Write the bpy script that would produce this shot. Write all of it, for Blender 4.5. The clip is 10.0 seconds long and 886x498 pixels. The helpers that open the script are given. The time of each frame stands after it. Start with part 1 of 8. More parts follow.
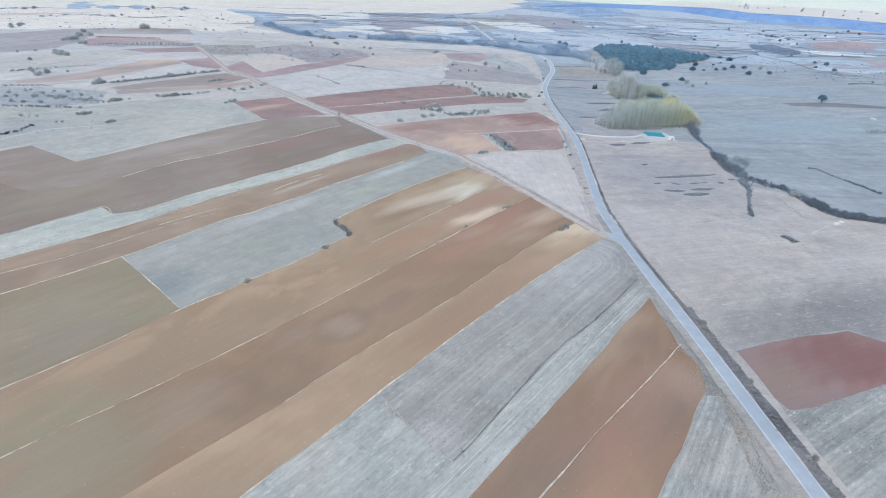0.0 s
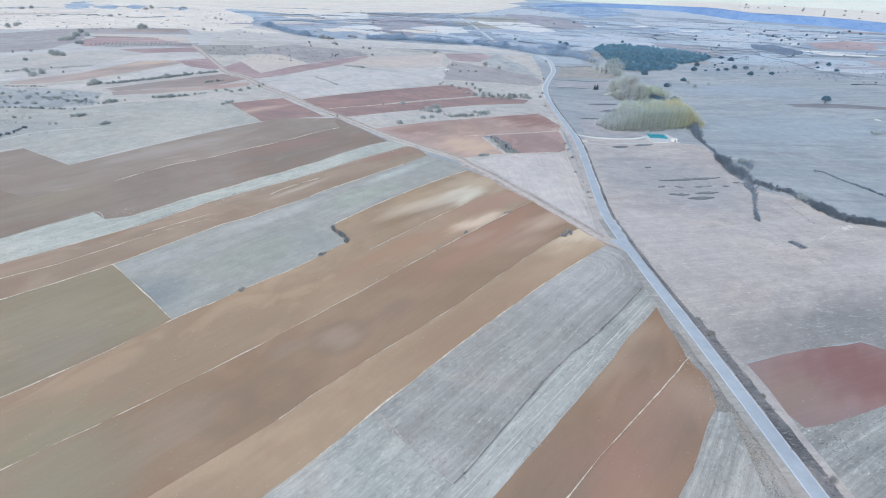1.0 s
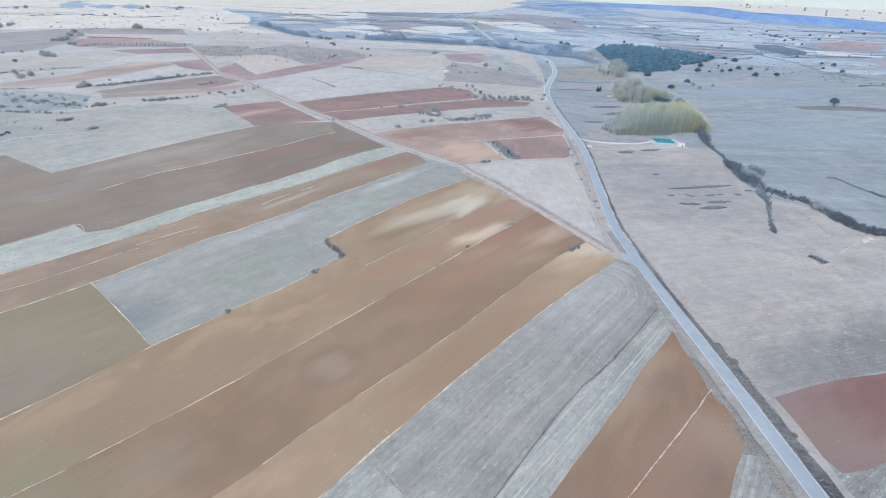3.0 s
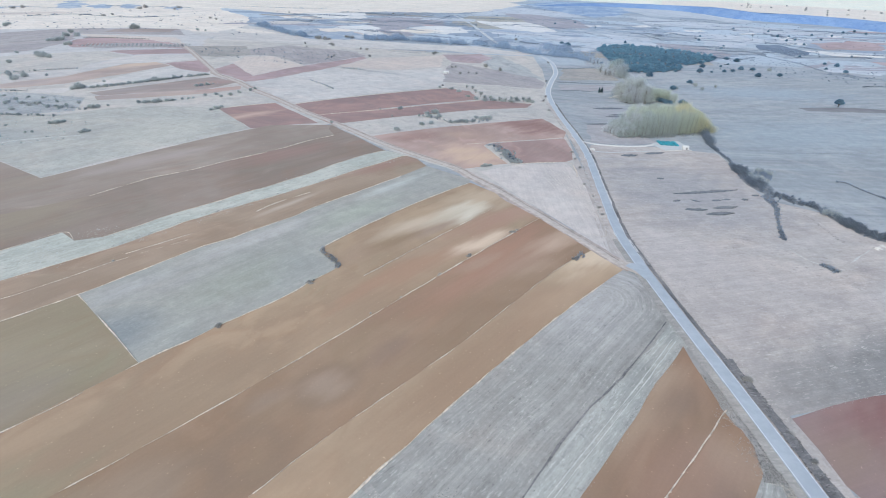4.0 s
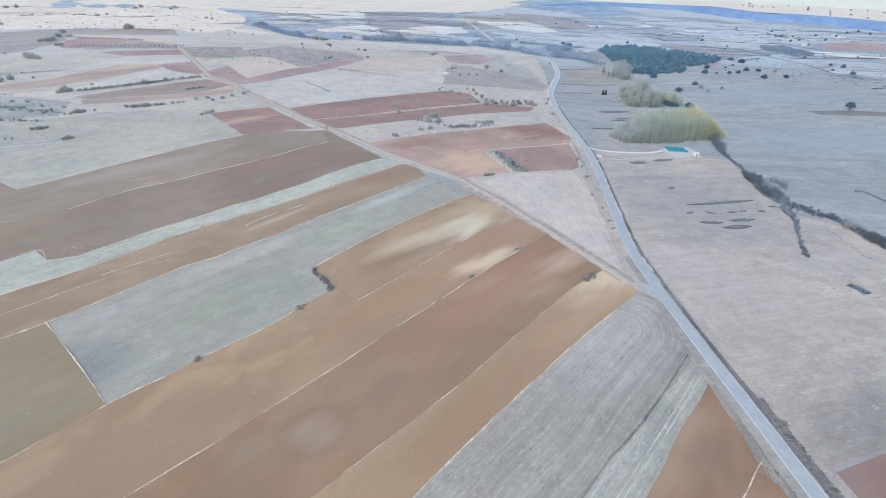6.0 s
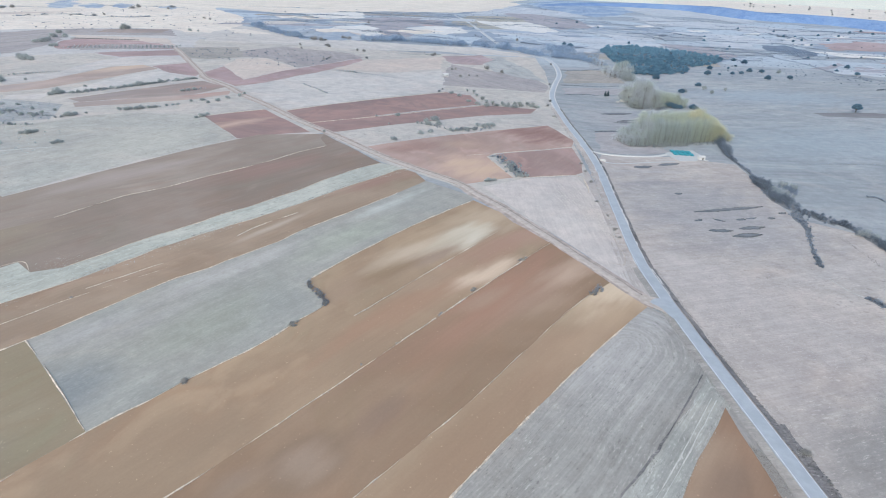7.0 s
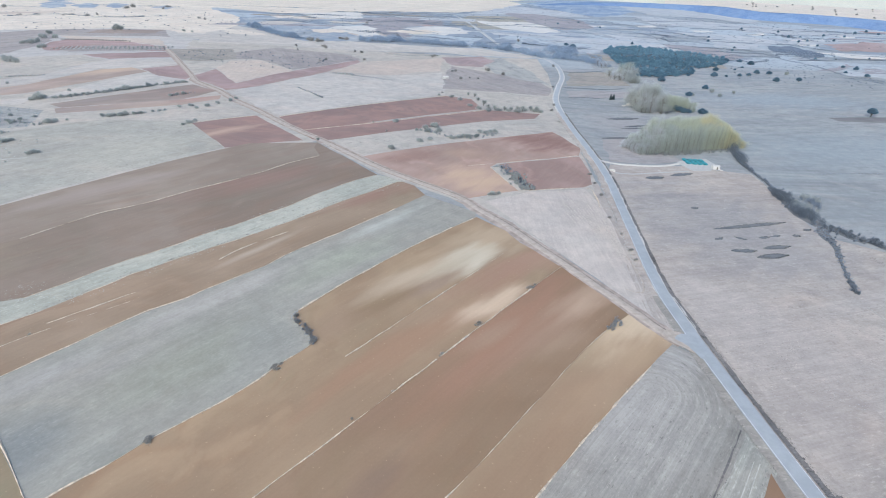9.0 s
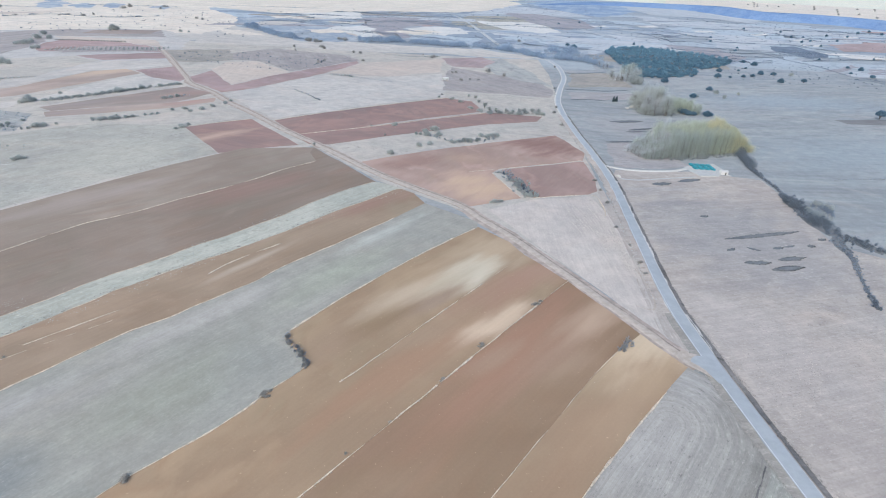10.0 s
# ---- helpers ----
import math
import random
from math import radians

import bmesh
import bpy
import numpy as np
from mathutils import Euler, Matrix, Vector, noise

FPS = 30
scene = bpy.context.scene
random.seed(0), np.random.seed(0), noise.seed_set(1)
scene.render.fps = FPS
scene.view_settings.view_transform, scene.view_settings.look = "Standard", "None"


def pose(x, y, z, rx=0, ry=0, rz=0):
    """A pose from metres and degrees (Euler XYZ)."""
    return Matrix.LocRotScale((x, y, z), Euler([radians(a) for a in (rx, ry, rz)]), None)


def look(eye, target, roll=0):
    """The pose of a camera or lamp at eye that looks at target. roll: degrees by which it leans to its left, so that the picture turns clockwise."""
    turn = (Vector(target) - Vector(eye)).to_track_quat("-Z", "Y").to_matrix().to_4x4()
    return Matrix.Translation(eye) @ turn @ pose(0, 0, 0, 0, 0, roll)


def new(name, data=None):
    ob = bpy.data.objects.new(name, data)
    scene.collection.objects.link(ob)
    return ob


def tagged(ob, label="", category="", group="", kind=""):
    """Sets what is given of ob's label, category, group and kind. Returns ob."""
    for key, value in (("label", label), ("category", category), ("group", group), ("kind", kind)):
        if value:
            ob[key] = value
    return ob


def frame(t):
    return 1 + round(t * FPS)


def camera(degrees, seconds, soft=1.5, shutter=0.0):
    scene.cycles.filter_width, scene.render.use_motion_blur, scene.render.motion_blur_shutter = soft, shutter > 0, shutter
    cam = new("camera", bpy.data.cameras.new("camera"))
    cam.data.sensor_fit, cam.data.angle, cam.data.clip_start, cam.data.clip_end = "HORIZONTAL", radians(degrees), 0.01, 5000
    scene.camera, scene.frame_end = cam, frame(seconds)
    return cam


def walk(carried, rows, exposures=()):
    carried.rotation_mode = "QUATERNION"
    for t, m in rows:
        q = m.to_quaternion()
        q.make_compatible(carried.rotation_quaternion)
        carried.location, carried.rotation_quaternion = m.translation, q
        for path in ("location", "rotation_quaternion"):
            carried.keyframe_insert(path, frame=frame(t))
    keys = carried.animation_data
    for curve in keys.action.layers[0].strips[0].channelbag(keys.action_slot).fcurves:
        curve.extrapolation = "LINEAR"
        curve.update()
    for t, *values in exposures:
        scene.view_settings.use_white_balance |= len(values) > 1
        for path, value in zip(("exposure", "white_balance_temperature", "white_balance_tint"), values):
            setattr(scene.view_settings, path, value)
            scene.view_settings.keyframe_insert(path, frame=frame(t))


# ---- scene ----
# ---- camera ----
# The drone flies level at about 115 m, slightly leaning, looking ahead and down.
cam = camera(80.87, 10.0, soft=1.0)
PATH = [
    (0.0, 0.00, 0.00, 115.00, 61.848, -2.048, 1.096),
    (0.5, -0.16, 3.47, 114.96, 61.834, -2.051, 1.078),
    (1.0, -0.31, 7.00, 114.92, 61.819, -2.054, 1.061),
    (1.5, -0.47, 10.38, 114.88, 61.805, -2.057, 1.043),
    (2.0, -0.64, 14.21, 114.84, 61.790, -2.059, 1.026),
    (2.5, -0.83, 18.51, 114.79, 61.776, -2.062, 1.009),
    (4.0, -1.43, 31.79, 114.65, 61.732, -2.071, 0.956),
    (4.5, -1.64, 36.43, 114.60, 61.718, -2.074, 0.939),
    (5.0, -1.85, 41.02, 114.55, 61.703, -2.076, 0.921),
    (5.5, -2.06, 45.74, 114.49, 61.689, -2.079, 0.904),
    (7.0, -2.75, 61.15, 114.32, 61.645, -2.088, 0.852),
    (7.5, -3.01, 66.94, 114.26, 61.631, -2.091, 0.834),
    (8.0, -3.26, 72.52, 114.20, 61.616, -2.094, 0.817),
    (8.5, -3.54, 78.74, 114.13, 61.602, -2.097, 0.800),
    (9.0, -3.80, 84.53, 114.06, 61.587, -2.100, 0.782),
    (9.5, -4.08, 90.75, 113.99, 61.573, -2.102, 0.765),
    (10.0, -4.35, 96.78, 113.93, 61.558, -2.105, 0.747),
]
walk(cam, [(t, pose(x, y, z, rx, ry, rz)) for t, x, y, z, rx, ry, rz in PATH], exposures=[(0.0, 0.7, 5700.0, 3.0), (10.0, 0.64, 6000.0, 5.0)])

# ---- light ----
SUN_AZ, SUN_EL = 215.0, 38.0
world = bpy.data.worlds.new("world")
scene.world = world
world.use_nodes = True
wn = world.node_tree
sky = wn.nodes.new("ShaderNodeTexSky")
sky.sky_type, sky.sun_disc = "NISHITA", False
sky.sun_elevation, sky.sun_rotation = radians(SUN_EL), radians(SUN_AZ)
sky.air_density, sky.dust_density = 1.0, 3.0
wn.links.new(sky.outputs[0], wn.nodes["Background"].inputs["Color"])
wn.nodes["Background"].inputs["Strength"].default_value = 0.14
sun = new("sun", bpy.data.lights.new("sun", "SUN"))
sun.data.energy, sun.data.angle, sun.data.color = 1.1, radians(25), (1.0, 0.94, 0.86)
az, el = radians(SUN_AZ), radians(SUN_EL)
sun.matrix_world = look((0, 0, 400), (-400 * math.sin(az) * math.cos(el), -400 * math.cos(az) * math.cos(el), 400 - 400 * math.sin(el)))

# ---- materials ----


class Nodes:
    """A small builder of node materials."""

    def __init__(self, name):
        self.mat = bpy.data.materials.new(name)
        self.mat.use_nodes = True
        self.tree = self.mat.node_tree
        self.bsdf = self.tree.nodes["Principled BSDF"]
        self.bsdf.inputs["Specular IOR Level"].default_value = 0.2

    def add(self, kind, operation=None, interpolation_type=None, data_type=None, blend_type=None, vector_type=None):
        node = self.tree.nodes.new(kind)
        if operation:
            node.operation = operation
        if interpolation_type:
            node.interpolation_type = interpolation_type
        if data_type:
            node.data_type = data_type
        if blend_type:
            node.blend_type = blend_type
        if vector_type:
            node.vector_type = vector_type
        return node

    def put(self, target, value):
        if isinstance(value, bpy.types.NodeSocket):
            self.tree.links.new(value, target)
        else:
            target.default_value = value

    def coords(self, scale=(1, 1, 1), space="Object", rot=0.0):
        tc = self.add("ShaderNodeTexCoord")
        mp = self.add("ShaderNodeMapping")
        mp.inputs["Scale"].default_value = scale
        mp.inputs["Rotation"].default_value = (0, 0, rot)
        self.put(mp.inputs["Vector"], tc.outputs[space])
        return mp.outputs[0]

    def world(self, scale=(1, 1, 1)):
        geo = self.add("ShaderNodeNewGeometry")
        mp = self.add("ShaderNodeMapping")
        mp.inputs["Scale"].default_value = scale
        self.put(mp.inputs["Vector"], geo.outputs["Position"])
        return mp.outputs[0]

    def noise(self, vec, scale, detail=4.0, rough=0.55, distort=0.0):
        nz = self.add("ShaderNodeTexNoise")
        self.put(nz.inputs["Vector"], vec)
        nz.inputs["Scale"].default_value = scale
        nz.inputs["Detail"].default_value = detail
        nz.inputs["Roughness"].default_value = rough
        nz.inputs["Distortion"].default_value = distort
        return nz.outputs["Fac"]

    def span(self, value, lo, hi, to_lo=0.0, to_hi=1.0):
        mr = self.add("ShaderNodeMapRange", interpolation_type="SMOOTHSTEP")
        self.put(mr.inputs[0], value)
        for k, v in zip((1, 2, 3, 4), (lo, hi, to_lo, to_hi)):
            mr.inputs[k].default_value = v
        return mr.outputs[0]

    def math(self, op, a, b=0.0):
        m = self.add("ShaderNodeMath", operation=op)
        self.put(m.inputs[0], a)
        self.put(m.inputs[1], b)
        return m.outputs[0]

    def mix(self, fac, a, b, blend="MIX"):
        m = self.add("ShaderNodeMix", data_type="RGBA", blend_type=blend)
        self.put(m.inputs[0], fac)
        self.put(m.inputs[6], (*a, 1) if isinstance(a, tuple) else a)
        self.put(m.inputs[7], (*b, 1) if isinstance(b, tuple) else b)
        return m.outputs[2]

    def random(self):
        return self.add("ShaderNodeObjectInfo").outputs["Random"]

    def bump(self, height, strength, distance):
        b = self.add("ShaderNodeBump")
        b.inputs["Strength"].default_value = strength
        b.inputs["Distance"].default_value = distance
        self.put(b.inputs["Height"], height)
        self.put(self.bsdf.inputs["Normal"], b.outputs[0])

    def done(self, colour, rough=0.95):
        self.put(self.bsdf.inputs["Base Color"], (*colour, 1) if isinstance(colour, tuple) else colour)
        self.put(self.bsdf.inputs["Roughness"], rough)
        return self.mat


LIE_TURN = radians(49.5)


def tint(c, k):
    return tuple(min(1.0, v * k) for v in c)


def patched(m, col, patches, spread=0.9):
    """Lays patches (x, y, rx, ry, degrees, colour, strength) of other earth, and of haze tint far off, over a colour,
    drawn out along the strips.
    A negative strength is a ring round a paler middle."""
    geo = m.add("ShaderNodeNewGeometry")
    along = m.add("ShaderNodeMapping", vector_type="TEXTURE")
    along.inputs["Rotation"].default_value = (0, 0, LIE_TURN)
    along.inputs["Scale"].default_value = (34, 9, 1000)
    m.put(along.inputs["Vector"], geo.outputs["Position"])
    wob = m.add("ShaderNodeTexNoise")
    m.put(wob.inputs["Vector"], along.outputs[0])
    wob.inputs["Scale"].default_value, wob.inputs["Detail"].default_value, wob.inputs["Roughness"].default_value = 1.0, 3.0, 0.5
    for x, y, rx, ry, deg, pc, strength in patches:
        mp = m.add("ShaderNodeMapping", vector_type="TEXTURE")
        mp.inputs["Location"].default_value = (x, y, 0)
        mp.inputs["Rotation"].default_value = (0, 0, radians(deg))
        mp.inputs["Scale"].default_value = (rx, ry, 1000)
        m.put(mp.inputs["Vector"], geo.outputs["Position"])
        off = m.add("ShaderNodeVectorMath", operation="MULTIPLY_ADD")
        m.put(off.inputs[0], wob.outputs["Color"])
        stray = spread if strength > 0 else 0.25 * spread
        off.inputs[1].default_value = (2 * stray, 2 * stray, 0)
        m.put(off.inputs[2], mp.outputs[0])
        mid = m.add("ShaderNodeVectorMath", operation="SUBTRACT")
        m.put(mid.inputs[0], off.outputs[0])
        mid.inputs[1].default_value = (stray, stray, 0)
        ln = m.add("ShaderNodeVectorMath", operation="LENGTH")
        m.put(ln.inputs[0], mid.outputs[0])
        far = ln.outputs["Value"]
        if strength < 0:
            fade = m.math("MULTIPLY", m.span(far, 0.3, 0.75), m.span(far, 0.8, 1.4, -strength, 0.0))
        else:
            fade = m.span(far, 0.1, 1.4, strength, 0.0)
        col = m.mix(fade, col, pc)
    return col


def shade(m, col, *factors):
    """Multiplies a colour by grey factors."""
    k = factors[0]
    for f in factors[1:]:
        k = m.math("MULTIPLY", k, f)
    grey = m.add("ShaderNodeCombineColor")
    for socket in grey.inputs[:3]:
        m.put(socket, k)
    return m.mix(1.0, col, grey.outputs[0], "MULTIPLY")


def soil(name, c, pale, line=0.16, patches=()):
    """Ploughed or harrowed earth: tractor lines along the field's x, broad soil changes, clods."""
    m = Nodes(name)
    broad = m.noise(m.world(), 0.012, 3.0, 0.6, 0.6)
    mid = m.noise(m.world(), 0.07, 4.0, 0.6)
    fine = m.noise(m.world(), 1.3, 3.0, 0.7)
    rows = m.noise(m.coords((0.006, 0.42, 1)), 1.0, 3.0, 0.75)
    bands = m.noise(m.coords((0.005, 0.09, 1)), 1.0, 2.0, 0.5)
    drift = m.noise(m.coords((0.016, 0.05, 1)), 1.0, 3.0, 0.5, 0.9)
    col = m.mix(m.span(broad, 0.35, 0.66), tint(c, 0.88), tint(pale, 1.1))
    col = m.mix(m.span(mid, 0.35, 0.7, 0, 0.35), col, tint(c, 0.9))
    hue = m.noise(m.coords((0.014, 0.04, 1)), 1.0, 3.0, 0.5, 0.8)
    col = m.mix(m.span(hue, 0.47, 0.8, 0, 0.5), col, (min(1.0, c[0] * 1.04), c[1] * 0.9, c[2] * 0.82))
    col = m.mix(m.span(hue, 0.28, 0.5, 0.6, 0), col, (c[0] * 0.94, c[1] * 1.02, c[2] * 1.0))
    col = m.mix(m.span(bands, 0.52, 0.68, 0, 0.25), col, tint(c, 0.86))
    col = m.mix(m.span(bands, 0.30, 0.44, 0.22, 0), col, tint(pale, 1.13))
    col = m.mix(m.span(drift, 0.54, 0.72, 0, 0.5), col, tint(pale, 1.16))
    col = m.mix(m.span(drift, 0.28, 0.46, 0.5, 0), col, (c[0] * 0.9, c[1] * 0.84, c[2] * 0.82))
    if patches:
        col = patched(m, col, patches)
    rnd = m.math("MULTIPLY_ADD", m.random(), 0.08)
    m.tree.nodes[-1].inputs[2].default_value = 0.96
    stones = m.span(m.noise(m.world(), 1.3, 1.0, 0.4), 0.75, 0.8, 0, 0.6)
    col = m.mix(stones, col, tint(pale, 1.5))
    col = shade(m, col, m.span(rows, 0.3, 0.72, 1 - 0.6 * line, 1 + 0.6 * line), m.span(fine, 0.25, 0.75, 0.975, 1.025), rnd)
    m.bump(rows, 0.12, 0.2)
    return m.done(col, 0.97)


def turf(name, c, dark, pale, line=0.12, weeds=0.5, patches=(), parcels=0.0, dotty=0.6, turn=None, scratch=0.5, fleck=0.3):
    """Dry stubble, fallow and pasture: washes of straw, mowing lines and scratchy lying stalks, darker weeds.
    turn: (x, y) of the middle of the headland, round which the last swaths curve."""
    m = Nodes(name)
    broad = m.noise(m.world(), 0.009, 4.0, 0.6, 0.8)
    mid = m.noise(m.world(), 0.05, 4.0, 0.6, 0.4)
    if turn:
        geo = m.add("ShaderNodeNewGeometry")
        axis = m.add("ShaderNodeMapping", vector_type="TEXTURE")
        axis.inputs["Location"].default_value = (turn[0], turn[1], 0)
        axis.inputs["Rotation"].default_value = (0, 0, LIE_TURN)
        m.put(axis.inputs["Vector"], geo.outputs["Position"])
        parts = m.add("ShaderNodeSeparateXYZ")
        m.put(parts.inputs[0], axis.outputs[0])
        u, v = parts.outputs[0], parts.outputs[1]
        ahead = m.math("MAXIMUM", u, 0.0)
        ahead = m.math("MULTIPLY", ahead, 0.8)
        ring = m.math("SQRT", m.math("ADD", m.math("MULTIPLY", ahead, ahead), m.math("MULTIPLY", v, v)))
        stray = m.math("MULTIPLY", m.math("SUBTRACT", m.noise(m.world(), 0.02, 1.0, 0.5), 0.5), 5.0)
        ring = m.math("ADD", ring, stray)
        way = m.math("ARCTAN2", v, m.math("MAXIMUM", u, 0.01))
        course = m.math("ADD", m.math("MULTIPLY", way, 16.0), m.math("MINIMUM", u, 0.0))
        join = m.add("ShaderNodeCombineXYZ")
        m.put(join.inputs[0], course)
        m.put(join.inputs[1], ring)

        def lay(sx, sy):
            mp = m.add("ShaderNodeMapping")
            mp.inputs["Scale"].default_value = (sx, sy, 1)
            m.put(mp.inputs["Vector"], join.outputs[0])
            return mp.outputs[0]
    else:
        def lay(sx, sy):
            return m.coords((sx, sy, 1))
    rows = m.noise(lay(0.006, 0.5), 1.0, 4.0, 0.8)
    stalks = m.noise(lay(0.5, 1.6), 1.0, 3.0, 0.7)
    long = m.noise(lay(0.005, 0.075), 1.0, 4.0, 0.65)
    fine = m.noise(m.world(), 1.1, 3.0, 0.7)
    col = m.mix(m.span(broad, 0.36, 0.66), c, pale)
    col = m.mix(m.span(mid, 0.46, 0.74, 0, weeds), col, dark)
    col = m.mix(m.span(long, 0.50, 0.68, 0, 0.55 if parcels else 0.3 + 1.2 * line), col, dark)
    col = m.mix(m.span(long, 0.32, 0.48, 0.6 if parcels else 0.3 + 1.2 * line, 0), col, tint(pale, 1.14))
    hue = m.noise(m.world((1, 1.5, 1)), 0.021, 4.0, 0.55, 1.2)
    col = m.mix(m.span(hue, 0.5, 0.74, 0, 0.6), col, (pale[0] * 1.05, pale[1] * 0.985, pale[2] * 0.95))
    col = m.mix(m.span(hue, 0.26, 0.5, 0.5, 0), col, (c[0] * 0.9, c[1] * 0.945, c[2] * 0.96))
    dots = m.math("MULTIPLY", m.span(m.noise(m.world(), 0.42, 2.0, 0.5), 0.62, 0.7), m.span(broad, 0.4, 0.6, 0.2 * dotty, 0.7 * dotty))
    col = m.mix(dots, col, tint(dark, 0.88))
    if patches:
        col = patched(m, col, patches, 0.6)
    if parcels:
        cell = m.add("ShaderNodeTexVoronoi")
        m.put(cell.inputs["Vector"], m.world((0.004, 0.011, 0)))
        cell.inputs["Scale"].default_value = 1.0
        tone = m.add("ShaderNodeSeparateColor")
        m.put(tone.inputs[0], cell.outputs["Color"])
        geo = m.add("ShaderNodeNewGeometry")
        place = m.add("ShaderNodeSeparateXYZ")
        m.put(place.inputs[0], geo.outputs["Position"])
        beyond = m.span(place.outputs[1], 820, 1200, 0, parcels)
        # Haze painted in: the ground colour turns bluer with distance.
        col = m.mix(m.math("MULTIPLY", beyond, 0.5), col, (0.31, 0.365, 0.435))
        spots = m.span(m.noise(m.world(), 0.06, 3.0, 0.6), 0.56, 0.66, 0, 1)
        # The parcel tones are blued for haze as well.
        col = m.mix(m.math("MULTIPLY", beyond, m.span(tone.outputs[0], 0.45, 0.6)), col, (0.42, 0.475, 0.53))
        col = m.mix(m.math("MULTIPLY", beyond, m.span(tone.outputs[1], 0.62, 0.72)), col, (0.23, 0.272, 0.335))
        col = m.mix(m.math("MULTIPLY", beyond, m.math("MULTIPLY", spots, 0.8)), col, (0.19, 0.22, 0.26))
    lit = m.math("MULTIPLY", m.span(stalks, 0.54, 0.74), m.span(mid, 0.3, 0.62, 0.25 * scratch, scratch))
    col = m.mix(lit, col, tint(pale, 1.3))
    litter = m.noise(lay(0.38, 1.15), 1.0, 3.0, 0.7)
    col = m.mix(m.math("MULTIPLY", m.span(litter, 0.55, 0.7, 0.0, fleck), m.span(m.noise(m.world(), 0.1, 3.0, 0.6), 0.38, 0.6, 0.15, 1.0)), col, tint(pale, 1.3))
    col = m.mix(m.span(litter, 0.28, 0.42, 0.7 * fleck, 0.0), col, tint(dark, 0.85))
    dim = m.math("MULTIPLY", m.span(stalks, 0.26, 0.44, 1.0, 0.0), 0.6 * scratch)
    col = m.mix(dim, col, tint(dark, 0.92))
    col = shade(m, col, m.span(rows, 0.3, 0.72, 1 - line, 1 + line), m.span(fine, 0.3, 0.7, 0.95, 1.05), m.span(m.noise(m.world(), 0.15, 3.0, 0.6), 0.3, 0.7, 0.94, 1.06))
    m.bump(m.math("ADD", m.math("MULTIPLY", rows, min(1.0, 5 * line)), fine), 0.3, 0.2)
    return m.done(col, 0.97)


def leafy(name, c, pale, dark):
    m = Nodes(name)
    geo = m.add("ShaderNodeNewGeometry")
    col = m.mix(geo.outputs["Random Per Island"], dark, pale)
    col = m.mix(m.math("MULTIPLY", m.random(), 0.5), col, c)
    col = m.mix(m.span(m.random(), 0.0, 1.0, 0.45, 0.0), col, dark)
    m.bsdf.inputs["Specular IOR Level"].default_value = 0.1
    thin = m.add("ShaderNodeBsdfTranslucent")
    m.put(thin.inputs["Color"], col)
    both = m.add("ShaderNodeMixShader")
    both.inputs[0].default_value = 0.5
    m.tree.links.new(m.bsdf.outputs[0], both.inputs[1])
    m.tree.links.new(thin.outputs[0], both.inputs[2])
    m.tree.links.new(both.outputs[0], m.tree.nodes["Material Output"].inputs["Surface"])
    return m.done(col, 0.85)


def plain(name, c, scale=2.0, amount=0.15, rough=0.8, metal=0.0):
    m = Nodes(name)
    k = m.noise(m.coords(), scale, 4.0, 0.6)
    col = m.mix(m.span(k, 0.3, 0.7), tint(c, 1 - amount), tint(c, 1 + amount))
    m.bsdf.inputs["Metallic"].default_value = metal
    m.bump(k, 0.3, 0.02)
    return m.done(col, rough)


STRAW, DRYWEED, CHALK = (0.286, 0.30, 0.307), (0.202, 0.217, 0.228), (0.348, 0.354, 0.353)
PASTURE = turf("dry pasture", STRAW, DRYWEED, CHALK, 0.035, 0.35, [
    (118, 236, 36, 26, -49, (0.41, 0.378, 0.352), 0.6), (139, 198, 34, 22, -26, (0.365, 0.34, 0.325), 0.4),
    # The blue patches paint haze over the distant pasture.
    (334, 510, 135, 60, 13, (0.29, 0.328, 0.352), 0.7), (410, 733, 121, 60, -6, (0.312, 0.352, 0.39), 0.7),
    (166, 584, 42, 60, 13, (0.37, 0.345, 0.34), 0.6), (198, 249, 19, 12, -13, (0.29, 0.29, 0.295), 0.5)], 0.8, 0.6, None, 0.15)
STUBBLE = turf("grey stubble", (0.315, 0.306, 0.276), (0.235, 0.23, 0.21), (0.365, 0.35, 0.315), 0.2, 0.3, (), 0.0, 0.3)
MOWN = turf("grey mown stubble", (0.283, 0.267, 0.241), (0.20, 0.19, 0.176), (0.34, 0.32, 0.288), 0.13, 0.5, [
    (58, 196, 36, 20, 49, (0.41, 0.385, 0.358), 0.8), (78, 222, 12, 8, 30, (0.40, 0.38, 0.36), 0.7), (0, 101, 10, 8, 45, (0.40, 0.37, 0.345), 0.7)], 0.0, 0.3, (63.0, 204.0), 0.7, 1.0)
STRAWGREY = turf("grey straw land", (0.345, 0.337, 0.30), (0.245, 0.242, 0.22), (0.415, 0.40, 0.36), 0.13, 0.5, (), 0.0, 1.0, None, 0.6, 0.75)
WEEDY = turf("grey weedy fallow", (0.308, 0.286, 0.26), (0.222, 0.208, 0.194), (0.36, 0.332, 0.298), 0.09, 0.75, (), 0.0, 1.4, None, 0.6, 0.75)
FALLOW = turf("grey-green fallow", (0.425, 0.392, 0.355), (0.318, 0.30, 0.278), (0.49, 0.45, 0.40), 0.03, 0.65, (), 0.0, 0.9)
LIGHTBLUSH = turf("pale pinkish stubble", (0.478, 0.43, 0.395), (0.395, 0.353, 0.326), (0.54, 0.485, 0.437), 0.06, 0.4, (), 0.0, 0.3)
# Hill scrub with distance haze painted in as blue.
HAZEHILL = turf("haze-blue hill scrub", (0.20, 0.275, 0.40), (0.145, 0.21, 0.33), (0.36, 0.42, 0.49), 0.03, 0.5, (), 0.0, 1.0)
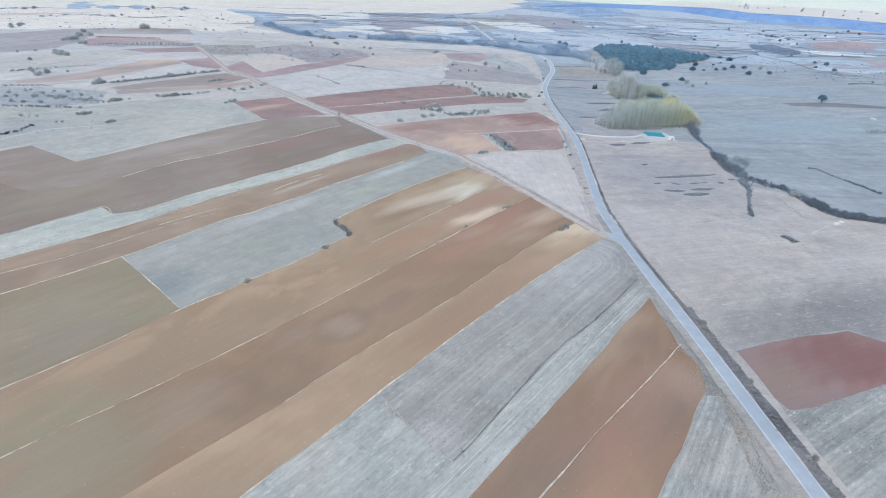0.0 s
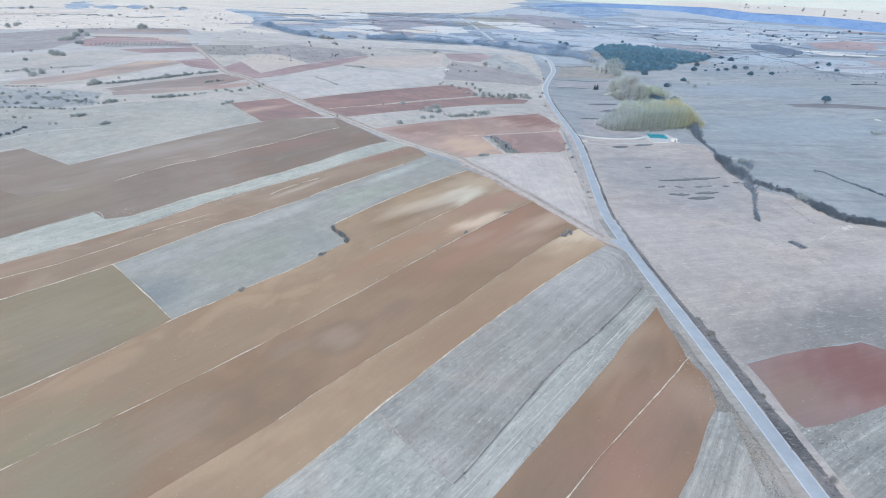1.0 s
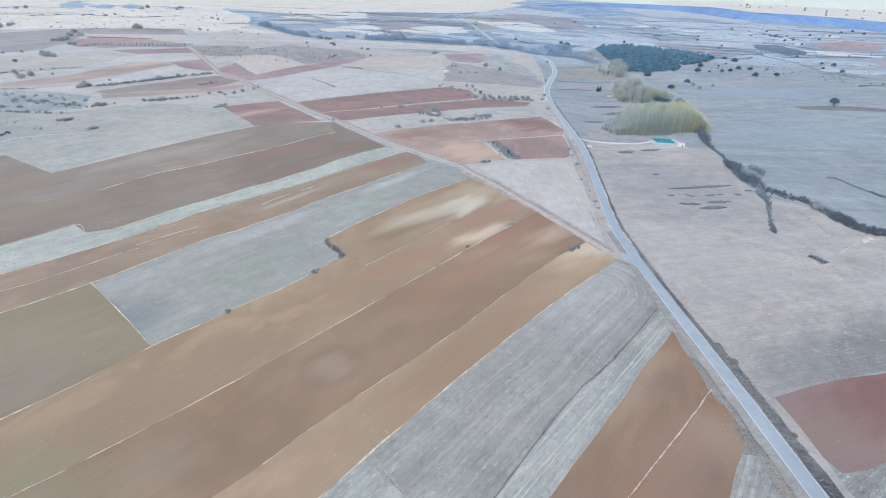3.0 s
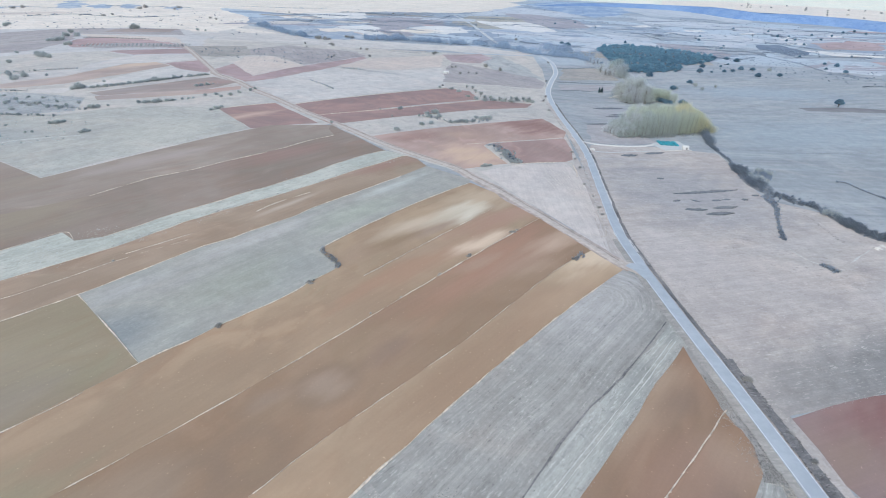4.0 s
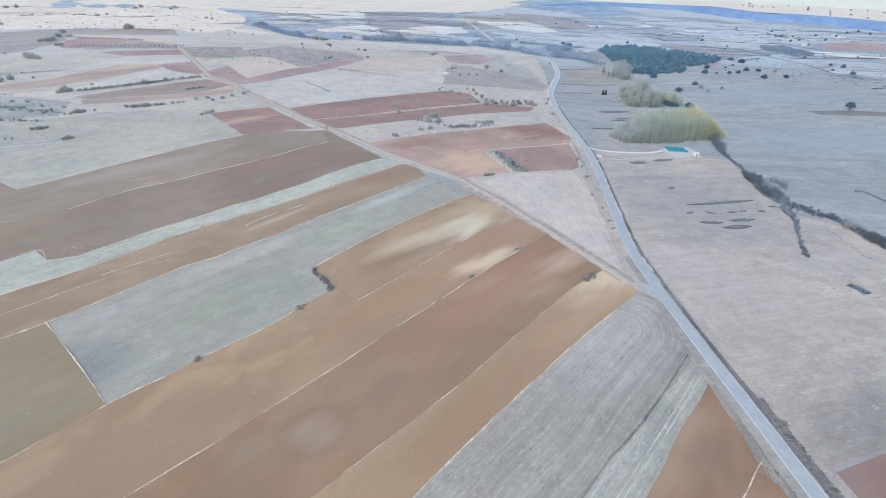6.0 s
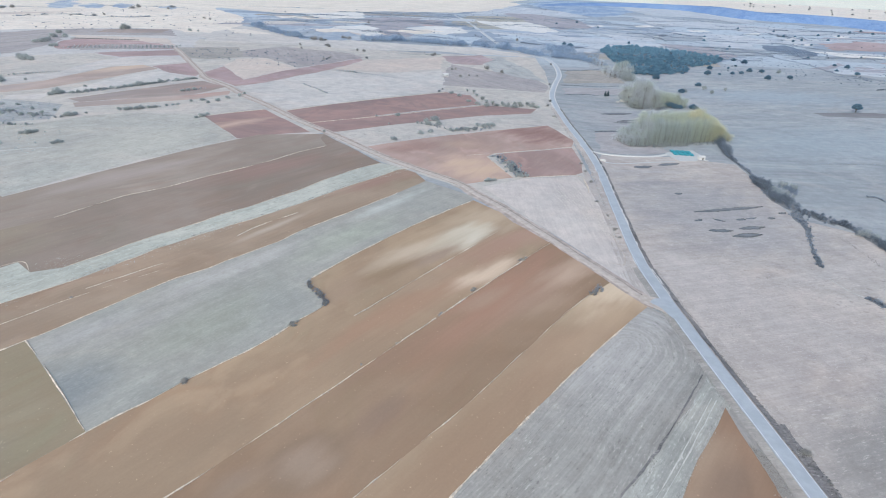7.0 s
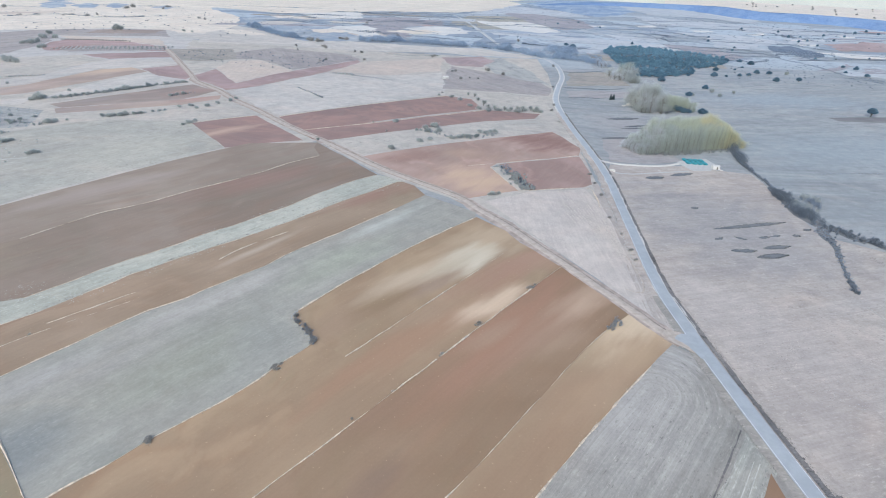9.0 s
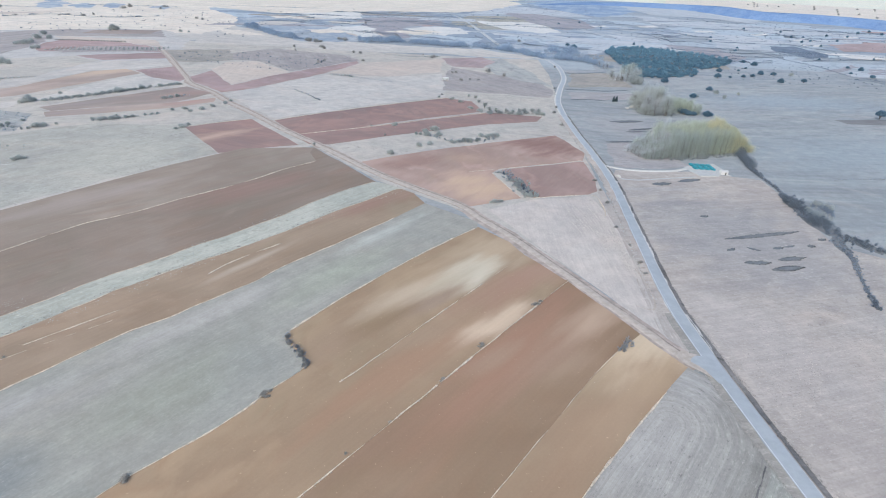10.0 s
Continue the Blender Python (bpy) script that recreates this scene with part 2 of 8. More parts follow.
STREAK_GRASS = [
    (112, 262, 26, 13, -50, (0.50, 0.45, 0.41), 0.8), (140, 385, 48, 6, 12, (0.275, 0.26, 0.257), 0.8), (135, 408, 34, 4, 10, (0.40, 0.375, 0.36), 0.7), (150, 325, 44, 5, 14, (0.43, 0.40, 0.385), 0.7),
    (165, 362, 46, 4, 14, (0.40, 0.375, 0.365), 0.6), (125, 330, 22, 8, 20, (0.29, 0.265, 0.258), 0.7), (180, 270, 40, 7, 25, (0.43, 0.395, 0.37), 0.6), (118, 285, 24, 7, 15, (0.30, 0.275, 0.262), 0.6)]
ROADSIDE_GRASS = [
    (205, 225, 38, 8, 20, (0.45, 0.41, 0.38), 0.6), (152, 350, 62, 62, 17, (0.31, 0.296, 0.292), 0.9), (165, 300, 40, 16, 10, (0.32, 0.305, 0.30), 0.6), (148, 166, 64, 24, 17, (0.24, 0.225, 0.21), 1.0),
    (185, 176, 40, 22, 17, (0.245, 0.23, 0.215), 0.9), (113, 241, 44, 34, -58, (0.435, 0.39, 0.36), 0.8), (154, 223, 23, 14, -38, (0.39, 0.345, 0.316), 0.5)]
BLUSH = turf("pinkish dry grass", (0.404, 0.357, 0.325), (0.294, 0.262, 0.243), (0.474, 0.421, 0.374), 0.07, 0.5, STREAK_GRASS + ROADSIDE_GRASS, 0.0, 0.8, None, 0.3, 0.5)
ROUGH = turf("mauve rough grass", (0.328, 0.31, 0.31), (0.24, 0.229, 0.233), (0.39, 0.368, 0.36), 0.09, 0.5, (), 0.0, 0.8)
SWATH = plain("bleached lying straw", (0.50, 0.455, 0.405), 0.7, 0.2, 0.97)
RUTS = plain("pale rut straw", (0.49, 0.475, 0.44), 0.8, 0.15, 0.97)
FADE = leafy("faded weeds", (0.30, 0.288, 0.272), (0.365, 0.35, 0.33), (0.235, 0.225, 0.215))
SPROUT = turf("stubble with green growth", (0.308, 0.297, 0.262), (0.256, 0.25, 0.226), (0.342, 0.329, 0.292), 0.055, 0.2, [
    (-85, 213, 30, 15, 46, (0.292, 0.292, 0.243), 0.8), (-92, 246, 38, 5, 46, (0.385, 0.36, 0.335), 0.8), (-126, 207, 18, 6, 46, (0.37, 0.35, 0.328), 0.8),
    (-116, 179, 15, 15, 46, (0.222, 0.23, 0.225), 0.9), (-78, 262, 18, 5, 50, (0.41, 0.385, 0.355), 0.8), (-62, 226, 12, 14, 40, (0.262, 0.262, 0.24), 0.6),
    (-46, 280, 31, 10, 47, (0.335, 0.34, 0.278), 0.85), (-32, 317, 26, 5, 52, (0.45, 0.445, 0.41), 0.8), (-107, 214, 24, 4, 46, (0.35, 0.33, 0.305), 0.6)], 0.0, 0.5, None, 0.35, 0.25)
PALE = turf("pale straw strip", (0.458, 0.43, 0.402), (0.345, 0.328, 0.312), (0.53, 0.495, 0.455), 0.06, 0.5)
CREAM = turf("cream stubble", (0.48, 0.412, 0.362), (0.42, 0.365, 0.328), (0.53, 0.458, 0.40), 0.05, 0.25)
WEDGE = turf("pale swathed stubble", (0.315, 0.302, 0.275), (0.22, 0.212, 0.196), (0.37, 0.353, 0.32), 0.2, 0.6, (), 0.0, 1.0, None, 0.7, 0.75)
MINT = turf("grey-green fallow grass", (0.358, 0.345, 0.308), (0.277, 0.271, 0.249), (0.415, 0.395, 0.35), 0.04, 0.5, [
    (-206, 405, 46, 30, 44, (0.43, 0.41, 0.35), 0.6), (-306, 376, 32, 30, 35, (0.31, 0.315, 0.30), 0.7)], 0.0, 0.9, None, 0.5, 0.6)
MINTSTRIP = turf("grey-green straw strip", (0.385, 0.383, 0.332), (0.285, 0.287, 0.25), (0.455, 0.445, 0.385), 0.08, 0.45, (), 0.0, 0.8, None, 0.5, 0.6)
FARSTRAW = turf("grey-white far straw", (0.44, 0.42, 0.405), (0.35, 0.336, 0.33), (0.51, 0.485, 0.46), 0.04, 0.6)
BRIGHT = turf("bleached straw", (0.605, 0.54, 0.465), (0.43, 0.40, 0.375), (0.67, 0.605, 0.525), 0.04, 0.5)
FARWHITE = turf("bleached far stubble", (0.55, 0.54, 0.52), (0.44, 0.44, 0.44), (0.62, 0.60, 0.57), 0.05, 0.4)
# Pale haze put into the colour of the added far rise.
FARMIST = turf("pale far haze", (0.56, 0.565, 0.50), (0.50, 0.51, 0.465), (0.62, 0.60, 0.52), 0.03, 0.3)
# Heath whose base colour has the blue of haze mixed in.
SCRUB = turf("haze-blue heath", (0.275, 0.322, 0.385), (0.185, 0.23, 0.295), (0.41, 0.43, 0.455), 0.04, 0.6)
HEATH = turf("grey-green scrubland", (0.335, 0.335, 0.325), (0.24, 0.247, 0.25), (0.40, 0.395, 0.375), 0.06, 0.9, (), 0.0, 1.2)
SLATE = turf("slate-blue vineyard", (0.135, 0.17, 0.225), (0.10, 0.13, 0.175), (0.175, 0.21, 0.26), 0.2, 0.3)
# Slope scrub, made blue in its base colour to carry haze.
ESCARP = turf("haze-blue scrub slope", (0.135, 0.215, 0.385), (0.10, 0.165, 0.31), (0.19, 0.275, 0.43), 0.05, 0.5)
VERGE = turf("dark verge weeds", (0.165, 0.157, 0.155), (0.06, 0.06, 0.063), (0.29, 0.27, 0.255), 0.1, 1.0, (), 0.0, 1.8, None, 1.2)
OCHRE_C = (0.339, 0.241, 0.16)
CHALK_SOIL = [
    (22, 306, 32, 15, 49, (0.455, 0.352, 0.245), 0.9), (-17, 267, 26, 6.5, 42, (0.49, 0.39, 0.285), 0.9), (-9, 261, 16, 5.5, 42, (0.315, 0.235, 0.18), 0.7), (-25, 248, 17, 5, 43, (0.255, 0.178, 0.112), 0.8),
    (10, 284, 19, 9, 44, (0.60, 0.54, 0.43), 1.0), (3, 280, 22, 5, 44, (0.46, 0.39, 0.29), 0.6), (-40, 236, 14, 7, 56, (0.34, 0.24, 0.17), 0.5), (27, 276, 34, 8, 44, (0.365, 0.228, 0.165), 0.85),
    (40, 285, 12, 9, 20, (0.385, 0.255, 0.185), 0.6)]
TIP_SOIL = [
    (-18, 221, 36, 6, 45, (0.335, 0.208, 0.135), 0.8), (-3, 235, 50, 9, 46, (0.352, 0.228, 0.152), 0.6), (35, 196, 40, 8, 48, (0.34, 0.225, 0.15), 0.6), (-8, 241, 16, 5, 43, (0.35, 0.25, 0.175), 0.5),
    (16, 250, 20, 6.5, 42, (0.59, 0.455, 0.335), 1.0), (20, 253, 12, 4, 48, (0.56, 0.43, 0.31), 0.6), (67, 240, 26, 10, 48, (0.53, 0.41, 0.285), 1.0), (74, 238, 12, 10, 30, (0.55, 0.44, 0.315), 0.8),
    (63, 221, 18, 5, 44, (0.42, 0.31, 0.20), 0.8)]
LOW_SOIL = [
    (50, 206, 34, 7, 49, (0.37, 0.262, 0.175), 0.7), (37, 199, 16, 4, 42, (0.385, 0.275, 0.18), 0.6), (10, 160, 52, 12, 50, (0.285, 0.193, 0.126), 0.85), (-30, 190, 40, 9, 47, (0.30, 0.208, 0.138), 0.6),
    (-85, 140, 40, 12, 47, (0.295, 0.212, 0.14), 0.7), (-99, 96, 26, 24, -154, (0.268, 0.232, 0.15), 0.9), (-110, 108, 22, 12, -141, (0.27, 0.23, 0.15), 0.7)]
OCHRE = soil("ochre plough land", OCHRE_C, (0.364, 0.268, 0.176), 0.04, CHALK_SOIL + TIP_SOIL + LOW_SOIL)
RING_SOIL = [
    (-35.1, 153.9, 10, 9, 42, (0.228, 0.162, 0.112), -0.55), (-50, 127, 11, 10, 41, (0.228, 0.16, 0.11), -0.5), (0, 98, 22, 9, 37, (0.262, 0.172, 0.115), 0.7), (-21, 87, 16, 8, 33, (0.27, 0.19, 0.13), 0.6),
    (-62, 118, 9, 9, 41, (0.228, 0.16, 0.11), -0.6), (-75, 113, 12, 12, 39, (0.33, 0.255, 0.185), 0.4), (-35.1, 153.9, 7, 6, 41, (0.325, 0.25, 0.19), 0.6), (-50.2, 147.4, 9, 6, 45, (0.31, 0.235, 0.18), 0.4),
    (-18.3, 169.6, 13, 6, 44, (0.225, 0.157, 0.115), 0.7)]
END_SOIL = [
    (22, 234, 58, 14, 50, (0.325, 0.194, 0.132), 0.95), (-19, 195, 28, 6, 45, (0.275, 0.178, 0.122), 0.6), (35, 262, 24, 5, 45, (0.30, 0.178, 0.122), 0.6), (46, 243, 40, 9, 47, (0.345, 0.232, 0.165), 0.7),
    (53, 252, 17, 7, 42, (0.44, 0.32, 0.23), 0.9), (62, 262, 9, 6, 20, (0.43, 0.315, 0.225), 0.6), (15, 230, 14, 3.5, 42, (0.36, 0.255, 0.18), 0.6), (38, 226, 16, 3, 46, (0.37, 0.265, 0.185), 0.55),
    (-98, 94, 21, 24, -149, (0.28, 0.235, 0.16), 0.8)]
SWIRL = soil("grey-brown plough land", (0.28, 0.19, 0.123), (0.277, 0.193, 0.129), 0.04, RING_SOIL + END_SOIL)
OLIVE = soil("olive-brown plough land", (0.278, 0.224, 0.15), (0.295, 0.242, 0.168), 0.05, [
    (-131, 144, 19, 22, -139, (0.26, 0.215, 0.165), 0.7)])
MAUVE = soil("mauve-brown plough land", (0.258, 0.204, 0.163), (0.255, 0.207, 0.17), 0.06, [
    (-210, 266, 31, 26, -130, (0.29, 0.24, 0.175), 0.75), (-111, 367, 46, 14, 39, (0.29, 0.185, 0.155), 0.6),
    (-189, 342, 49, 8, 46, (0.33, 0.27, 0.245), 0.6)])
GREYBROWN = soil("grey-brown harrowed land", (0.275, 0.222, 0.182), (0.30, 0.25, 0.208), 0.05, [(-189, 342, 49, 10, 46, (0.34, 0.285, 0.25), 0.7), (-240, 300, 30, 12, 46, (0.27, 0.22, 0.17), 0.6)])
STRIPE = soil("warm brown plough land", (0.305, 0.228, 0.163), (0.33, 0.25, 0.183), 0.06, [
    (-83, 289, 20, 2.5, 53, (0.48, 0.40, 0.32), 0.6), (-43, 349, 32, 8, 47, (0.30, 0.18, 0.145), 0.7)])
RUST = soil("orange-brown plough land", (0.265, 0.173, 0.114), (0.29, 0.195, 0.131), 0.04, [
    (30, 95, 30, 9, 48, (0.235, 0.167, 0.12), 0.8), (60, 143, 22, 6, 48, (0.345, 0.245, 0.168), 0.85), (72, 160, 14, 6, 40, (0.36, 0.26, 0.18), 0.8), (71, 148, 12, 5, 40, (0.225, 0.156, 0.112), 0.7), (66, 112, 20, 7, 50, (0.215, 0.153, 0.115), 0.9), (76, 128, 10, 8, 50, (0.32, 0.228, 0.162), 0.8), (40, 80, 22, 8, 48, (0.34, 0.218, 0.138), 0.9),
    (63, 125, 17, 12, 41, (0.31, 0.20, 0.145), 0.6), (49, 99, 21, 14, 37, (0.32, 0.185, 0.135), 0.6)])
RED_C = (0.282, 0.203, 0.188)
RED = soil("red clay plough land", RED_C, (0.33, 0.216, 0.188), 0.05, [
    (-165, 455, 31, 9, 48, (0.46, 0.33, 0.26), 0.95), (112, 132, 12, 17, 128, (0.272, 0.194, 0.155), 0.95), (142, 144, 26, 26, 5, (0.235, 0.128, 0.113), 1.0)])
ROSE = soil("rose-brown plough land", (0.385, 0.275, 0.232), (0.43, 0.312, 0.262), 0.05, [
    (19, 387, 28.8, 27, 41, (0.53, 0.385, 0.28), 1), (74, 496, 37.2, 30, 21, (0.26, 0.16, 0.138), 1),
    (-24, 425, 22, 10, 36, (0.30, 0.195, 0.165), 0.7), (11, 440, 22, 13, 7, (0.42, 0.30, 0.225), 0.6)])
SALMON = soil("salmon clay plough land", (0.36, 0.29, 0.255), (0.40, 0.318, 0.272), 0.05, [
    (-365, 668, 45, 16, 60, (0.50, 0.38, 0.285), 0.9), (-410, 545, 30, 14, 50, (0.34, 0.29, 0.265), 0.8), (-225, 548, 22, 10, 45, (0.43, 0.285, 0.245), 0.9), (-290, 498, 30, 12, 30, (0.335, 0.28, 0.258), 0.8)])
# Red clay made paler and pinker in colour to carry haze.
FARRED = soil("haze-softened red far plough land", (0.338, 0.25, 0.243), (0.38, 0.285, 0.275), 0.05)
ROSEDARK = soil("mauve-red plough land", (0.34, 0.238, 0.21), (0.38, 0.268, 0.235), 0.07)
BROWN = soil("mauve-brown plough land below a hedge", (0.30, 0.247, 0.222), (0.33, 0.272, 0.243), 0.06, [
    (-240, 580, 26, 12, 50, (0.345, 0.24, 0.21), 0.7), (-300, 530, 24, 10, 50, (0.29, 0.25, 0.235), 0.7)])
GREYMAUVE = turf("grey-mauve harrowed land", (0.315, 0.287, 0.28), (0.245, 0.224, 0.222), (0.37, 0.338, 0.322), 0.06, 0.7, (), 0.0, 0.7)
# Distant copy of the grey-mauve land, with haze put in as lavender.
FARMAUVE = turf("hazed grey-mauve far fallow", (0.29, 0.28, 0.305), (0.22, 0.217, 0.242), (0.345, 0.33, 0.345), 0.05, 0.6)
# Rose soil with the cool cast of haze painted in.
FARROSE = soil("hazed rose plough land", (0.335, 0.262, 0.262), (0.37, 0.295, 0.29), 0.05)
DUSK = soil("slate-brown plough land", (0.19, 0.185, 0.19), (0.22, 0.21, 0.215), 0.06)


def asphalt():
    m = Nodes("worn asphalt")
    col = m.mix(m.span(m.noise(m.world(), 0.25, 5.0, 0.7), 0.35, 0.7), (0.34, 0.36, 0.38), (0.395, 0.415, 0.435))
    col = m.mix(m.span(m.noise(m.world(), 0.05, 3.0), 0.5, 0.65, 0, 0.5), col, (0.30, 0.32, 0.345))
    m.bump(m.noise(m.world(), 3.0, 2.0), 0.3, 0.03)
    m.bsdf.inputs["Specular IOR Level"].default_value = 0.5
    return m.done(col, 0.6)


ASPHALT = asphalt()
DIRT = plain("pale track dirt", (0.45, 0.39, 0.34), 0.5, 0.12, 0.97)
EARTH = plain("trodden earth", (0.385, 0.325, 0.288), 0.3, 0.2, 0.97)
RUT = plain("dark rut dirt", (0.27, 0.23, 0.20), 0.5, 0.25, 0.97)
GRAVEL = plain("white gravel", (0.555, 0.535, 0.505), 0.8, 0.12, 0.97)
LINE_PAINT = plain("road paint", (0.60, 0.615, 0.63), 1.0, 0.12, 0.8)
BALK = leafy("dry balk grass", (0.60, 0.535, 0.455), (0.70, 0.635, 0.55), (0.42, 0.36, 0.30))
# Far stubble with a blue haze cast put into its colour.
FARPALE = turf("hazed pale far stubble", (0.388, 0.415, 0.455), (0.28, 0.312, 0.352), (0.475, 0.49, 0.51), 0.08, 0.5)
BALK_EARTH = plain("pale balk earth", (0.56, 0.475, 0.385), 0.9, 0.25, 0.97)
TUFT = leafy("dry grass tufts", (0.46, 0.43, 0.40), (0.60, 0.57, 0.53), (0.33, 0.31, 0.29))
WEED = leafy("dark weeds", (0.19, 0.18, 0.175), (0.28, 0.265, 0.25), (0.12, 0.115, 0.115))
SEDGE = leafy("dark sedge", (0.125, 0.123, 0.124), (0.175, 0.172, 0.17), (0.08, 0.08, 0.082))
HAZE_TWIG = leafy("grey-green bare twigs", (0.40, 0.44, 0.46), (0.46, 0.50, 0.52), (0.32, 0.36, 0.39))
RUSH = leafy("dark rushes", (0.196, 0.228, 0.275), (0.295, 0.33, 0.375), (0.115, 0.14, 0.175))
# Both oak leaf colours hold the blue of distance haze.
OAK_LEAF = leafy("haze-blue holm oak leaves", (0.22, 0.39, 0.50), (0.45, 0.64, 0.74), (0.08, 0.175, 0.26))
DARK_OAK = leafy("hazed dark oak leaves", (0.18, 0.285, 0.375), (0.30, 0.42, 0.51), (0.09, 0.165, 0.235))
CYPRESS_LEAF = leafy("dark cypress leaves", (0.11, 0.16, 0.17), (0.16, 0.22, 0.23), (0.07, 0.10, 0.11))
UNDERWOOD = turf("dark undergrowth", (0.13, 0.17, 0.20), (0.08, 0.115, 0.14), (0.20, 0.24, 0.265), 0.04, 0.6)
# Far scrub; its blue is haze painted into the colour.
HILLSCRUB = turf("haze-tinted hill scrub", (0.275, 0.325, 0.40), (0.195, 0.243, 0.325), (0.42, 0.45, 0.49), 0.03, 0.5, (), 0.0, 1.0)
BUSH_LEAF = leafy("dark shrub leaves", (0.43, 0.415, 0.39), (0.54, 0.52, 0.485), (0.31, 0.305, 0.295))
OLIVE_LEAF = leafy("grey-green shrub leaves", (0.50, 0.53, 0.515), (0.60, 0.62, 0.60), (0.39, 0.415, 0.41))
POPLAR_LEAF = leafy("autumn poplar leaves", (0.565, 0.62, 0.585), (0.64, 0.69, 0.625), (0.48, 0.545, 0.53))
YELLOWING_LEAF = leafy("yellowing poplar leaves", (0.635, 0.67, 0.535), (0.70, 0.73, 0.575), (0.55, 0.60, 0.52))
GOLD_LEAF = leafy("golden poplar leaves", (0.76, 0.71, 0.45), (0.82, 0.77, 0.50), (0.66, 0.63, 0.44))
HAZE_LEAF = leafy("thin grey-green leaves", (0.58, 0.60, 0.555), (0.64, 0.655, 0.60), (0.49, 0.52, 0.50))
TWIG = leafy("bare grey twigs", (0.64, 0.665, 0.69), (0.70, 0.72, 0.74), (0.56, 0.585, 0.61))
# Distance haze painted into twig colours as blue; RIVER_TWIG also serves near brushwood.
RIVER_LEAF = leafy("riverside twigs tinted haze blue", (0.40, 0.49, 0.60), (0.49, 0.57, 0.67), (0.31, 0.40, 0.52))
RIVER_TWIG = leafy("bare twigs with a haze-blue cast", (0.35, 0.405, 0.485), (0.44, 0.49, 0.56), (0.26, 0.305, 0.375))
BARK = plain("grey bark", (0.20, 0.18, 0.16), 3.0, 0.3, 0.95)
CONCRETE = plain("pale concrete", (0.46, 0.46, 0.45), 0.7, 0.1, 0.9)
TEAL = plain("teal basin lining", (0.05, 0.25, 0.30), 0.8, 0.45, 0.6)
WHITEWASH = plain("whitewash", (0.52, 0.515, 0.50), 1.5, 0.06, 0.9)
ROOFING = plain("pale fibre-cement roof", (0.60, 0.59, 0.57), 2.0, 0.1, 0.9)
DARKWOOD = plain("dark door", (0.08, 0.07, 0.06), 2.0, 0.2, 0.8)
GULLY = turf("dark gully weeds", (0.142, 0.154, 0.17), (0.10, 0.112, 0.128), (0.20, 0.207, 0.215), 0.05, 0.6)


# ---- ground ----
HILLS = [
    (-150, 150, 110, -5.4),
    (100, 150, 110, 3.8),
    (-300, 320, 160, -1.1),
    (0, 300, 130, 2.8),
    (230, 320, 150, -3.3),
    (-520, 520, 220, 2.3),
    (-150, 520, 180, 5.6),
    (180, 520, 180, -2.3),
    (520, 560, 220, 5.8),
    (-900, 1000, 350, -14.5),
    (-300, 850, 260, 6.6),
    (120, 850, 260, -15.9),
    (600, 1000, 350, -13.5),
]


def ground_z(x, y):
    return sum(a * math.exp(-((x - cx) ** 2 + (y - cy) ** 2) / (2 * s * s)) for cx, cy, s, a in HILLS)


def mesh_object(name, bm, mat, parent=None, label=""):
    me = bpy.data.meshes.new(name)
    bm.normal_update()
    bm.to_mesh(me)
    bm.free()
    if mat:
        me.materials.append(mat)
    ob = new(name, me)
    if parent:
        ob.parent = parent
    if label:
        ob["label"] = label
    return ob


def graded(lo, hi, fine_lo, fine_hi, step, grow):
    vals = list(np.arange(fine_lo, fine_hi + 0.1, step))
    s, v = step, vals[-1]
    while v < hi:
        s *= grow
        v += s
        vals.append(v)
    s, v = step, vals[0]
    while v > lo:
        s *= grow
        v -= s
        vals.insert(0, v)
    return vals


def build_ground():
    xs = graded(-6000, 6000, -900, 900, 15, 1.25)
    ys = graded(-1500, 6500, 0, 1500, 15, 1.25)
    verts = [(x, y, ground_z(x, y)) for y in ys for x in xs]
    w = len(xs)
    faces = [(j * w + i, j * w + i + 1, (j + 1) * w + i + 1, (j + 1) * w + i) for j in range(len(ys) - 1) for i in range(w - 1)]
    me = bpy.data.meshes.new("ground")
    me.from_pydata(verts, [], faces)
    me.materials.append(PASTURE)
    for p in me.polygons:
        p.use_smooth = True
    return tagged(new("ground", me), "dry straw-coloured plain with faint weeds and low swells", "ground", kind="structure")


ground = build_ground()
from mathutils.geometry import delaunay_2d_cdt


def wobble(pts, step, amount, seed, closed=True):
    """The outline cut into short stretches and nudged sideways, as a ploughed edge wanders."""
    out = []
    n = len(pts)
    for k in range(n if closed else n - 1):
        a, b = Vector(pts[k]), Vector(pts[(k + 1) % n])
        d = b - a
        m = max(1, int(d.length / step))
        side = Vector((-d.y, d.x)).normalized()
        for i in range(m):
            f = i / m
            p = a + d * f
            w = amount * min(1.0, 4 * f * (1 - f) + 0.15)
            out.append(p + side * w * (noise.noise((p.x * 0.05, p.y * 0.05, seed)) + (0.8 * noise.noise((p.x * 0.017, p.y * 0.017, seed)) if amount > 2 else 0)) * 2)
    if not closed:
        out.append(Vector(pts[-1]))
    return out


FIELD_COUNT = [0]


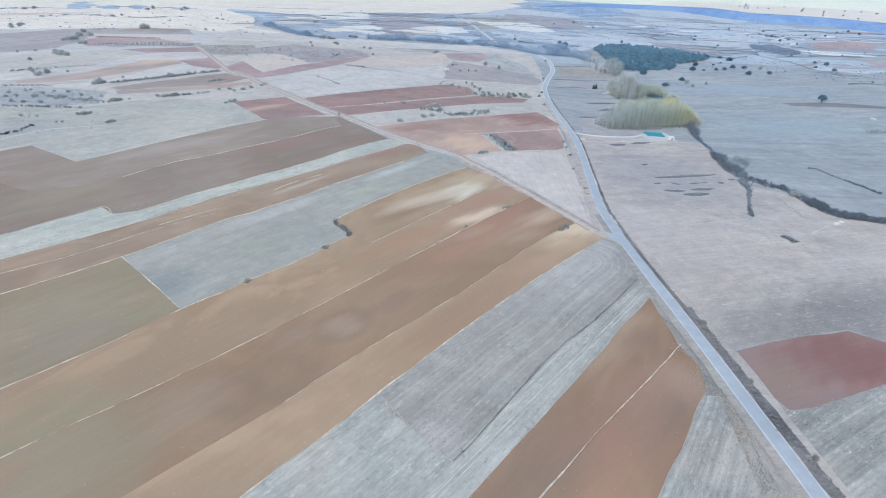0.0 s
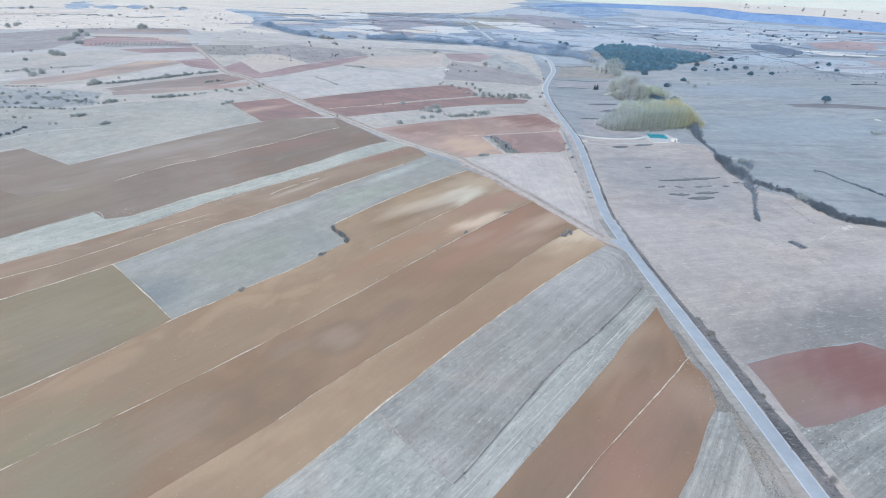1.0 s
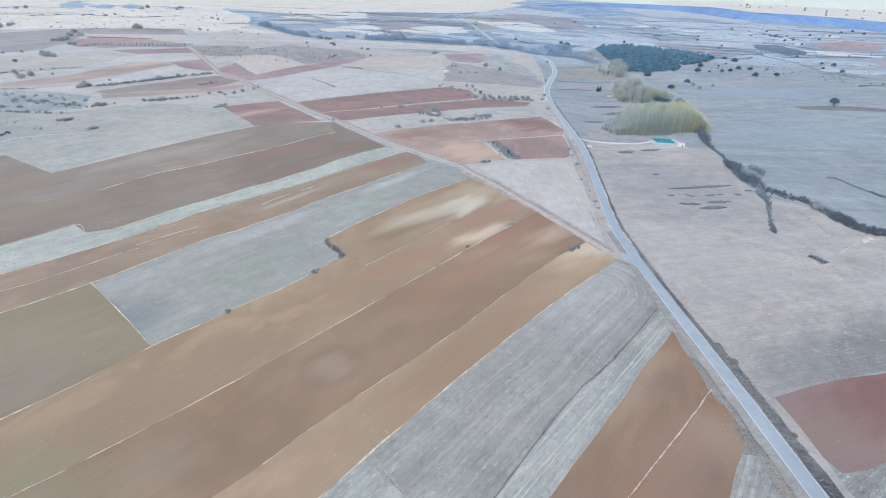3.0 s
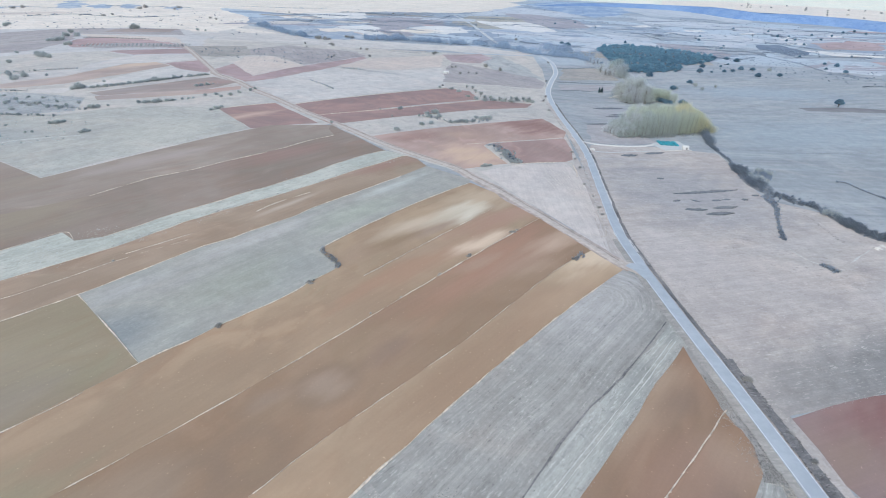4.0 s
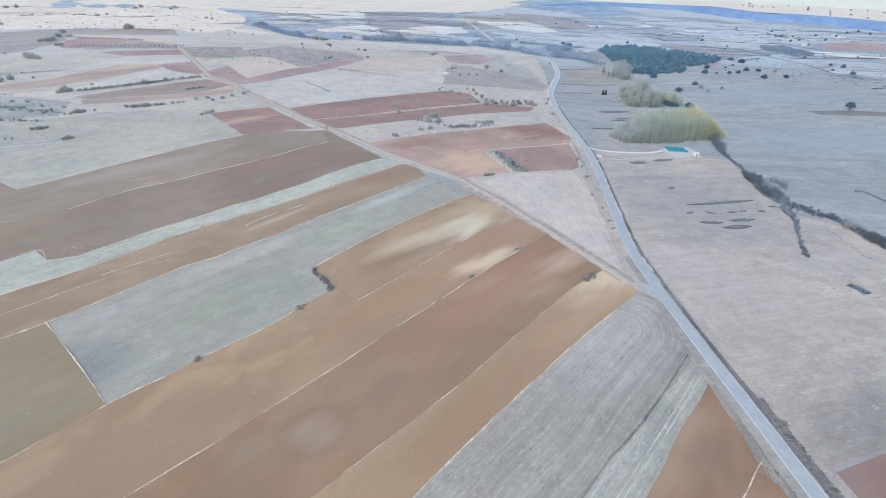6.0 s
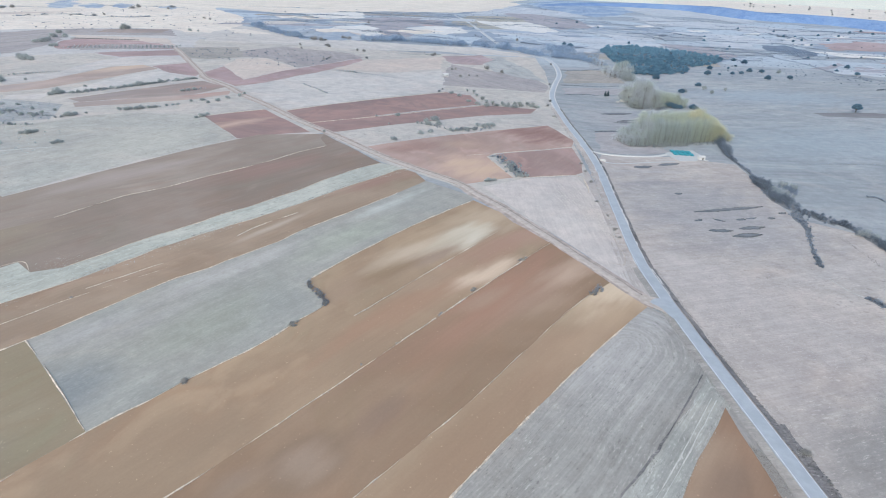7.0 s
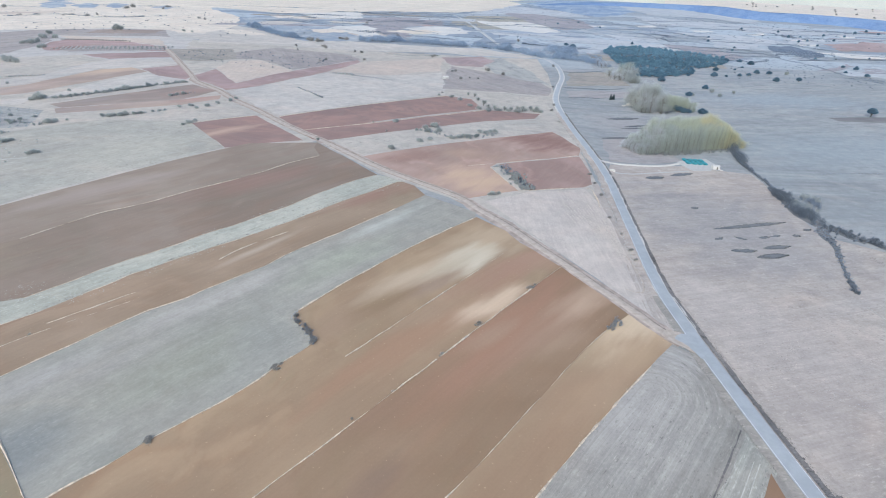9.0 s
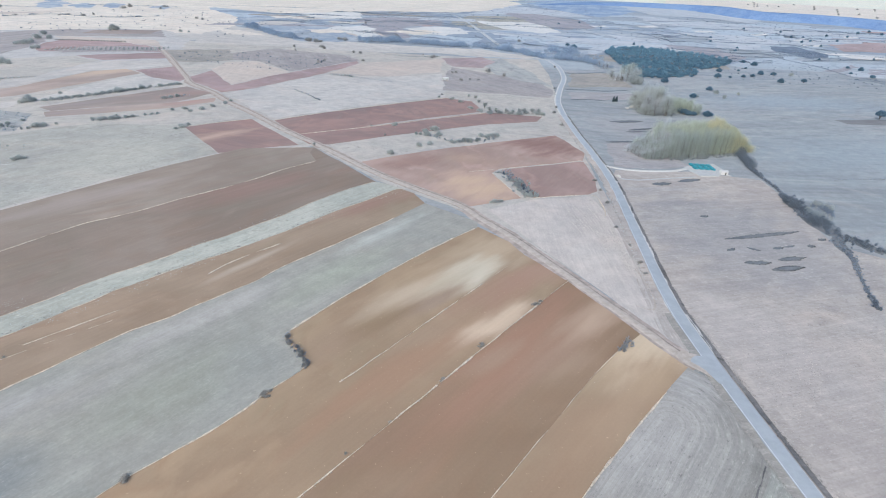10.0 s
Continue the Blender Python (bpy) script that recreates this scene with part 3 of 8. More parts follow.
def field(mat, label, pts, lie=None, lift=0.06, amount=0.7, step=8.0):
    """A field draped on the ground. lie: degrees in which it is worked, else along its longest side."""
    FIELD_COUNT[0] += 1
    n = len(pts)
    size = max((Vector(a) - Vector(b)).length for a in pts for b in pts)
    step = max(step, size / 60)
    if lie is None:
        d = max((Vector(a) - Vector(b) for a in pts for b in pts), key=lambda v: v.length)
        lie = math.degrees(math.atan2(d.y, d.x))
    amount += min(4.0, max(0.0, sum(p[1] for p in pts) / n - 550) * 0.006)
    edge = wobble(pts, step, amount, FIELD_COUNT[0] * 3.7)
    xs, ys = [p.x for p in edge], [p.y for p in edge]
    inner = [Vector((x, y)) for x in np.arange(min(xs), max(xs), step * 1.3) for y in np.arange(min(ys), max(ys), step * 1.3)]
    m = len(edge)
    vs, _, fs, *_ = delaunay_2d_cdt(edge + inner, [(k, (k + 1) % m) for k in range(m)], [], 1, 0.01)
    cx, cy = sum(xs) / m, sum(ys) / m
    lift += 0.0012 * FIELD_COUNT[0] + max(0, cy - 300) * 0.00015
    turn = pose(cx, cy, 0, 0, 0, lie)
    back = turn.inverted()
    me = bpy.data.meshes.new("field")
    me.from_pydata([back @ Vector((v.x, v.y, ground_z(v.x, v.y) + lift)) for v in vs], [], [tuple(f) for f in fs])
    me.materials.append(mat)
    for p in me.polygons:
        p.use_smooth = True
    me.update()
    if me.polygons and me.polygons[0].normal.z < 0:
        me.flip_normals()
    ob = new("field", me)
    ob.matrix_world = turn
    return tagged(ob, label, "field", kind="structure")


def smooth_line(pts, step):
    """Catmull-Rom through the plan points, cut evenly."""
    p = [Vector(a) for a in pts]
    p = [p[0] * 2 - p[1]] + p + [p[-1] * 2 - p[-2]]
    out = []
    for k in range(1, len(p) - 2):
        a, b, c, d = p[k - 1:k + 3]
        m = max(2, int((c - b).length / step))
        for i in range(m):
            t = i / m
            out.append(0.5 * (2 * b + (c - a) * t + (2 * a - 5 * b + 4 * c - d) * t * t + (3 * b - a - 3 * c + d) * t ** 3))
    out.append(p[-2])
    return out


def ribbon_mesh(name, line, profile, mat, seed=0.0, ragged=0.0, grow=0.0, smooth=True):
    """A strip along a line; profile: (across, height) from its right side to its left."""
    verts, faces = [], []
    w = len(profile)
    for k, p in enumerate(line):
        d = (line[min(k + 1, len(line) - 1)] - line[max(k - 1, 0)]).normalized()
        side = Vector((-d.y, d.x))
        for i, (a, h) in enumerate(profile):
            r = ragged * noise.noise((p.x * 0.21, p.y * 0.21, seed + i * 9)) * (1 if a else 0)
            q = p + side * (a + r * (1 if a > 0 else -1))
            verts.append((q.x, q.y, ground_z(p.x, p.y) + h + max(0, p.y - 300) * grow))
        if k:
            b = k * w
            faces += [(b - w + i, b + i, b + i + 1, b - w + i + 1)[::-1] for i in range(w - 1)]
    me = bpy.data.meshes.new(name)
    me.from_pydata(verts, [], faces)
    me.materials.append(mat)
    for f in me.polygons:
        f.use_smooth = smooth
    me.update()
    if me.polygons[0].normal.z < 0:
        me.flip_normals()
    return me


LIE = 49.5  # the way in which the strips run
field(FALLOW, "wide pale fallow plain round the fields", [(-667.6, 687.3), (-614.8, 740.6), (-451.7, 964.3), (-135.9, 959.9), (149.1, 1024.9), (146.6, 896.8), (102.6, 493.4), (94.3, 397.2), (76.8, 252.9), (78.9, 239.5), (66.8, 266.4), (51.4, 292.4), (26.3, 329.4), (15.4, 343.1), (-43.7, 386.5), (-93.7, 445.4), (-169, 389.6), (-232.2, 308.9), (-276.5, 331.4), (-315.3, 296.7)], LIE, lift=0.03, amount=0.5)
# near ploughland
# edges that neighbouring fields share, each from its near end to its far end
TOP_EDGE = [(-55.3, 242.5), (-48.2, 252.5), (-41, 262.4), (-33.6, 272.2), (-26.1, 281.9), (-18.5, 291.5), (-10.7, 300.9), (-2.8, 310.2), (5.3, 319.4), (13.5, 328.5)]
NOTCH = [(-45.4, 226.2), (-47.2, 228.3), (-51.7, 232.7), (-55.6, 237.3), (-56.5, 239), (-55.3, 242.5)]
STUBBLE_EDGE = [(-99.5, 162.9), (-87.1, 175.9), (-80.5, 183.6), (-62.6, 201.5), (-54.9, 212.4), (-48.4, 220.2), (-45.2, 225.4), (-45.4, 226.2)]
BALK_ONE = [(-33.6, 217.4), (-24.9, 227.8), (-16.3, 238.3), (-7.8, 248.9), (0.7, 259.5), (9.1, 270.2), (17.5, 281), (25.7, 291.8), (33.9, 302.7)]
BALK_TWO = [(-182.2, 51.6), (-124.8, 83.5), (-106.9, 102.7), (-98.4, 111.1), (-89.9, 119.7), (-81.6, 128.3), (-73.3, 137), (-65.2, 145.7), (-57.1, 154.6), (-49.2, 163.5), (-41.3, 172.5), (-33.4, 181.5), (-25.6, 190.6), (-17.9, 199.7), (-10.2, 208.8), (-2.5, 218), (5.1, 227.2), (12.8, 236.4), (20.4, 245.7), (28, 254.9), (35.6, 264.2), (43.2, 273.4), (50.8, 282.6)]
BALK_THREE = [(-116.9, 34.9), (-85.9, 72.4), (-69, 91.3), (-45.6, 115.4), (-38.1, 125.1), (-30.1, 134.4), (-21.8, 143.4), (-13.4, 152.4), (-5, 161.4), (3.2, 170.5), (11.2, 179.8), (19, 189.3), (26.7, 198.9), (34.2, 208.5), (41.9, 218.1), (49.8, 227.5), (58.1, 236.6), (67.1, 245), (74, 252.5)]
LOW_EDGE = [(-98.3, 24), (-47.4, 83), (-32.7, 100.7), (-25.2, 110.2), (-17.7, 119.7), (-10.1, 129.1), (-2.4, 138.4), (5.3, 147.7), (13.1, 157), (21, 166.2), (29, 175.3), (37, 184.3), (45, 193.4), (53.2, 202.3), (61.4, 211.2), (69.7, 220), (78.1, 228.8)]
TRACK_SIDE = [(14.2, 329.8), (28, 315.2), (38.6, 296.5), (48.3, 281.9), (56.6, 267.5), (64, 254.7), (70.6, 243.3), (76.7, 230.9)]
REGROWTH_TOP = [(-187.8, 154.2), (-174.4, 169.5), (-143.6, 201), (-114.4, 236.4), (-107.9, 242.7), (-100.8, 248.6), (-93.9, 256.3), (-86.1, 263.9), (-78, 272.5), (-70, 284), (-60.7, 294.8), (-50.5, 306.4), (-39.5, 319.9), (-27.4, 335.9), (-13.4, 356.1)]
STRIP_LOW = [(-206.6, 175.7), (-193.8, 195), (-152.3, 235.6), (-146.9, 241.6), (-141.5, 248.5), (-135.6, 255.5), (-129.7, 263.7), (-122.4, 270.6), (-114.8, 278.4), (-106.5, 286.2), (-97.5, 294.2), (-88.4, 303.8), (-78.5, 314.3), (-68.3, 327.2), (-57.1, 341.6), (-44.5, 355.7), (-30.9, 373.4), (-24, 376.3)]
STRIP_TOP = [(-171.2, 242.3), (-160.5, 246.6), (-154.8, 252.9), (-148.8, 259.5), (-143, 267.7), (-136.2, 275.2), (-128.4, 282.5), (-120.5, 290.6), (-112.4, 300.3), (-103, 308.8), (-93.7, 320.2), (-83.6, 332.2), (-73.3, 348.4), (-56.3, 371.2), (-43.5, 384)]


def between(line, lo, hi):
    return [q for q in line if lo < q[1] < hi]


field(FARSTRAW, "pale grey far slopes", [(-1300, 1130), (-1030, 1320), (-640, 1380), (-440, 1230), (-400, 930), (-330, 740), (-520, 560), (-700, 700), (-1000, 900)], lift=0.01, amount=6.0)
field(WEEDY, "grey weedy ground along the road", [(83, 226), (90, 226), (93, 187), (98, 86), (104, -57), (76, -57), (80, 86), (84, 124), (83, 150), (82, 176)], 95.0, lift=0.02, amount=0.0)
field(WEEDY, "weedy ground at a stubble corner", [(-26, 112), (-12, 126), (14, 102), (3, 86)], LIE, lift=0.02, amount=0.0)
field(STRAWGREY, "grey straw ground beside a furrow", [(-4, 88), (30, 130), (84, 193), (86, 177), (10, 82)], LIE, lift=0.02, amount=0.0)
field(WEDGE, "pale stubble ground beside plough land", [(45, 70), (84, 127), (89, 120), (84, 70)], LIE, lift=0.02, amount=0.0)
field(RUST, "orange-brown plough land below a balk", [(9.6, 84.4), (82.9, 174.2), (83.2, 149.2), (84.8, 138.1), (83.1, 123.9), (55.5, 85.6), (-58.4, -56.6), (-109.7, -57.7)], LIE, lift=0.03, amount=0.2)
field(OCHRE, "ochre ploughed field with pale chalky soil patches", NOTCH + TOP_EDGE + TRACK_SIDE[:2] + BALK_ONE[::-1], LIE, amount=0.0)
field(OCHRE, "long ochre ploughed field beside a grassy balk", [(-145.3, 106.3)] + STUBBLE_EDGE + BALK_ONE + TRACK_SIDE[2:4] + BALK_TWO[:0:-1], LIE, amount=0.0)
field(SWIRL, "broad grey-brown ploughed field with pale soil rings", BALK_TWO + TRACK_SIDE[4:6] + BALK_THREE[::-1] + [(-153, 33.9)], LIE, amount=0.0)
field(OCHRE, "ochre ploughed field ending at the road junction", BALK_THREE + TRACK_SIDE[6:] + LOW_EDGE[::-1] + [(-134.9, 23.1)], LIE, amount=0.0)
field(OLIVE, "olive-brown harrowed field beside grey stubble", [(-187.8, 154.2), (-174.4, 169.5), (-143.6, 201)] + STUBBLE_EDGE[:1] + [(-135.3, 118.8), (-145.3, 106.3)], LIE, amount=0.0)
field(SPROUT, "grey stubble field with faint green regrowth", REGROWTH_TOP[2:] + [(14.4, 335.5)] + TOP_EDGE[::-1] + NOTCH[::-1] + STUBBLE_EDGE[-2::-1], LIE, amount=0.0)
field(STRIPE, "brown ploughed strip between two pale strips", STRIP_LOW + REGROWTH_TOP[::-1], LIE, amount=0.0)
field(MINTSTRIP, "pale unploughed straw strip with weeds", [(-224.1, 195.9), (-209.6, 215.8), (-181.3, 249.4)] + STRIP_TOP + STRIP_LOW[::-1], LIE, amount=0.0)
field(MAUVE, "wide mauve-brown ploughed field", [(-310.7, 295.3), (-290.6, 322.8), (-279.5, 335.7), (-232.8, 309.8), (-170.1, 392.5), (-137.8, 430.6), (-93, 441.5)] + STRIP_TOP[::-1] + [(-181.3, 249.4), (-209.6, 215.8), (-224.1, 195.9)], LIE)
field(GREYBROWN, "pale grey-brown harrowed half of a ploughed field", [(-310.7, 295.3), (-290.6, 322.8), (-279.5, 335.7), (-232.8, 309.8), (-170.1, 392.5), (-137.8, 430.6), (-93, 441.5)] + [(-93, 430), (-85.1, 413.5), (-101.4, 395.1), (-112.7, 377.6), (-123.9, 364.5), (-134.8, 353.3), (-145, 343), (-154.1, 332.2), (-163.5, 324), (-172.8, 316.8), (-180, 307.4), (-192.4, 289.4), (-224, 262)], LIE, lift=0.15, amount=0.0)
field(MOWN, "grey mown stubble field beside the road", [q for q in LOW_EDGE if q[1] > 114] + [(82.3, 224.4), (84.3, 213.5), (84.6, 200.9), (83.7, 191.7)] + [(82.9, 187), (38.9, 139.4), (4.7, 94.9), (-1.5, 99.6)], LIE)
field(STRAWGREY, "grey straw field with dry tufts", [(-47.4, 83), (-32.7, 100.7), (-19.5, 117.5), (4.7, 94.6), (-3.6, 83.8), (-123.2, -58.6), (-169.7, -59.6)], LIE)
field(STRAWGREY, "grey straw strip with wheel ruts", [(4.7, 94.6), (82.7, 187.6), (85, 179), (8.9, 84), (-110.3, -58.3), (-123.2, -58.6), (-3.6, 83.8)], LIE)
field(RUST, "orange-brown ploughed field beside the road", [(8.9, 84), (83.5, 175.9), (83.7, 149.3), (82.5, 143.6), (26.3, 84.4), (-101.6, -58.1), (-110.3, -58.3)], LIE)
field(RUST, "orange-brown ploughed field with a curved headland", [(26.3, 84.4), (82.3, 142.9), (85.4, 138.7), (85.9, 133.1), (83.9, 123.9), (55.6, 85.3), (-58.5, -57.2), (-101.6, -58.1)], LIE)
field(WEDGE, "grey fallow below a red field", [(103.5, 118.5), (113.8, 120.4), (145.1, 132.8), (175.2, 143.8), (215, 155), (230, -57), (107, -57), (102.5, 90)], 30.0, lift=-0.02)
field(RED, "red clay ploughed field across the road", [(102.7, 143.7), (111.7, 147.2), (126.9, 152.6), (152.4, 159.8), (162.3, 153.6), (178, 144.7), (175.2, 141.5), (145.1, 130.6), (113.8, 118.1), (105.7, 116.4), (103.7, 121.4)], 19.9)
field(WEDGE, "pale stubble wedge between plough land and road", [(55.6, 85.3), (82.8, 121.4), (86.7, 120.4), (81.9, 86.2), (80, -57), (-58.5, -57.2)], 54.3)
field(BLUSH, "pinkish trodden ground between track and road", [(79, 238), (76, 250), (78, 272), (83, 318), (86, 362), (92, 400), (95, 400), (92, 340), (87, 300), (85.5, 262), (85, 236)], 90.0)
field(LIGHTBLUSH, "pale triangular stubble field between track and road", [(20.1, 352.1), (45.2, 370.5), (83.6, 384.7), (87.5, 360.3), (84.3, 315.9), (82.5, 295.1), (79.9, 270.3), (77.1, 247.5), (77.5, 240.3), (73.2, 250.9), (66.6, 263.7), (59.3, 278.5), (50.9, 295.3), (36.8, 321.3)], -90.8)
field(MINT, "wide grey-green fallow above plough land", [(-403.6, 421.9), (-371.1, 427.9), (-305, 434.7), (-261.1, 470.3), (-211.4, 499.4), (-194.6, 471.9), (-149.6, 419.1), (-170.1, 392.5), (-207.9, 347.9), (-232.8, 309.8), (-279.5, 335.7), (-293.8, 326.9), (-313.9, 315.5)], LIE, amount=2.0)
field(BLUSH, "pinkish dry land between road and stream", [(115.6, 443.1), (171.9, 450.3), (216.4, 438.3), (199.1, 334.9), (223.2, 316.9), (250.4, 270.9), (275.9, 251.6), (176.7, 138.8), (152.9, 160.6), (102.7, 144.9), (104, 122), (103, 60), (98, 60), (93.9, 122), (91.6, 158.2), (89.2, 192.9), (87.4, 236.5), (88, 273.2), (96.4, 343), (105, 412.2)], 17.2, lift=0.03, amount=1.0)
field(ROUGH, "mauve dry meadow by the drive", [(128.8, 514.7), (166.2, 538.9), (176.1, 463.2), (153, 453.6), (117.5, 451.6)], 0, amount=2.0)
# middle distance
field(PALE, "pale straw slope beside the dirt track", [(-211, 586), (-192.4, 617.4), (-150.3, 733.1), (-76.5, 758.4), (-11.3, 829.9), (-4.1, 668), (-60.9, 601.8), (-139, 509.5), (-168, 534.1)], 47.0, amount=2.0)
field(FALLOW, "weedy fallow strip between red fields", [(-90.3, 440.2), (-47.8, 471.1), (32.3, 540.6), (83.5, 577), (90, 536.3), (3.4, 471.9), (-60.2, 419.6)], amount=1.5)
field(FALLOW, "grey-green fallow below the hedge", [(-300.9, 482.3), (-264.4, 498.4), (-225, 523.1), (-204.2, 550.2), (-160.4, 508), (-196.2, 476.1), (-262.1, 472.4), (-293.8, 452.2)], amount=2.0)
field(PALE, "pale green-grey strip above a hedge", [(-348.3, 521.7), (-344.5, 598.4), (-327.1, 663.4), (-276.9, 650.4), (-264.1, 623.3), (-299.7, 571.2), (-339.1, 534.8)], amount=2.0)
field(FALLOW, "grey-green slope with shrubs", [(-615, 668.7), (-577.7, 693.6), (-539.7, 744.8), (-472.9, 777.6), (-416.9, 740.8), (-421.3, 630.3), (-465.6, 599.3), (-517.9, 556.1)], amount=2.0)
field(PALE, "pale straw slope", [(-413.9, 735.2), (-353.5, 763), (-320.3, 730.7), (-349.2, 687.9), (-387.5, 678.9), (-401.6, 588.6), (-435.2, 533.2), (-483.1, 515.4), (-502.2, 537.7), (-455.3, 585), (-416.3, 622.4)], amount=2.0)
field(WEEDY, "mauve-grey meadow strip by the road", [(182.4, 914.8), (243.2, 931.6), (254.9, 884), (247.5, 822.9), (158.2, 803.6)], amount=2.0)
field(ROUGH, "mauve meadow strip by the road", [(151.4, 765.2), (235.5, 779), (222.6, 732.3), (140.6, 717.4)], amount=2.0)
field(RED, "dark red ploughed field beside the dirt track", [(-194.6, 471.9), (-156.5, 503.9), (-104.2, 444.6), (-129, 432.6), (-149.6, 419.1)])
field(RED, "long red ploughed field behind the dirt track", [(-138.8, 504.2), (-60.1, 594.4), (-4, 658.8), (23.7, 653.7), (32.1, 605.2), (-52.8, 521.2), (-103.8, 470.7), (-114.3, 472.2)])
field(RED, "narrow red ploughed strip behind a pale balk", [(-113.3, 467.9), (-52.5, 517.6), (35.1, 601.6), (90.2, 604.4), (80.7, 579.1), (32.7, 550.1), (-84.9, 450), (-98.2, 448.3)])
field(ROSE, "rose-brown ploughed field by the bend of the road", [(-59.7, 416.1), (3.4, 467.2), (89.1, 530.2), (103.2, 481.7), (96.5, 459.5), (32.4, 423.5), (27.3, 414.5), (41.2, 372.7), (11.7, 355.4), (3.7, 356.3), (-30.8, 386.3)])
field(ROSEDARK, "rose-brown ploughed field with a rounded corner", [(33.7, 422.1), (96.1, 457.2), (95.1, 418), (90.6, 394.5), (83.7, 387.7), (47.6, 374.4)])
field(FARRED, "red ploughed field in two wings", [(-274.9, 655.9), (-269.3, 704.8), (-218.4, 627.6), (-200.7, 695.2), (-131.4, 862.7), (-124.8, 847.4), (-151.3, 738.3), (-193.5, 621.2), (-214.9, 592.1), (-237.2, 615.9), (-264.6, 636.3)])
field(CREAM, "cream stubble field", [(-271, 709.6), (-278.2, 773.7), (-247.1, 790.2), (-187.9, 731.4), (-219.7, 631.4)])
field(GREYMAUVE, "mauve-grey harrowed slope", [(-297.1, 842), (-261.3, 916.7), (-146.3, 900.9), (-128.3, 871.9), (-189.2, 736.6), (-243.7, 792.2), (-275.1, 788.6)])
field(WEEDY, "grey slope with scattered shrubs", [(-396.5, 851.2), (-314.6, 880.6), (-275.1, 788.6), (-310.1, 753), (-333.5, 756.9)])
field(CREAM, "faint pink stubble field", [(-146.9, 747.4), (-121.6, 856.4), (-7.9, 961.7), (-15, 839.3), (-77.1, 763.8)])
field(FARRED, "small red ploughed field beside the track", [(-343.8, 684.1), (-316, 720.4), (-280.1, 663.7), (-271.6, 633.9), (-305.5, 645.9)])
field(SALMON, "salmon ploughed field on a slope", [(-425.7, 516.6), (-433.2, 530.4), (-397.3, 581.8), (-382.6, 669.8), (-357.9, 691), (-329.1, 667.8), (-348.3, 605.5), (-373.9, 544.7), (-407.9, 519)])
field(PALE, "bleached straw corner", [(-383.9, 516.5), (-352, 529.8), (-349, 505.1), (-378, 503.7)])
field(BROWN, "olive-brown ploughed field below a hedge", [(-328, 511), (-292.3, 556), (-254.3, 609.9), (-220.4, 586.3), (-234.6, 544.4), (-311.1, 500.5)])
field(SALMON, "salmon ploughed strip below a hedge", [(-314.7, 497.3), (-233.6, 544.7), (-210.4, 568.2), (-205.7, 552.9), (-226.1, 525.7), (-270.5, 499.8), (-304.5, 484.1)])
field(HEATH, "grey-green scrub with many low bushes", [(-469.9, 500), (-380.4, 503.3), (-319.4, 491.6), (-300.6, 447.2), (-329.1, 435.3), (-376.6, 435.1), (-409.5, 428.9)])
field(FARRED, "red ploughed field with rows of young trees", [(-567.9, 846.1), (-604.6, 915.2), (-606, 953.3), (-493.6, 929.8), (-403, 865.7), (-387.3, 830.3), (-425.2, 828.9), (-537.3, 815.6)])
field(FARRED, "haze-softened red ploughed field", [(-469.1, 778.1), (-384.3, 823.6), (-354.3, 776), (-416.4, 747.1)])
field(CREAM, "narrow pale straw field", [(-655.2, 1011.8), (-460.9, 962.9), (-406.3, 873.2), (-484.6, 921.4), (-609.9, 963)])
field(GREYMAUVE, "mauve-grey fallow rise", [(-798.3, 880.5), (-811.8, 991.8), (-732.9, 1110), (-532.7, 1119.3), (-464.1, 1003.4), (-655.2, 1011.8), (-585.6, 870.8), (-576.7, 798.6), (-657.9, 795.4), (-685.4, 749.9)])
field(BROWN, "mauve plough land on a rise", [(-638.5, 1054.9), (-636.3, 1110.1), (-527.5, 1108), (-512.7, 1052.1)])
field(GREYMAUVE, "mauve harrowed field on the rise", [(-685.4, 749.9), (-669.6, 810.2), (-649, 851.9), (-572.6, 798.8), (-579, 755.8), (-633.3, 689.9)])
field(GREYMAUVE, "mauve-grey ploughed field beyond the red field", [(-9, 703.7), (-6.1, 827.5), (2.3, 893), (56.4, 866.2), (117.8, 851.9), (130.7, 772.3), (117.8, 717.5), (63.4, 719.2)])
field(FARROSE, "haze-softened red ploughed slope near the valley", [(-13.9, 964.5), (53.6, 1008.4), (74.3, 975.4), (49.3, 908.8), (2.3, 899.1)])
field(HEATH, "dark weedy slope near the valley", [(50.9, 945.5), (84.9, 1010.8), (123.5, 898.8), (134.1, 794.4), (113.6, 817.4), (65, 859.5)])
field(DUSK, "dark slate-brown fallow strip", [(395.1, 634.4), (461.8, 638), (541.5, 604.4), (530.1, 590.4), (491.3, 605.4), (396, 616.6)])
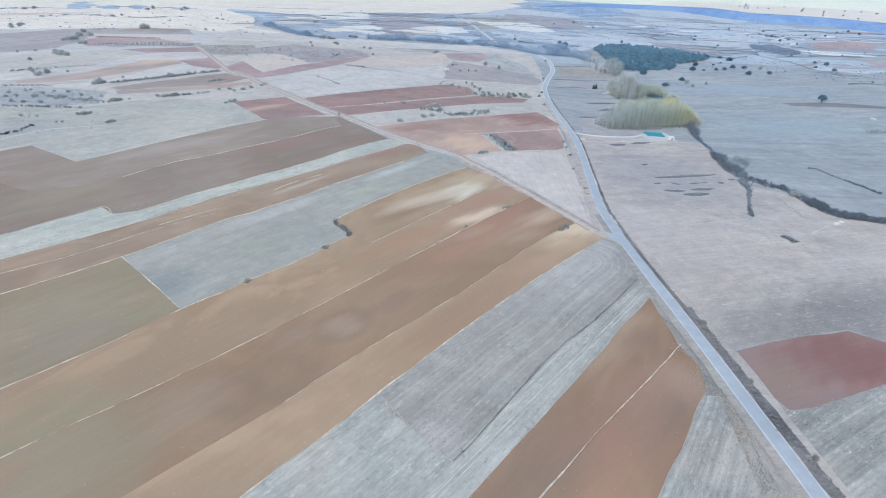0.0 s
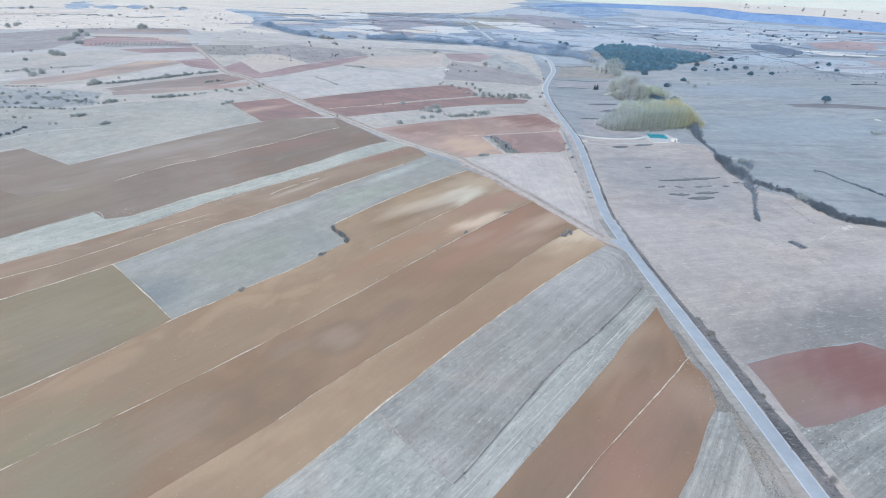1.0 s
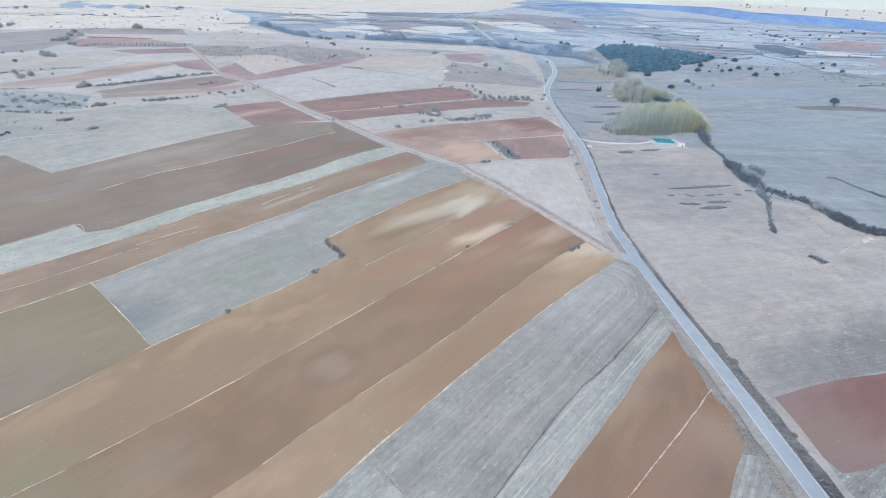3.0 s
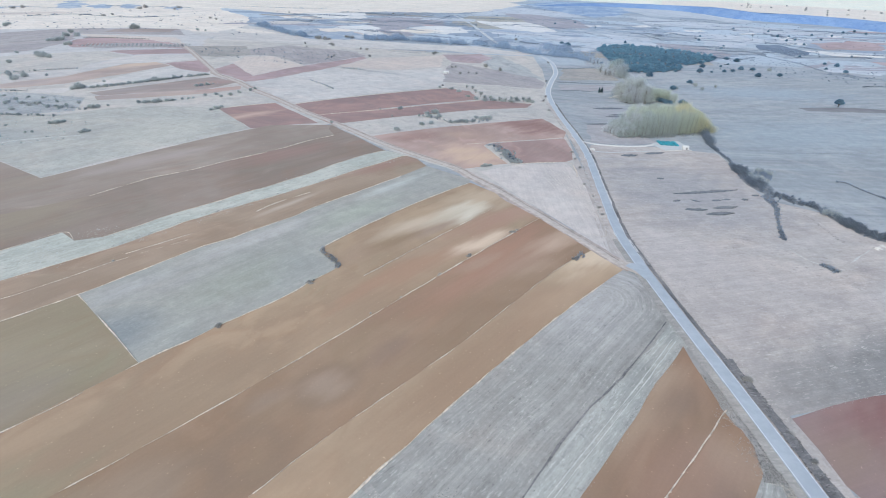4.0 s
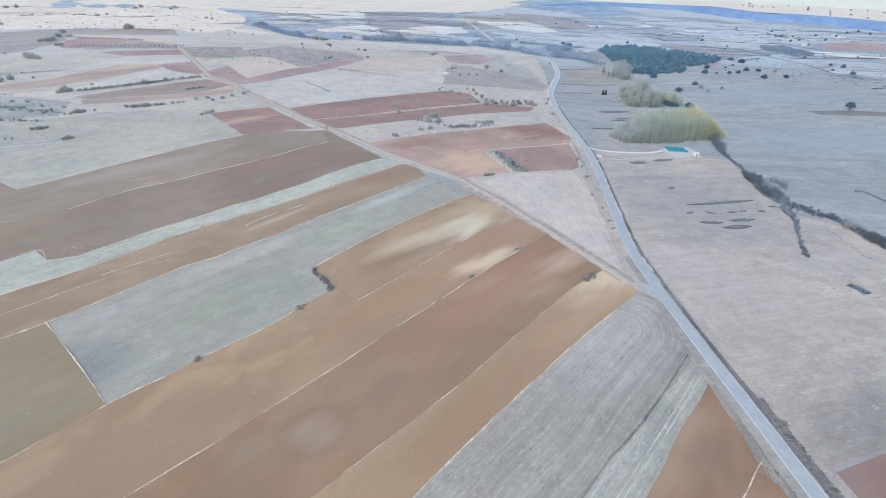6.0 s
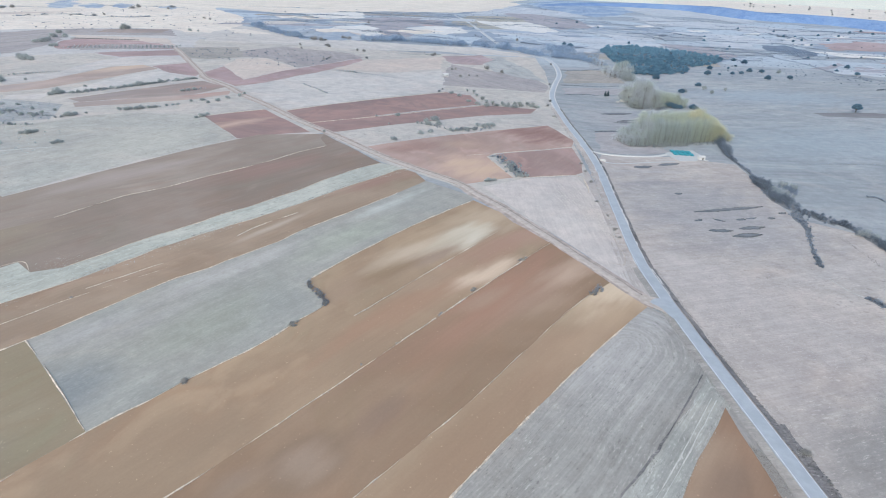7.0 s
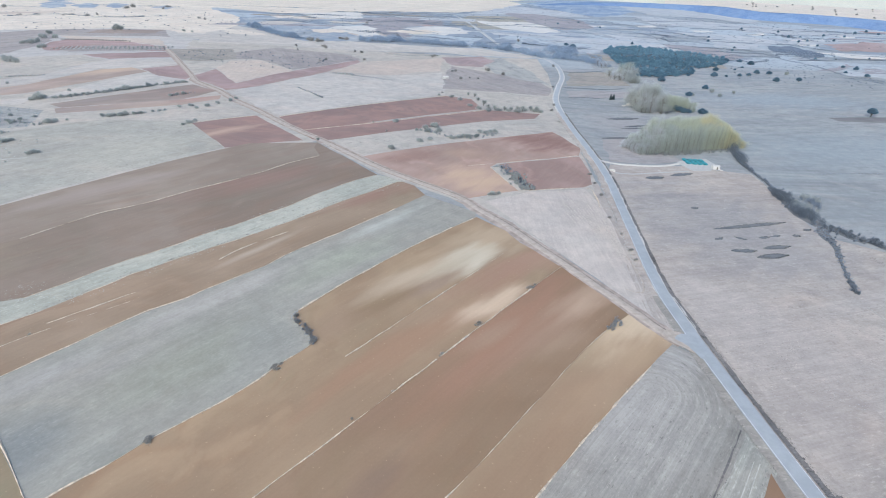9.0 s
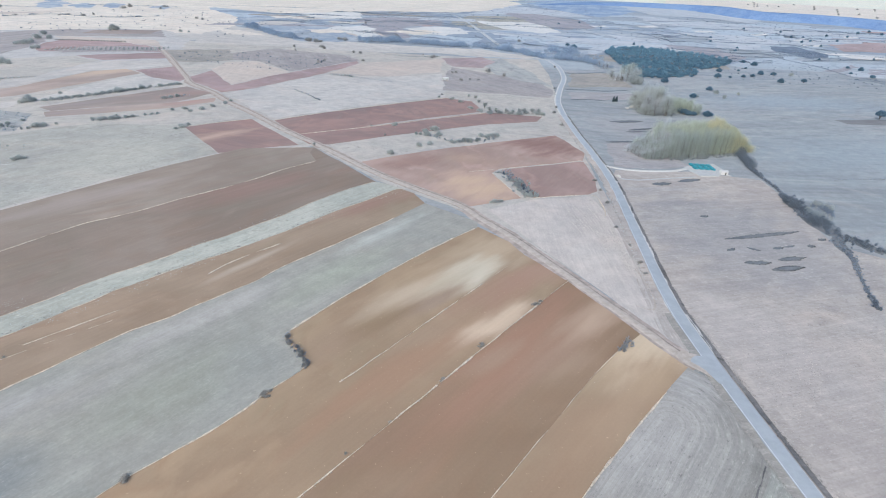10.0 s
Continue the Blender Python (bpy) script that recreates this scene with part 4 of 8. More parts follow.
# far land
field(HAZEHILL, "haze-blue scrub hill at the end of the ridge", [(302.6, 2396.9), (496.4, 2766), (681.7, 2803.9), (835.9, 2594), (697.2, 2220.6), (538.6, 1916.2), (445.9, 1804.3), (385.3, 1958.8), (326.9, 2157.9)])
field(UNDERWOOD, "dark undergrowth below holm oaks", [(295.4, 1129.7), (315.7, 1169), (374.3, 1190), (447.6, 1147.7), (498.1, 1106.6), (476.8, 1044.3), (442.1, 1013.8), (403.4, 993.6), (373.4, 929.4), (319.4, 913.6), (279.3, 907.3), (286.2, 956.6), (291.8, 1027)], lift=0.35)
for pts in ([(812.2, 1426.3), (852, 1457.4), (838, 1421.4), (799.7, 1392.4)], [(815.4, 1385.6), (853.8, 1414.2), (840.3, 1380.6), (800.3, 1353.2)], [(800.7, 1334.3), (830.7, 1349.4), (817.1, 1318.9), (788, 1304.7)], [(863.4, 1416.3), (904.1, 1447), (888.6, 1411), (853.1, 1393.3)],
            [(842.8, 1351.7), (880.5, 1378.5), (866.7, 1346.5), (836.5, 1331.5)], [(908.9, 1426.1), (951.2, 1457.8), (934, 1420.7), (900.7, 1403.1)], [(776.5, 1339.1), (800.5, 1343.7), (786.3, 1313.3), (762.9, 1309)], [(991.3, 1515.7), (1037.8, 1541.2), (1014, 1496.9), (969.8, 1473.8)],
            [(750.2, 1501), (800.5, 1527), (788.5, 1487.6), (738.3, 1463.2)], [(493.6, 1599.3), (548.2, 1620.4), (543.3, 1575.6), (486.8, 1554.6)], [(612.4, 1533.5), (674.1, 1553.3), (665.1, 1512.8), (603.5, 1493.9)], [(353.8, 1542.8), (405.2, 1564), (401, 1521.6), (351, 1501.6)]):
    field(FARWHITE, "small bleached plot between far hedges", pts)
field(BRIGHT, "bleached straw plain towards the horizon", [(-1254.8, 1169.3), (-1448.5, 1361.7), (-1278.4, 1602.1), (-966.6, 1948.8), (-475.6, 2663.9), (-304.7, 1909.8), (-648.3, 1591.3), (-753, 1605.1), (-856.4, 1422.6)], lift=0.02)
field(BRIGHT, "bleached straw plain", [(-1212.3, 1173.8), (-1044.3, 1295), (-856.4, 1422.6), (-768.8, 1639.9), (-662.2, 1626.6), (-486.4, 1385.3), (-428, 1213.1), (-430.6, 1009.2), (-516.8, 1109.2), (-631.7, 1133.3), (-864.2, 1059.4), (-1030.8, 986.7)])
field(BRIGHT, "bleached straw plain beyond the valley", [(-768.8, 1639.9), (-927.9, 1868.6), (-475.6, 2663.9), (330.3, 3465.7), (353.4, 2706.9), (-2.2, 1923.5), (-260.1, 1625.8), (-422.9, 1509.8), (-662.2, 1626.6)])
field(PALE, "pale stubble belt along the valley", [(-518.2, 1261.1), (-428, 1213.1), (-304, 1073.2), (-169.8, 1050.9), (-84.6, 1054.9), (57, 1088.8), (151.5, 1044.1), (127.8, 1022.9), (-14.8, 1010.3), (-153.6, 947.5), (-267.3, 938.6), (-390.4, 939.4)])
field(SCRUB, "haze-blue heath on a low hill", [(-480.1, 1387.2), (-414, 1476.9), (-277, 1381.1), (-198.3, 1465.5), (-208.4, 1297), (-247, 1227.3), (-286.9, 1114.1), (-375.5, 1162.8)])
field(SCRUB, "haze-blue wooded slope", [(-275.2, 1045.6), (-242.6, 1204.9), (-172.1, 1123.5), (-156.3, 1068.2), (-246.4, 1013.1)])
for k, pts in enumerate(([(-425.7, 1282.7), (-373.5, 1328.2), (-314.8, 1305.6), (-352.1, 1249.5)], [(-289.1, 1195.6), (-218.3, 1205.1), (-189.4, 1175.4), (-240.9, 1137)], [(-368.4, 1140.2), (-289.4, 1101.8), (-291.8, 1068.3), (-338.8, 1080.4)], [(-135.5, 1225.8), (-51.6, 1290.5), (-12.3, 1267.8), (-71.9, 1198.7)],
                         [(-274.3, 1366.9), (-193, 1373.8), (-212.4, 1322.1), (-263.7, 1312.7)], [(-439.9, 1145.8), (-371.9, 1114.9), (-323.3, 1064.7), (-387.8, 1063.6)], [(-486.6, 1066.2), (-427.3, 1053.6), (-349.1, 1012.1), (-375.8, 972.6), (-436, 997.6)], [(-431.5, 1435.6), (-344.9, 1434.4), (-269.7, 1416.1), (-330.9, 1374.6)])):
    field(BRIGHT if k % 2 else PALE, "pale straw patch on a heath slope", pts, amount=5.0, step=12.0, lift=0.3)
field(CREAM, "cream stubble on a hill", [(-243.6, 1228.9), (-182.3, 1296.6), (-107.3, 1124.2), (-170, 1124.7)])
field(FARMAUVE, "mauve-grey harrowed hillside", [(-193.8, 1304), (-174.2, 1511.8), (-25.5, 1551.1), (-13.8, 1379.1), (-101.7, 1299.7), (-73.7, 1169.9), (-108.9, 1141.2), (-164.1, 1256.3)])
for pts in ([(-1018.9, 1492.6), (-1053.5, 1569.7), (-1048.5, 1617), (-998.1, 1581.6), (-955.2, 1490.9), (-961.8, 1454.1)], [(-1084.1, 1617.3), (-1081, 1669.1), (-1044, 1668.4), (-1020.9, 1611.4), (-1049.8, 1593.6)], [(-966.4, 1539.4), (-966.1, 1599.9), (-906.9, 1551.1), (-887, 1489), (-914.1, 1476.8)], [(-891, 1559), (-911, 1630.9), (-857, 1595.7), (-826.4, 1515.6), (-849.7, 1505.5)],
            [(-1094.9, 1398.4), (-1109.7, 1457.5), (-1071.9, 1445.2), (-1043.3, 1381), (-1063, 1370.1)], [(-769.6, 1539.7), (-771.4, 1617.2), (-722.3, 1578.9), (-710.1, 1510)]):
    field(HILLSCRUB, "haze-tinted far scrub patch", pts, amount=9.0, step=14.0)
field(CREAM, "pale far fallow", [(-1213.9, 1200.4), (-1074.1, 1334.2), (-961.8, 1454.1), (-887, 1489), (-863.5, 1435), (-972.7, 1304.3), (-1168.4, 1152.4)])
field(STUBBLE, "lavender fallow beyond the valley", [(-0.3, 1438.5), (48.5, 1663.9), (256.6, 1731.4), (323.1, 1543.9), (227, 1414.8), (81.7, 1353)])
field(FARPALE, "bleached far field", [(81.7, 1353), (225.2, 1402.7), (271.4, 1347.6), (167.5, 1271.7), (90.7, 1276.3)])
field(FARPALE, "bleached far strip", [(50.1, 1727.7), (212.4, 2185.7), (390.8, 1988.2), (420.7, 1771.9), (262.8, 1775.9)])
field(SCRUB, "haze-blue heath in the valley", [(119.4, 1165.2), (165.4, 1253.7), (195.3, 1157.3), (178.9, 1085), (152.4, 1050.6), (118.2, 1088.5)])
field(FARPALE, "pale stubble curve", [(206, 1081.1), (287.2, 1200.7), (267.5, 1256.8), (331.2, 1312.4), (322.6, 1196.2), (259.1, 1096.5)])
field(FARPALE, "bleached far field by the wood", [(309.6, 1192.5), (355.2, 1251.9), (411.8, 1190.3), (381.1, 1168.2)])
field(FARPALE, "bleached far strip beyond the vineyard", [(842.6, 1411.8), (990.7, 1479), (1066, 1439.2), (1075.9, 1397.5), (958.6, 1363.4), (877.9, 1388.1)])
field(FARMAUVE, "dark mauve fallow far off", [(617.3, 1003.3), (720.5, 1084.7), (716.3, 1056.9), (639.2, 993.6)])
field(FARROSE, "haze-softened rose field far off", [(799.4, 1087.8), (919.5, 1073.1), (852.7, 988.9), (795.1, 1020.4)])
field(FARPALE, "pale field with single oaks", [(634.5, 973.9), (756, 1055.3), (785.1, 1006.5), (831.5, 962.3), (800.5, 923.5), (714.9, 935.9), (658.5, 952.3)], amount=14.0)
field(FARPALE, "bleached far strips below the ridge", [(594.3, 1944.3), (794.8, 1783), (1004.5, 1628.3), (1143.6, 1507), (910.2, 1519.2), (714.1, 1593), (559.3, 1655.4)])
field(SCRUB, "haze-lavender far fallow below the ridge", [(230.6, 1439.7), (466.7, 1560.6), (648.5, 1472.6), (555.9, 1382.5), (355.4, 1358.1), (246, 1357.9)])


# narrow strips and hedges of the far plain
rng = random.Random(17)
KINDS = ((FARPALE, "pale far straw strip"), (FARPALE, "hazed pale far stubble strip"), (HILLSCRUB, "haze-tinted far scrub strip"), (WEEDY, "grey far fallow strip"), (SCRUB, "haze-blue far heath strip"), (FARMAUVE, "mauve far plough strip"), (FARPALE, "pale far straw strip"), (FARROSE, "haze-softened rose far strip"))
for k in range(44):
    y = rng.uniform(960, 1750)
    x = rng.uniform(-0.35, 0.8) * y
    if x < 0.3 * y and y < 1150:
        continue
    w, d, a = rng.uniform(50, 170), rng.uniform(9, 34), radians(rng.uniform(-16, 8))
    mat, label = KINDS[rng.randrange(8)]
    corner = [(x + (i * math.cos(a) - j * math.sin(a)), y + (i * math.sin(a) + j * math.cos(a))) for i, j in ((-w, -d), (w * rng.uniform(0.7, 1), -d), (w, d * rng.uniform(0.5, 1)), (-w * rng.uniform(0.6, 1), d))]
    field(mat, label + " between low hedges", corner, math.degrees(a), lift=0.04, amount=2.0, step=14.0)

field(FARWHITE, "bleached straw strip before the plain", [(-404.6, 1544.9), (-245.6, 1655.4), (-212.9, 1466.4), (-264.5, 1411.5), (-329.9, 1436.7)], amount=6.0, step=14.0)
field(FARMAUVE, "haze-lavender fallow on a low hill", [(-211.4, 1456.4), (-151.4, 1518.0), (-107.2, 1454.4), (-60.5, 1364.5), (-167.7, 1300.4), (-210.4, 1357.9)], amount=6.0, step=14.0)
field(FARWHITE, "bleached mound above the riverside trees", [(-246.3, 1207.7), (-237.7, 1267.2), (-179.6, 1294.7), (-140.7, 1181.3), (-117.2, 1105.6), (-163.1, 1122.3), (-202.5, 1181.9)], amount=6.0, step=14.0)
field(FARMAUVE, "haze-lavender slope beside a bleached mound", [(-165.7, 1285.4), (-112.2, 1296.4), (-83.5, 1190.2), (-90.2, 1129.2), (-115.5, 1106.6)], amount=6.0, step=14.0)
field(FARWHITE, "bleached strip beside the far road", [(-103.0, 1286.1), (-55.3, 1347.1), (28.4, 1363.5), (48.7, 1303.4), (22.5, 1254.4), (-72.6, 1201.9)], amount=6.0, step=14.0)
field(FARWHITE, "bleached strips beyond the far road", [(66.0, 1528.3), (212.7, 1547.8), (252.9, 1374.0), (207.1, 1337.2), (114.8, 1387.2)], amount=6.0, step=14.0)
field(FARMAUVE, "haze-lavender fallow beyond the far road", [(160.7, 1826.7), (277.4, 1814.7), (363.9, 1667.6), (354.8, 1485.9), (264.2, 1412.7), (200.5, 1571.7)], amount=6.0, step=14.0)
field(FARPALE, "bleached band below the haze-blue slope", [(769.9, 2757.3), (915.4, 2451.1), (970.4, 2086.3), (1009.5, 1950.6), (903.5, 1787.6), (843.1, 1946.2), (665.6, 1982.0), (669.4, 2259.6)], amount=6.0, step=14.0)
field(SCRUB, "haze-blue scrub between far fields", [(489.6, 1536.9), (548.4, 1532.9), (531.4, 1403.5), (460.2, 1381.6), (446.6, 1426.9)], amount=6.0, step=14.0)
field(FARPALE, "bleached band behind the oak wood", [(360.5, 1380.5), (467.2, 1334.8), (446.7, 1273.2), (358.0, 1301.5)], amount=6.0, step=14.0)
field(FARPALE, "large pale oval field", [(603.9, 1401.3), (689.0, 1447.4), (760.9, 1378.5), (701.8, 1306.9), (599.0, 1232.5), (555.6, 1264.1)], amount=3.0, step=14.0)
field(SLATE, "slate-blue vineyard", [(686.0, 1292.6), (742.6, 1303.5), (754.1, 1195.3), (683.1, 1132.8), (656.6, 1218.7)], amount=2.0, step=14.0)
field(FARROSE, "haze-softened red field far off", [(839.4, 1344.5), (1011.2, 1396.1), (989.7, 1316.2), (932.8, 1237.5), (812.1, 1244.4)], amount=3.0, step=14.0)
field(FARWHITE, "bleached strip below a haze-softened red field", [(747.5, 1224.3), (882.9, 1168.3), (860.6, 1137.5), (775.3, 1155.1)], amount=3.0, step=14.0)
field(FARMAUVE, "haze-lavender fallow behind the oak wood", [(447.4, 1262.9), (531.5, 1245.4), (557.6, 1143.0), (519.6, 1092.0), (464.6, 1135.7)], amount=4.0, step=14.0)
field(BRIGHT, "bleached straw land before the haze-blue hill", [(-295.2, 1726.4), (-180.4, 1697.9), (18.1, 1748.3), (110.4, 1878.5), (276.0, 2306.9), (225.4, 2589.2), (-98.0, 2340.9)], amount=6.0, step=14.0)


def hillside(pts, rise, run, back, label, mat, top):
    """A scrub slope that climbs to a bleached plateau; it sinks into the plain at its first point."""
    line = smooth_line(pts, 40.0)
    n = len(line)
    verts, faces = [], []
    for k, p in enumerate(line):
        d = (line[min(k + 1, n - 1)] - line[max(k - 1, 0)]).normalized()
        side = Vector((-d.y, d.x))
        grow_up = min(1.0, k / (0.4 * n))
        for i, (a, h) in enumerate(((0, -6), (0.25, 0.2), (0.6, 0.66), (0.9, 0.95), (1.0, 1.0))):
            q = p + side * (run * a + (0 if i in (0, 4) else 14 * noise.noise((p.x * 0.01, p.y * 0.01, i))))
            verts.append((q.x, q.y, ground_z(q.x, q.y) + (h if h < 0 else rise * grow_up * h * (1 + 0.12 * noise.noise((p.x * 0.006, p.y * 0.006, 3))))))
        if k:
            b = k * 5
            faces += [(b - 5 + i, b + i, b + i + 1, b - 4 + i) for i in range(4)]
    me = bpy.data.meshes.new("hillside")
    me.from_pydata(verts, [], faces)
    me.materials.append(mat)
    for f in me.polygons:
        f.use_smooth = True
    tagged(new("hillside", me), label, "hillside", kind="structure")
    verts, faces = [], []
    first = int(0.3 * n)
    for k in range(first, n):
        e = Vector(me.vertices[k * 5 + 4].co)
        for i in range(5):
            verts.append((e.x * (1 + 0.35 * i), e.y * (1 + 0.35 * i), e.z))
        if k > first:
            b = (k - first) * 5
            faces += [(b - 5 + i, b + i, b + i + 1, b - 4 + i) for i in range(4)]
    me = bpy.data.meshes.new("plateau")
    me.from_pydata(verts, [], faces)
    me.materials.append(top)
    tagged(new("plateau", me), "bleached straw plateau above a haze-blue slope", "plateau", kind="structure")
    return [Vector(v) for v in verts[::5]]


RIM = hillside([(355.8, 2279.5), (623.4, 2454.7), (922, 2351.3), (982.6, 1992), (1182, 1866.9), (1264.7, 1656.5), (1354.1, 1424.3)], 24.0, 60.0, 2500.0, "long haze-blue scrub-covered slope below a plateau", ESCARP, BRIGHT)


def far_rise():
    """Added haze-pale rise far beyond the plateau, which closes the view to the horizon."""
    verts, faces = [], []
    n = 40
    for k in range(n + 1):
        a = radians(4 + 60 * k / n)
        for r, z in ((3000, -6), (3300, 48), (3700, 84), (4200, 112), (4700, 128)):
            swell = 1 + 0.12 * noise.noise((k * 0.3, r * 0.002, 4))
            verts.append((r * math.sin(a), r * math.cos(a), z * swell * min(1.0, k / 9)))
        if k:
            b = k * 5
            faces += [(b - 5 + i, b - 4 + i, b + 1 + i, b + i) for i in range(4)]
    me = bpy.data.meshes.new("far_rise")
    me.from_pydata(verts, [], faces)
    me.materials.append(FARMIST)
    for f in me.polygons:
        f.use_smooth = True
    me.update()
    if me.polygons[0].normal.z < 0:
        me.flip_normals()
    return tagged(new("backdrop", me), "added mint-grey rise in haze colours on the horizon", "backdrop", kind="structure")


far_rise()

# wheel ruts in the pale strip
RUT_LINE = smooth_line([(-2, 80), (4.6, 87.5), (14.6, 99.2), (36, 124), (55, 146), (66.4, 159.4), (82, 178.5)], 4.0)
# roads and tracks
ROAD = smooth_line([(109, -60), (102.4, 6.9), (100.5, 28.6), (96.8, 77), (96.2, 87.8), (93.9, 122), (91.6, 158.2), (89.2, 192.9), (87.3, 236.5), (88, 273.2), (96.4, 343), (105, 412.2), (108.4, 478.9), (110.4, 550), (115.7, 638.2), (124.4, 706.2), (142.9, 787.5), (164.5, 875.6), (173, 962.7), (167.3, 1019.3), (150.7, 1037.7), (113, 1093), (90, 1168), (66.5, 1314.4), (37.3, 1516), (7.1, 1683)], 5.0)


def ribbon(name, line, profile, mat, label, category, kind="structure", ragged=0.0, seed=0.0, parent=None):
    ob = new(name, ribbon_mesh(name, line, profile, mat, seed, ragged, 0.0002, ragged > 0))
    if parent:
        ob.parent = parent
        return ob
    return tagged(ob, label, category, kind=kind)


def shifted(line, off):
    out = []
    for k, p in enumerate(line):
        d = (line[min(k + 1, len(line) - 1)] - line[max(k - 1, 0)]).normalized()
        out.append(p + Vector((-d.y, d.x)) * off)
    return out


far_road = [p for p in ROAD if p.y > 235]
ribbon("verge", far_road, [(-3.9, 0.05), (-2.6, 0.28), (2.6, 0.28), (3.9, 0.05)], GRAVEL, "pale gravel shoulders of the road", "verge", ragged=0.5, seed=21)
road = ribbon("road", ROAD, [(-2.6, 0.1), (-2.42, 0.45), (0, 0.5), (2.42, 0.45), (2.6, 0.1)], ASPHALT, "pale grey worn asphalt country road", "road")
for off in (-2.2, 2.2):
    ribbon("edge_line", shifted(ROAD, off), [(-0.11, 0.475), (0.11, 0.475)], LINE_PAINT, "", "", parent=road)
TRACK = smooth_line([(81.8, 229.3), (77.4, 235.1), (71.5, 246), (65, 258.1), (57.5, 271.4), (49.2, 286.7), (39.6, 303), (28.7, 322), (15.8, 339.6), (3.8, 357.2), (-40.1, 393.6), (-82.8, 438.3), (-120.1, 475.1), (-165.6, 526), (-190.6, 551.4), (-221.6, 589.7), (-257.2, 625.7), (-280.7, 663.5), (-324.5, 735.2), (-350.1, 777.4), (-396.5, 851.2)], 5.0)
ribbon("verge", TRACK, [(-4.2, 0.1), (-1.2, 0.16), (1.2, 0.16), (4.6, 0.1)], EARTH, "trodden earth beside the farm track", "verge", ragged=0.8, seed=26)
track = ribbon("track", TRACK, [(-1.7, 0.16), (-1.3, 0.24), (0, 0.28), (1.3, 0.24), (1.7, 0.16)], DIRT, "pale dirt farm track with a dark ditch", "track", ragged=0.4)
ribbon("ditch", shifted(TRACK[:-12], -2.3), [(-0.25, 0.22), (0, 0.25), (0.25, 0.22)], RUT, "", "", ragged=0.5, seed=4, parent=track)
field(DIRT, "pale gravel apron where track meets road", [(76.2, 234.1), (79.2, 237.3), (81.3, 236.3), (83.6, 235.3), (83.8, 229.5), (84, 223.5), (81.4, 226.5), (78.9, 228.6), (77.1, 230.7)], lift=0.3, amount=0.2, step=2.0)
field(ASPHALT, "worn asphalt flare where the track joins the road", [(79.9, 231.5), (81.2, 233.3), (83.3, 234.6), (85, 234.5), (86.7, 236.1), (87.1, 230.3), (86.3, 220.5), (84.7, 220.9), (83.9, 224), (83.1, 227.2), (81.8, 229.3), (80.6, 230.4)], lift=0.42, amount=0.05, step=1.0)
SIDE = smooth_line([(107.8, 452.7), (118.7, 446), (135.7, 445), (156.5, 448.5), (174.7, 458.8)], 5.0)
ribbon("track", SIDE, [(-1.6, 0.1), (-1.3, 0.35), (1.3, 0.35), (1.6, 0.1)], GRAVEL, "white gravel drive to the basins", "track", ragged=0.3)
ribbon("track", smooth_line([(113.6, 423.6), (125.3, 423.3), (146.4, 430.9), (170.4, 438.6)], 5.0), [(-0.8, 0.1), (0, 0.3), (0.8, 0.1)], CONCRETE, "faint pale footpath beside the drive", "track", ragged=0.3)
ribbon("track", smooth_line([(-308, 345.6), (-301.5, 358.1), (-293.7, 370.1), (-274.9, 379.7), (-257.7, 386.4)], 5.0), [(-0.6, 0.1), (0, 0.3), (0.6, 0.1)], RUTS, "faint pale track through scrub", "track", ragged=0.4)
ribbon("track", smooth_line([(72.7, 264.8), (78.5, 262.4), (81.8, 271.2), (82.5, 285.6), (81.9, 295)], 3.0), [(-0.3, 0.1), (0, 0.25), (0.3, 0.1)], DIRT, "short pale gravel bank beside the road", "bank", ragged=0.5)


def tufts(verts, faces, x, y, s, rng, up=1.0):
    """A dry tuft: three leaning blades."""
    z = ground_z(x, y)
    k = len(verts)
    a = rng.uniform(0, 6.28)
    for i in range(3):
        t = a + i * 2.1
        verts.append((x + math.cos(t) * s, y + math.sin(t) * s, z + 0.05))
    verts.append((x + rng.uniform(-0.4, 0.4) * s, y + rng.uniform(-0.4, 0.4) * s, z + s * up * rng.uniform(0.7, 1.3)))
    faces += [(k, k + 1, k + 3), (k + 1, k + 2, k + 3), (k + 2, k, k + 3)]


MARGIN_COUNT = [0]


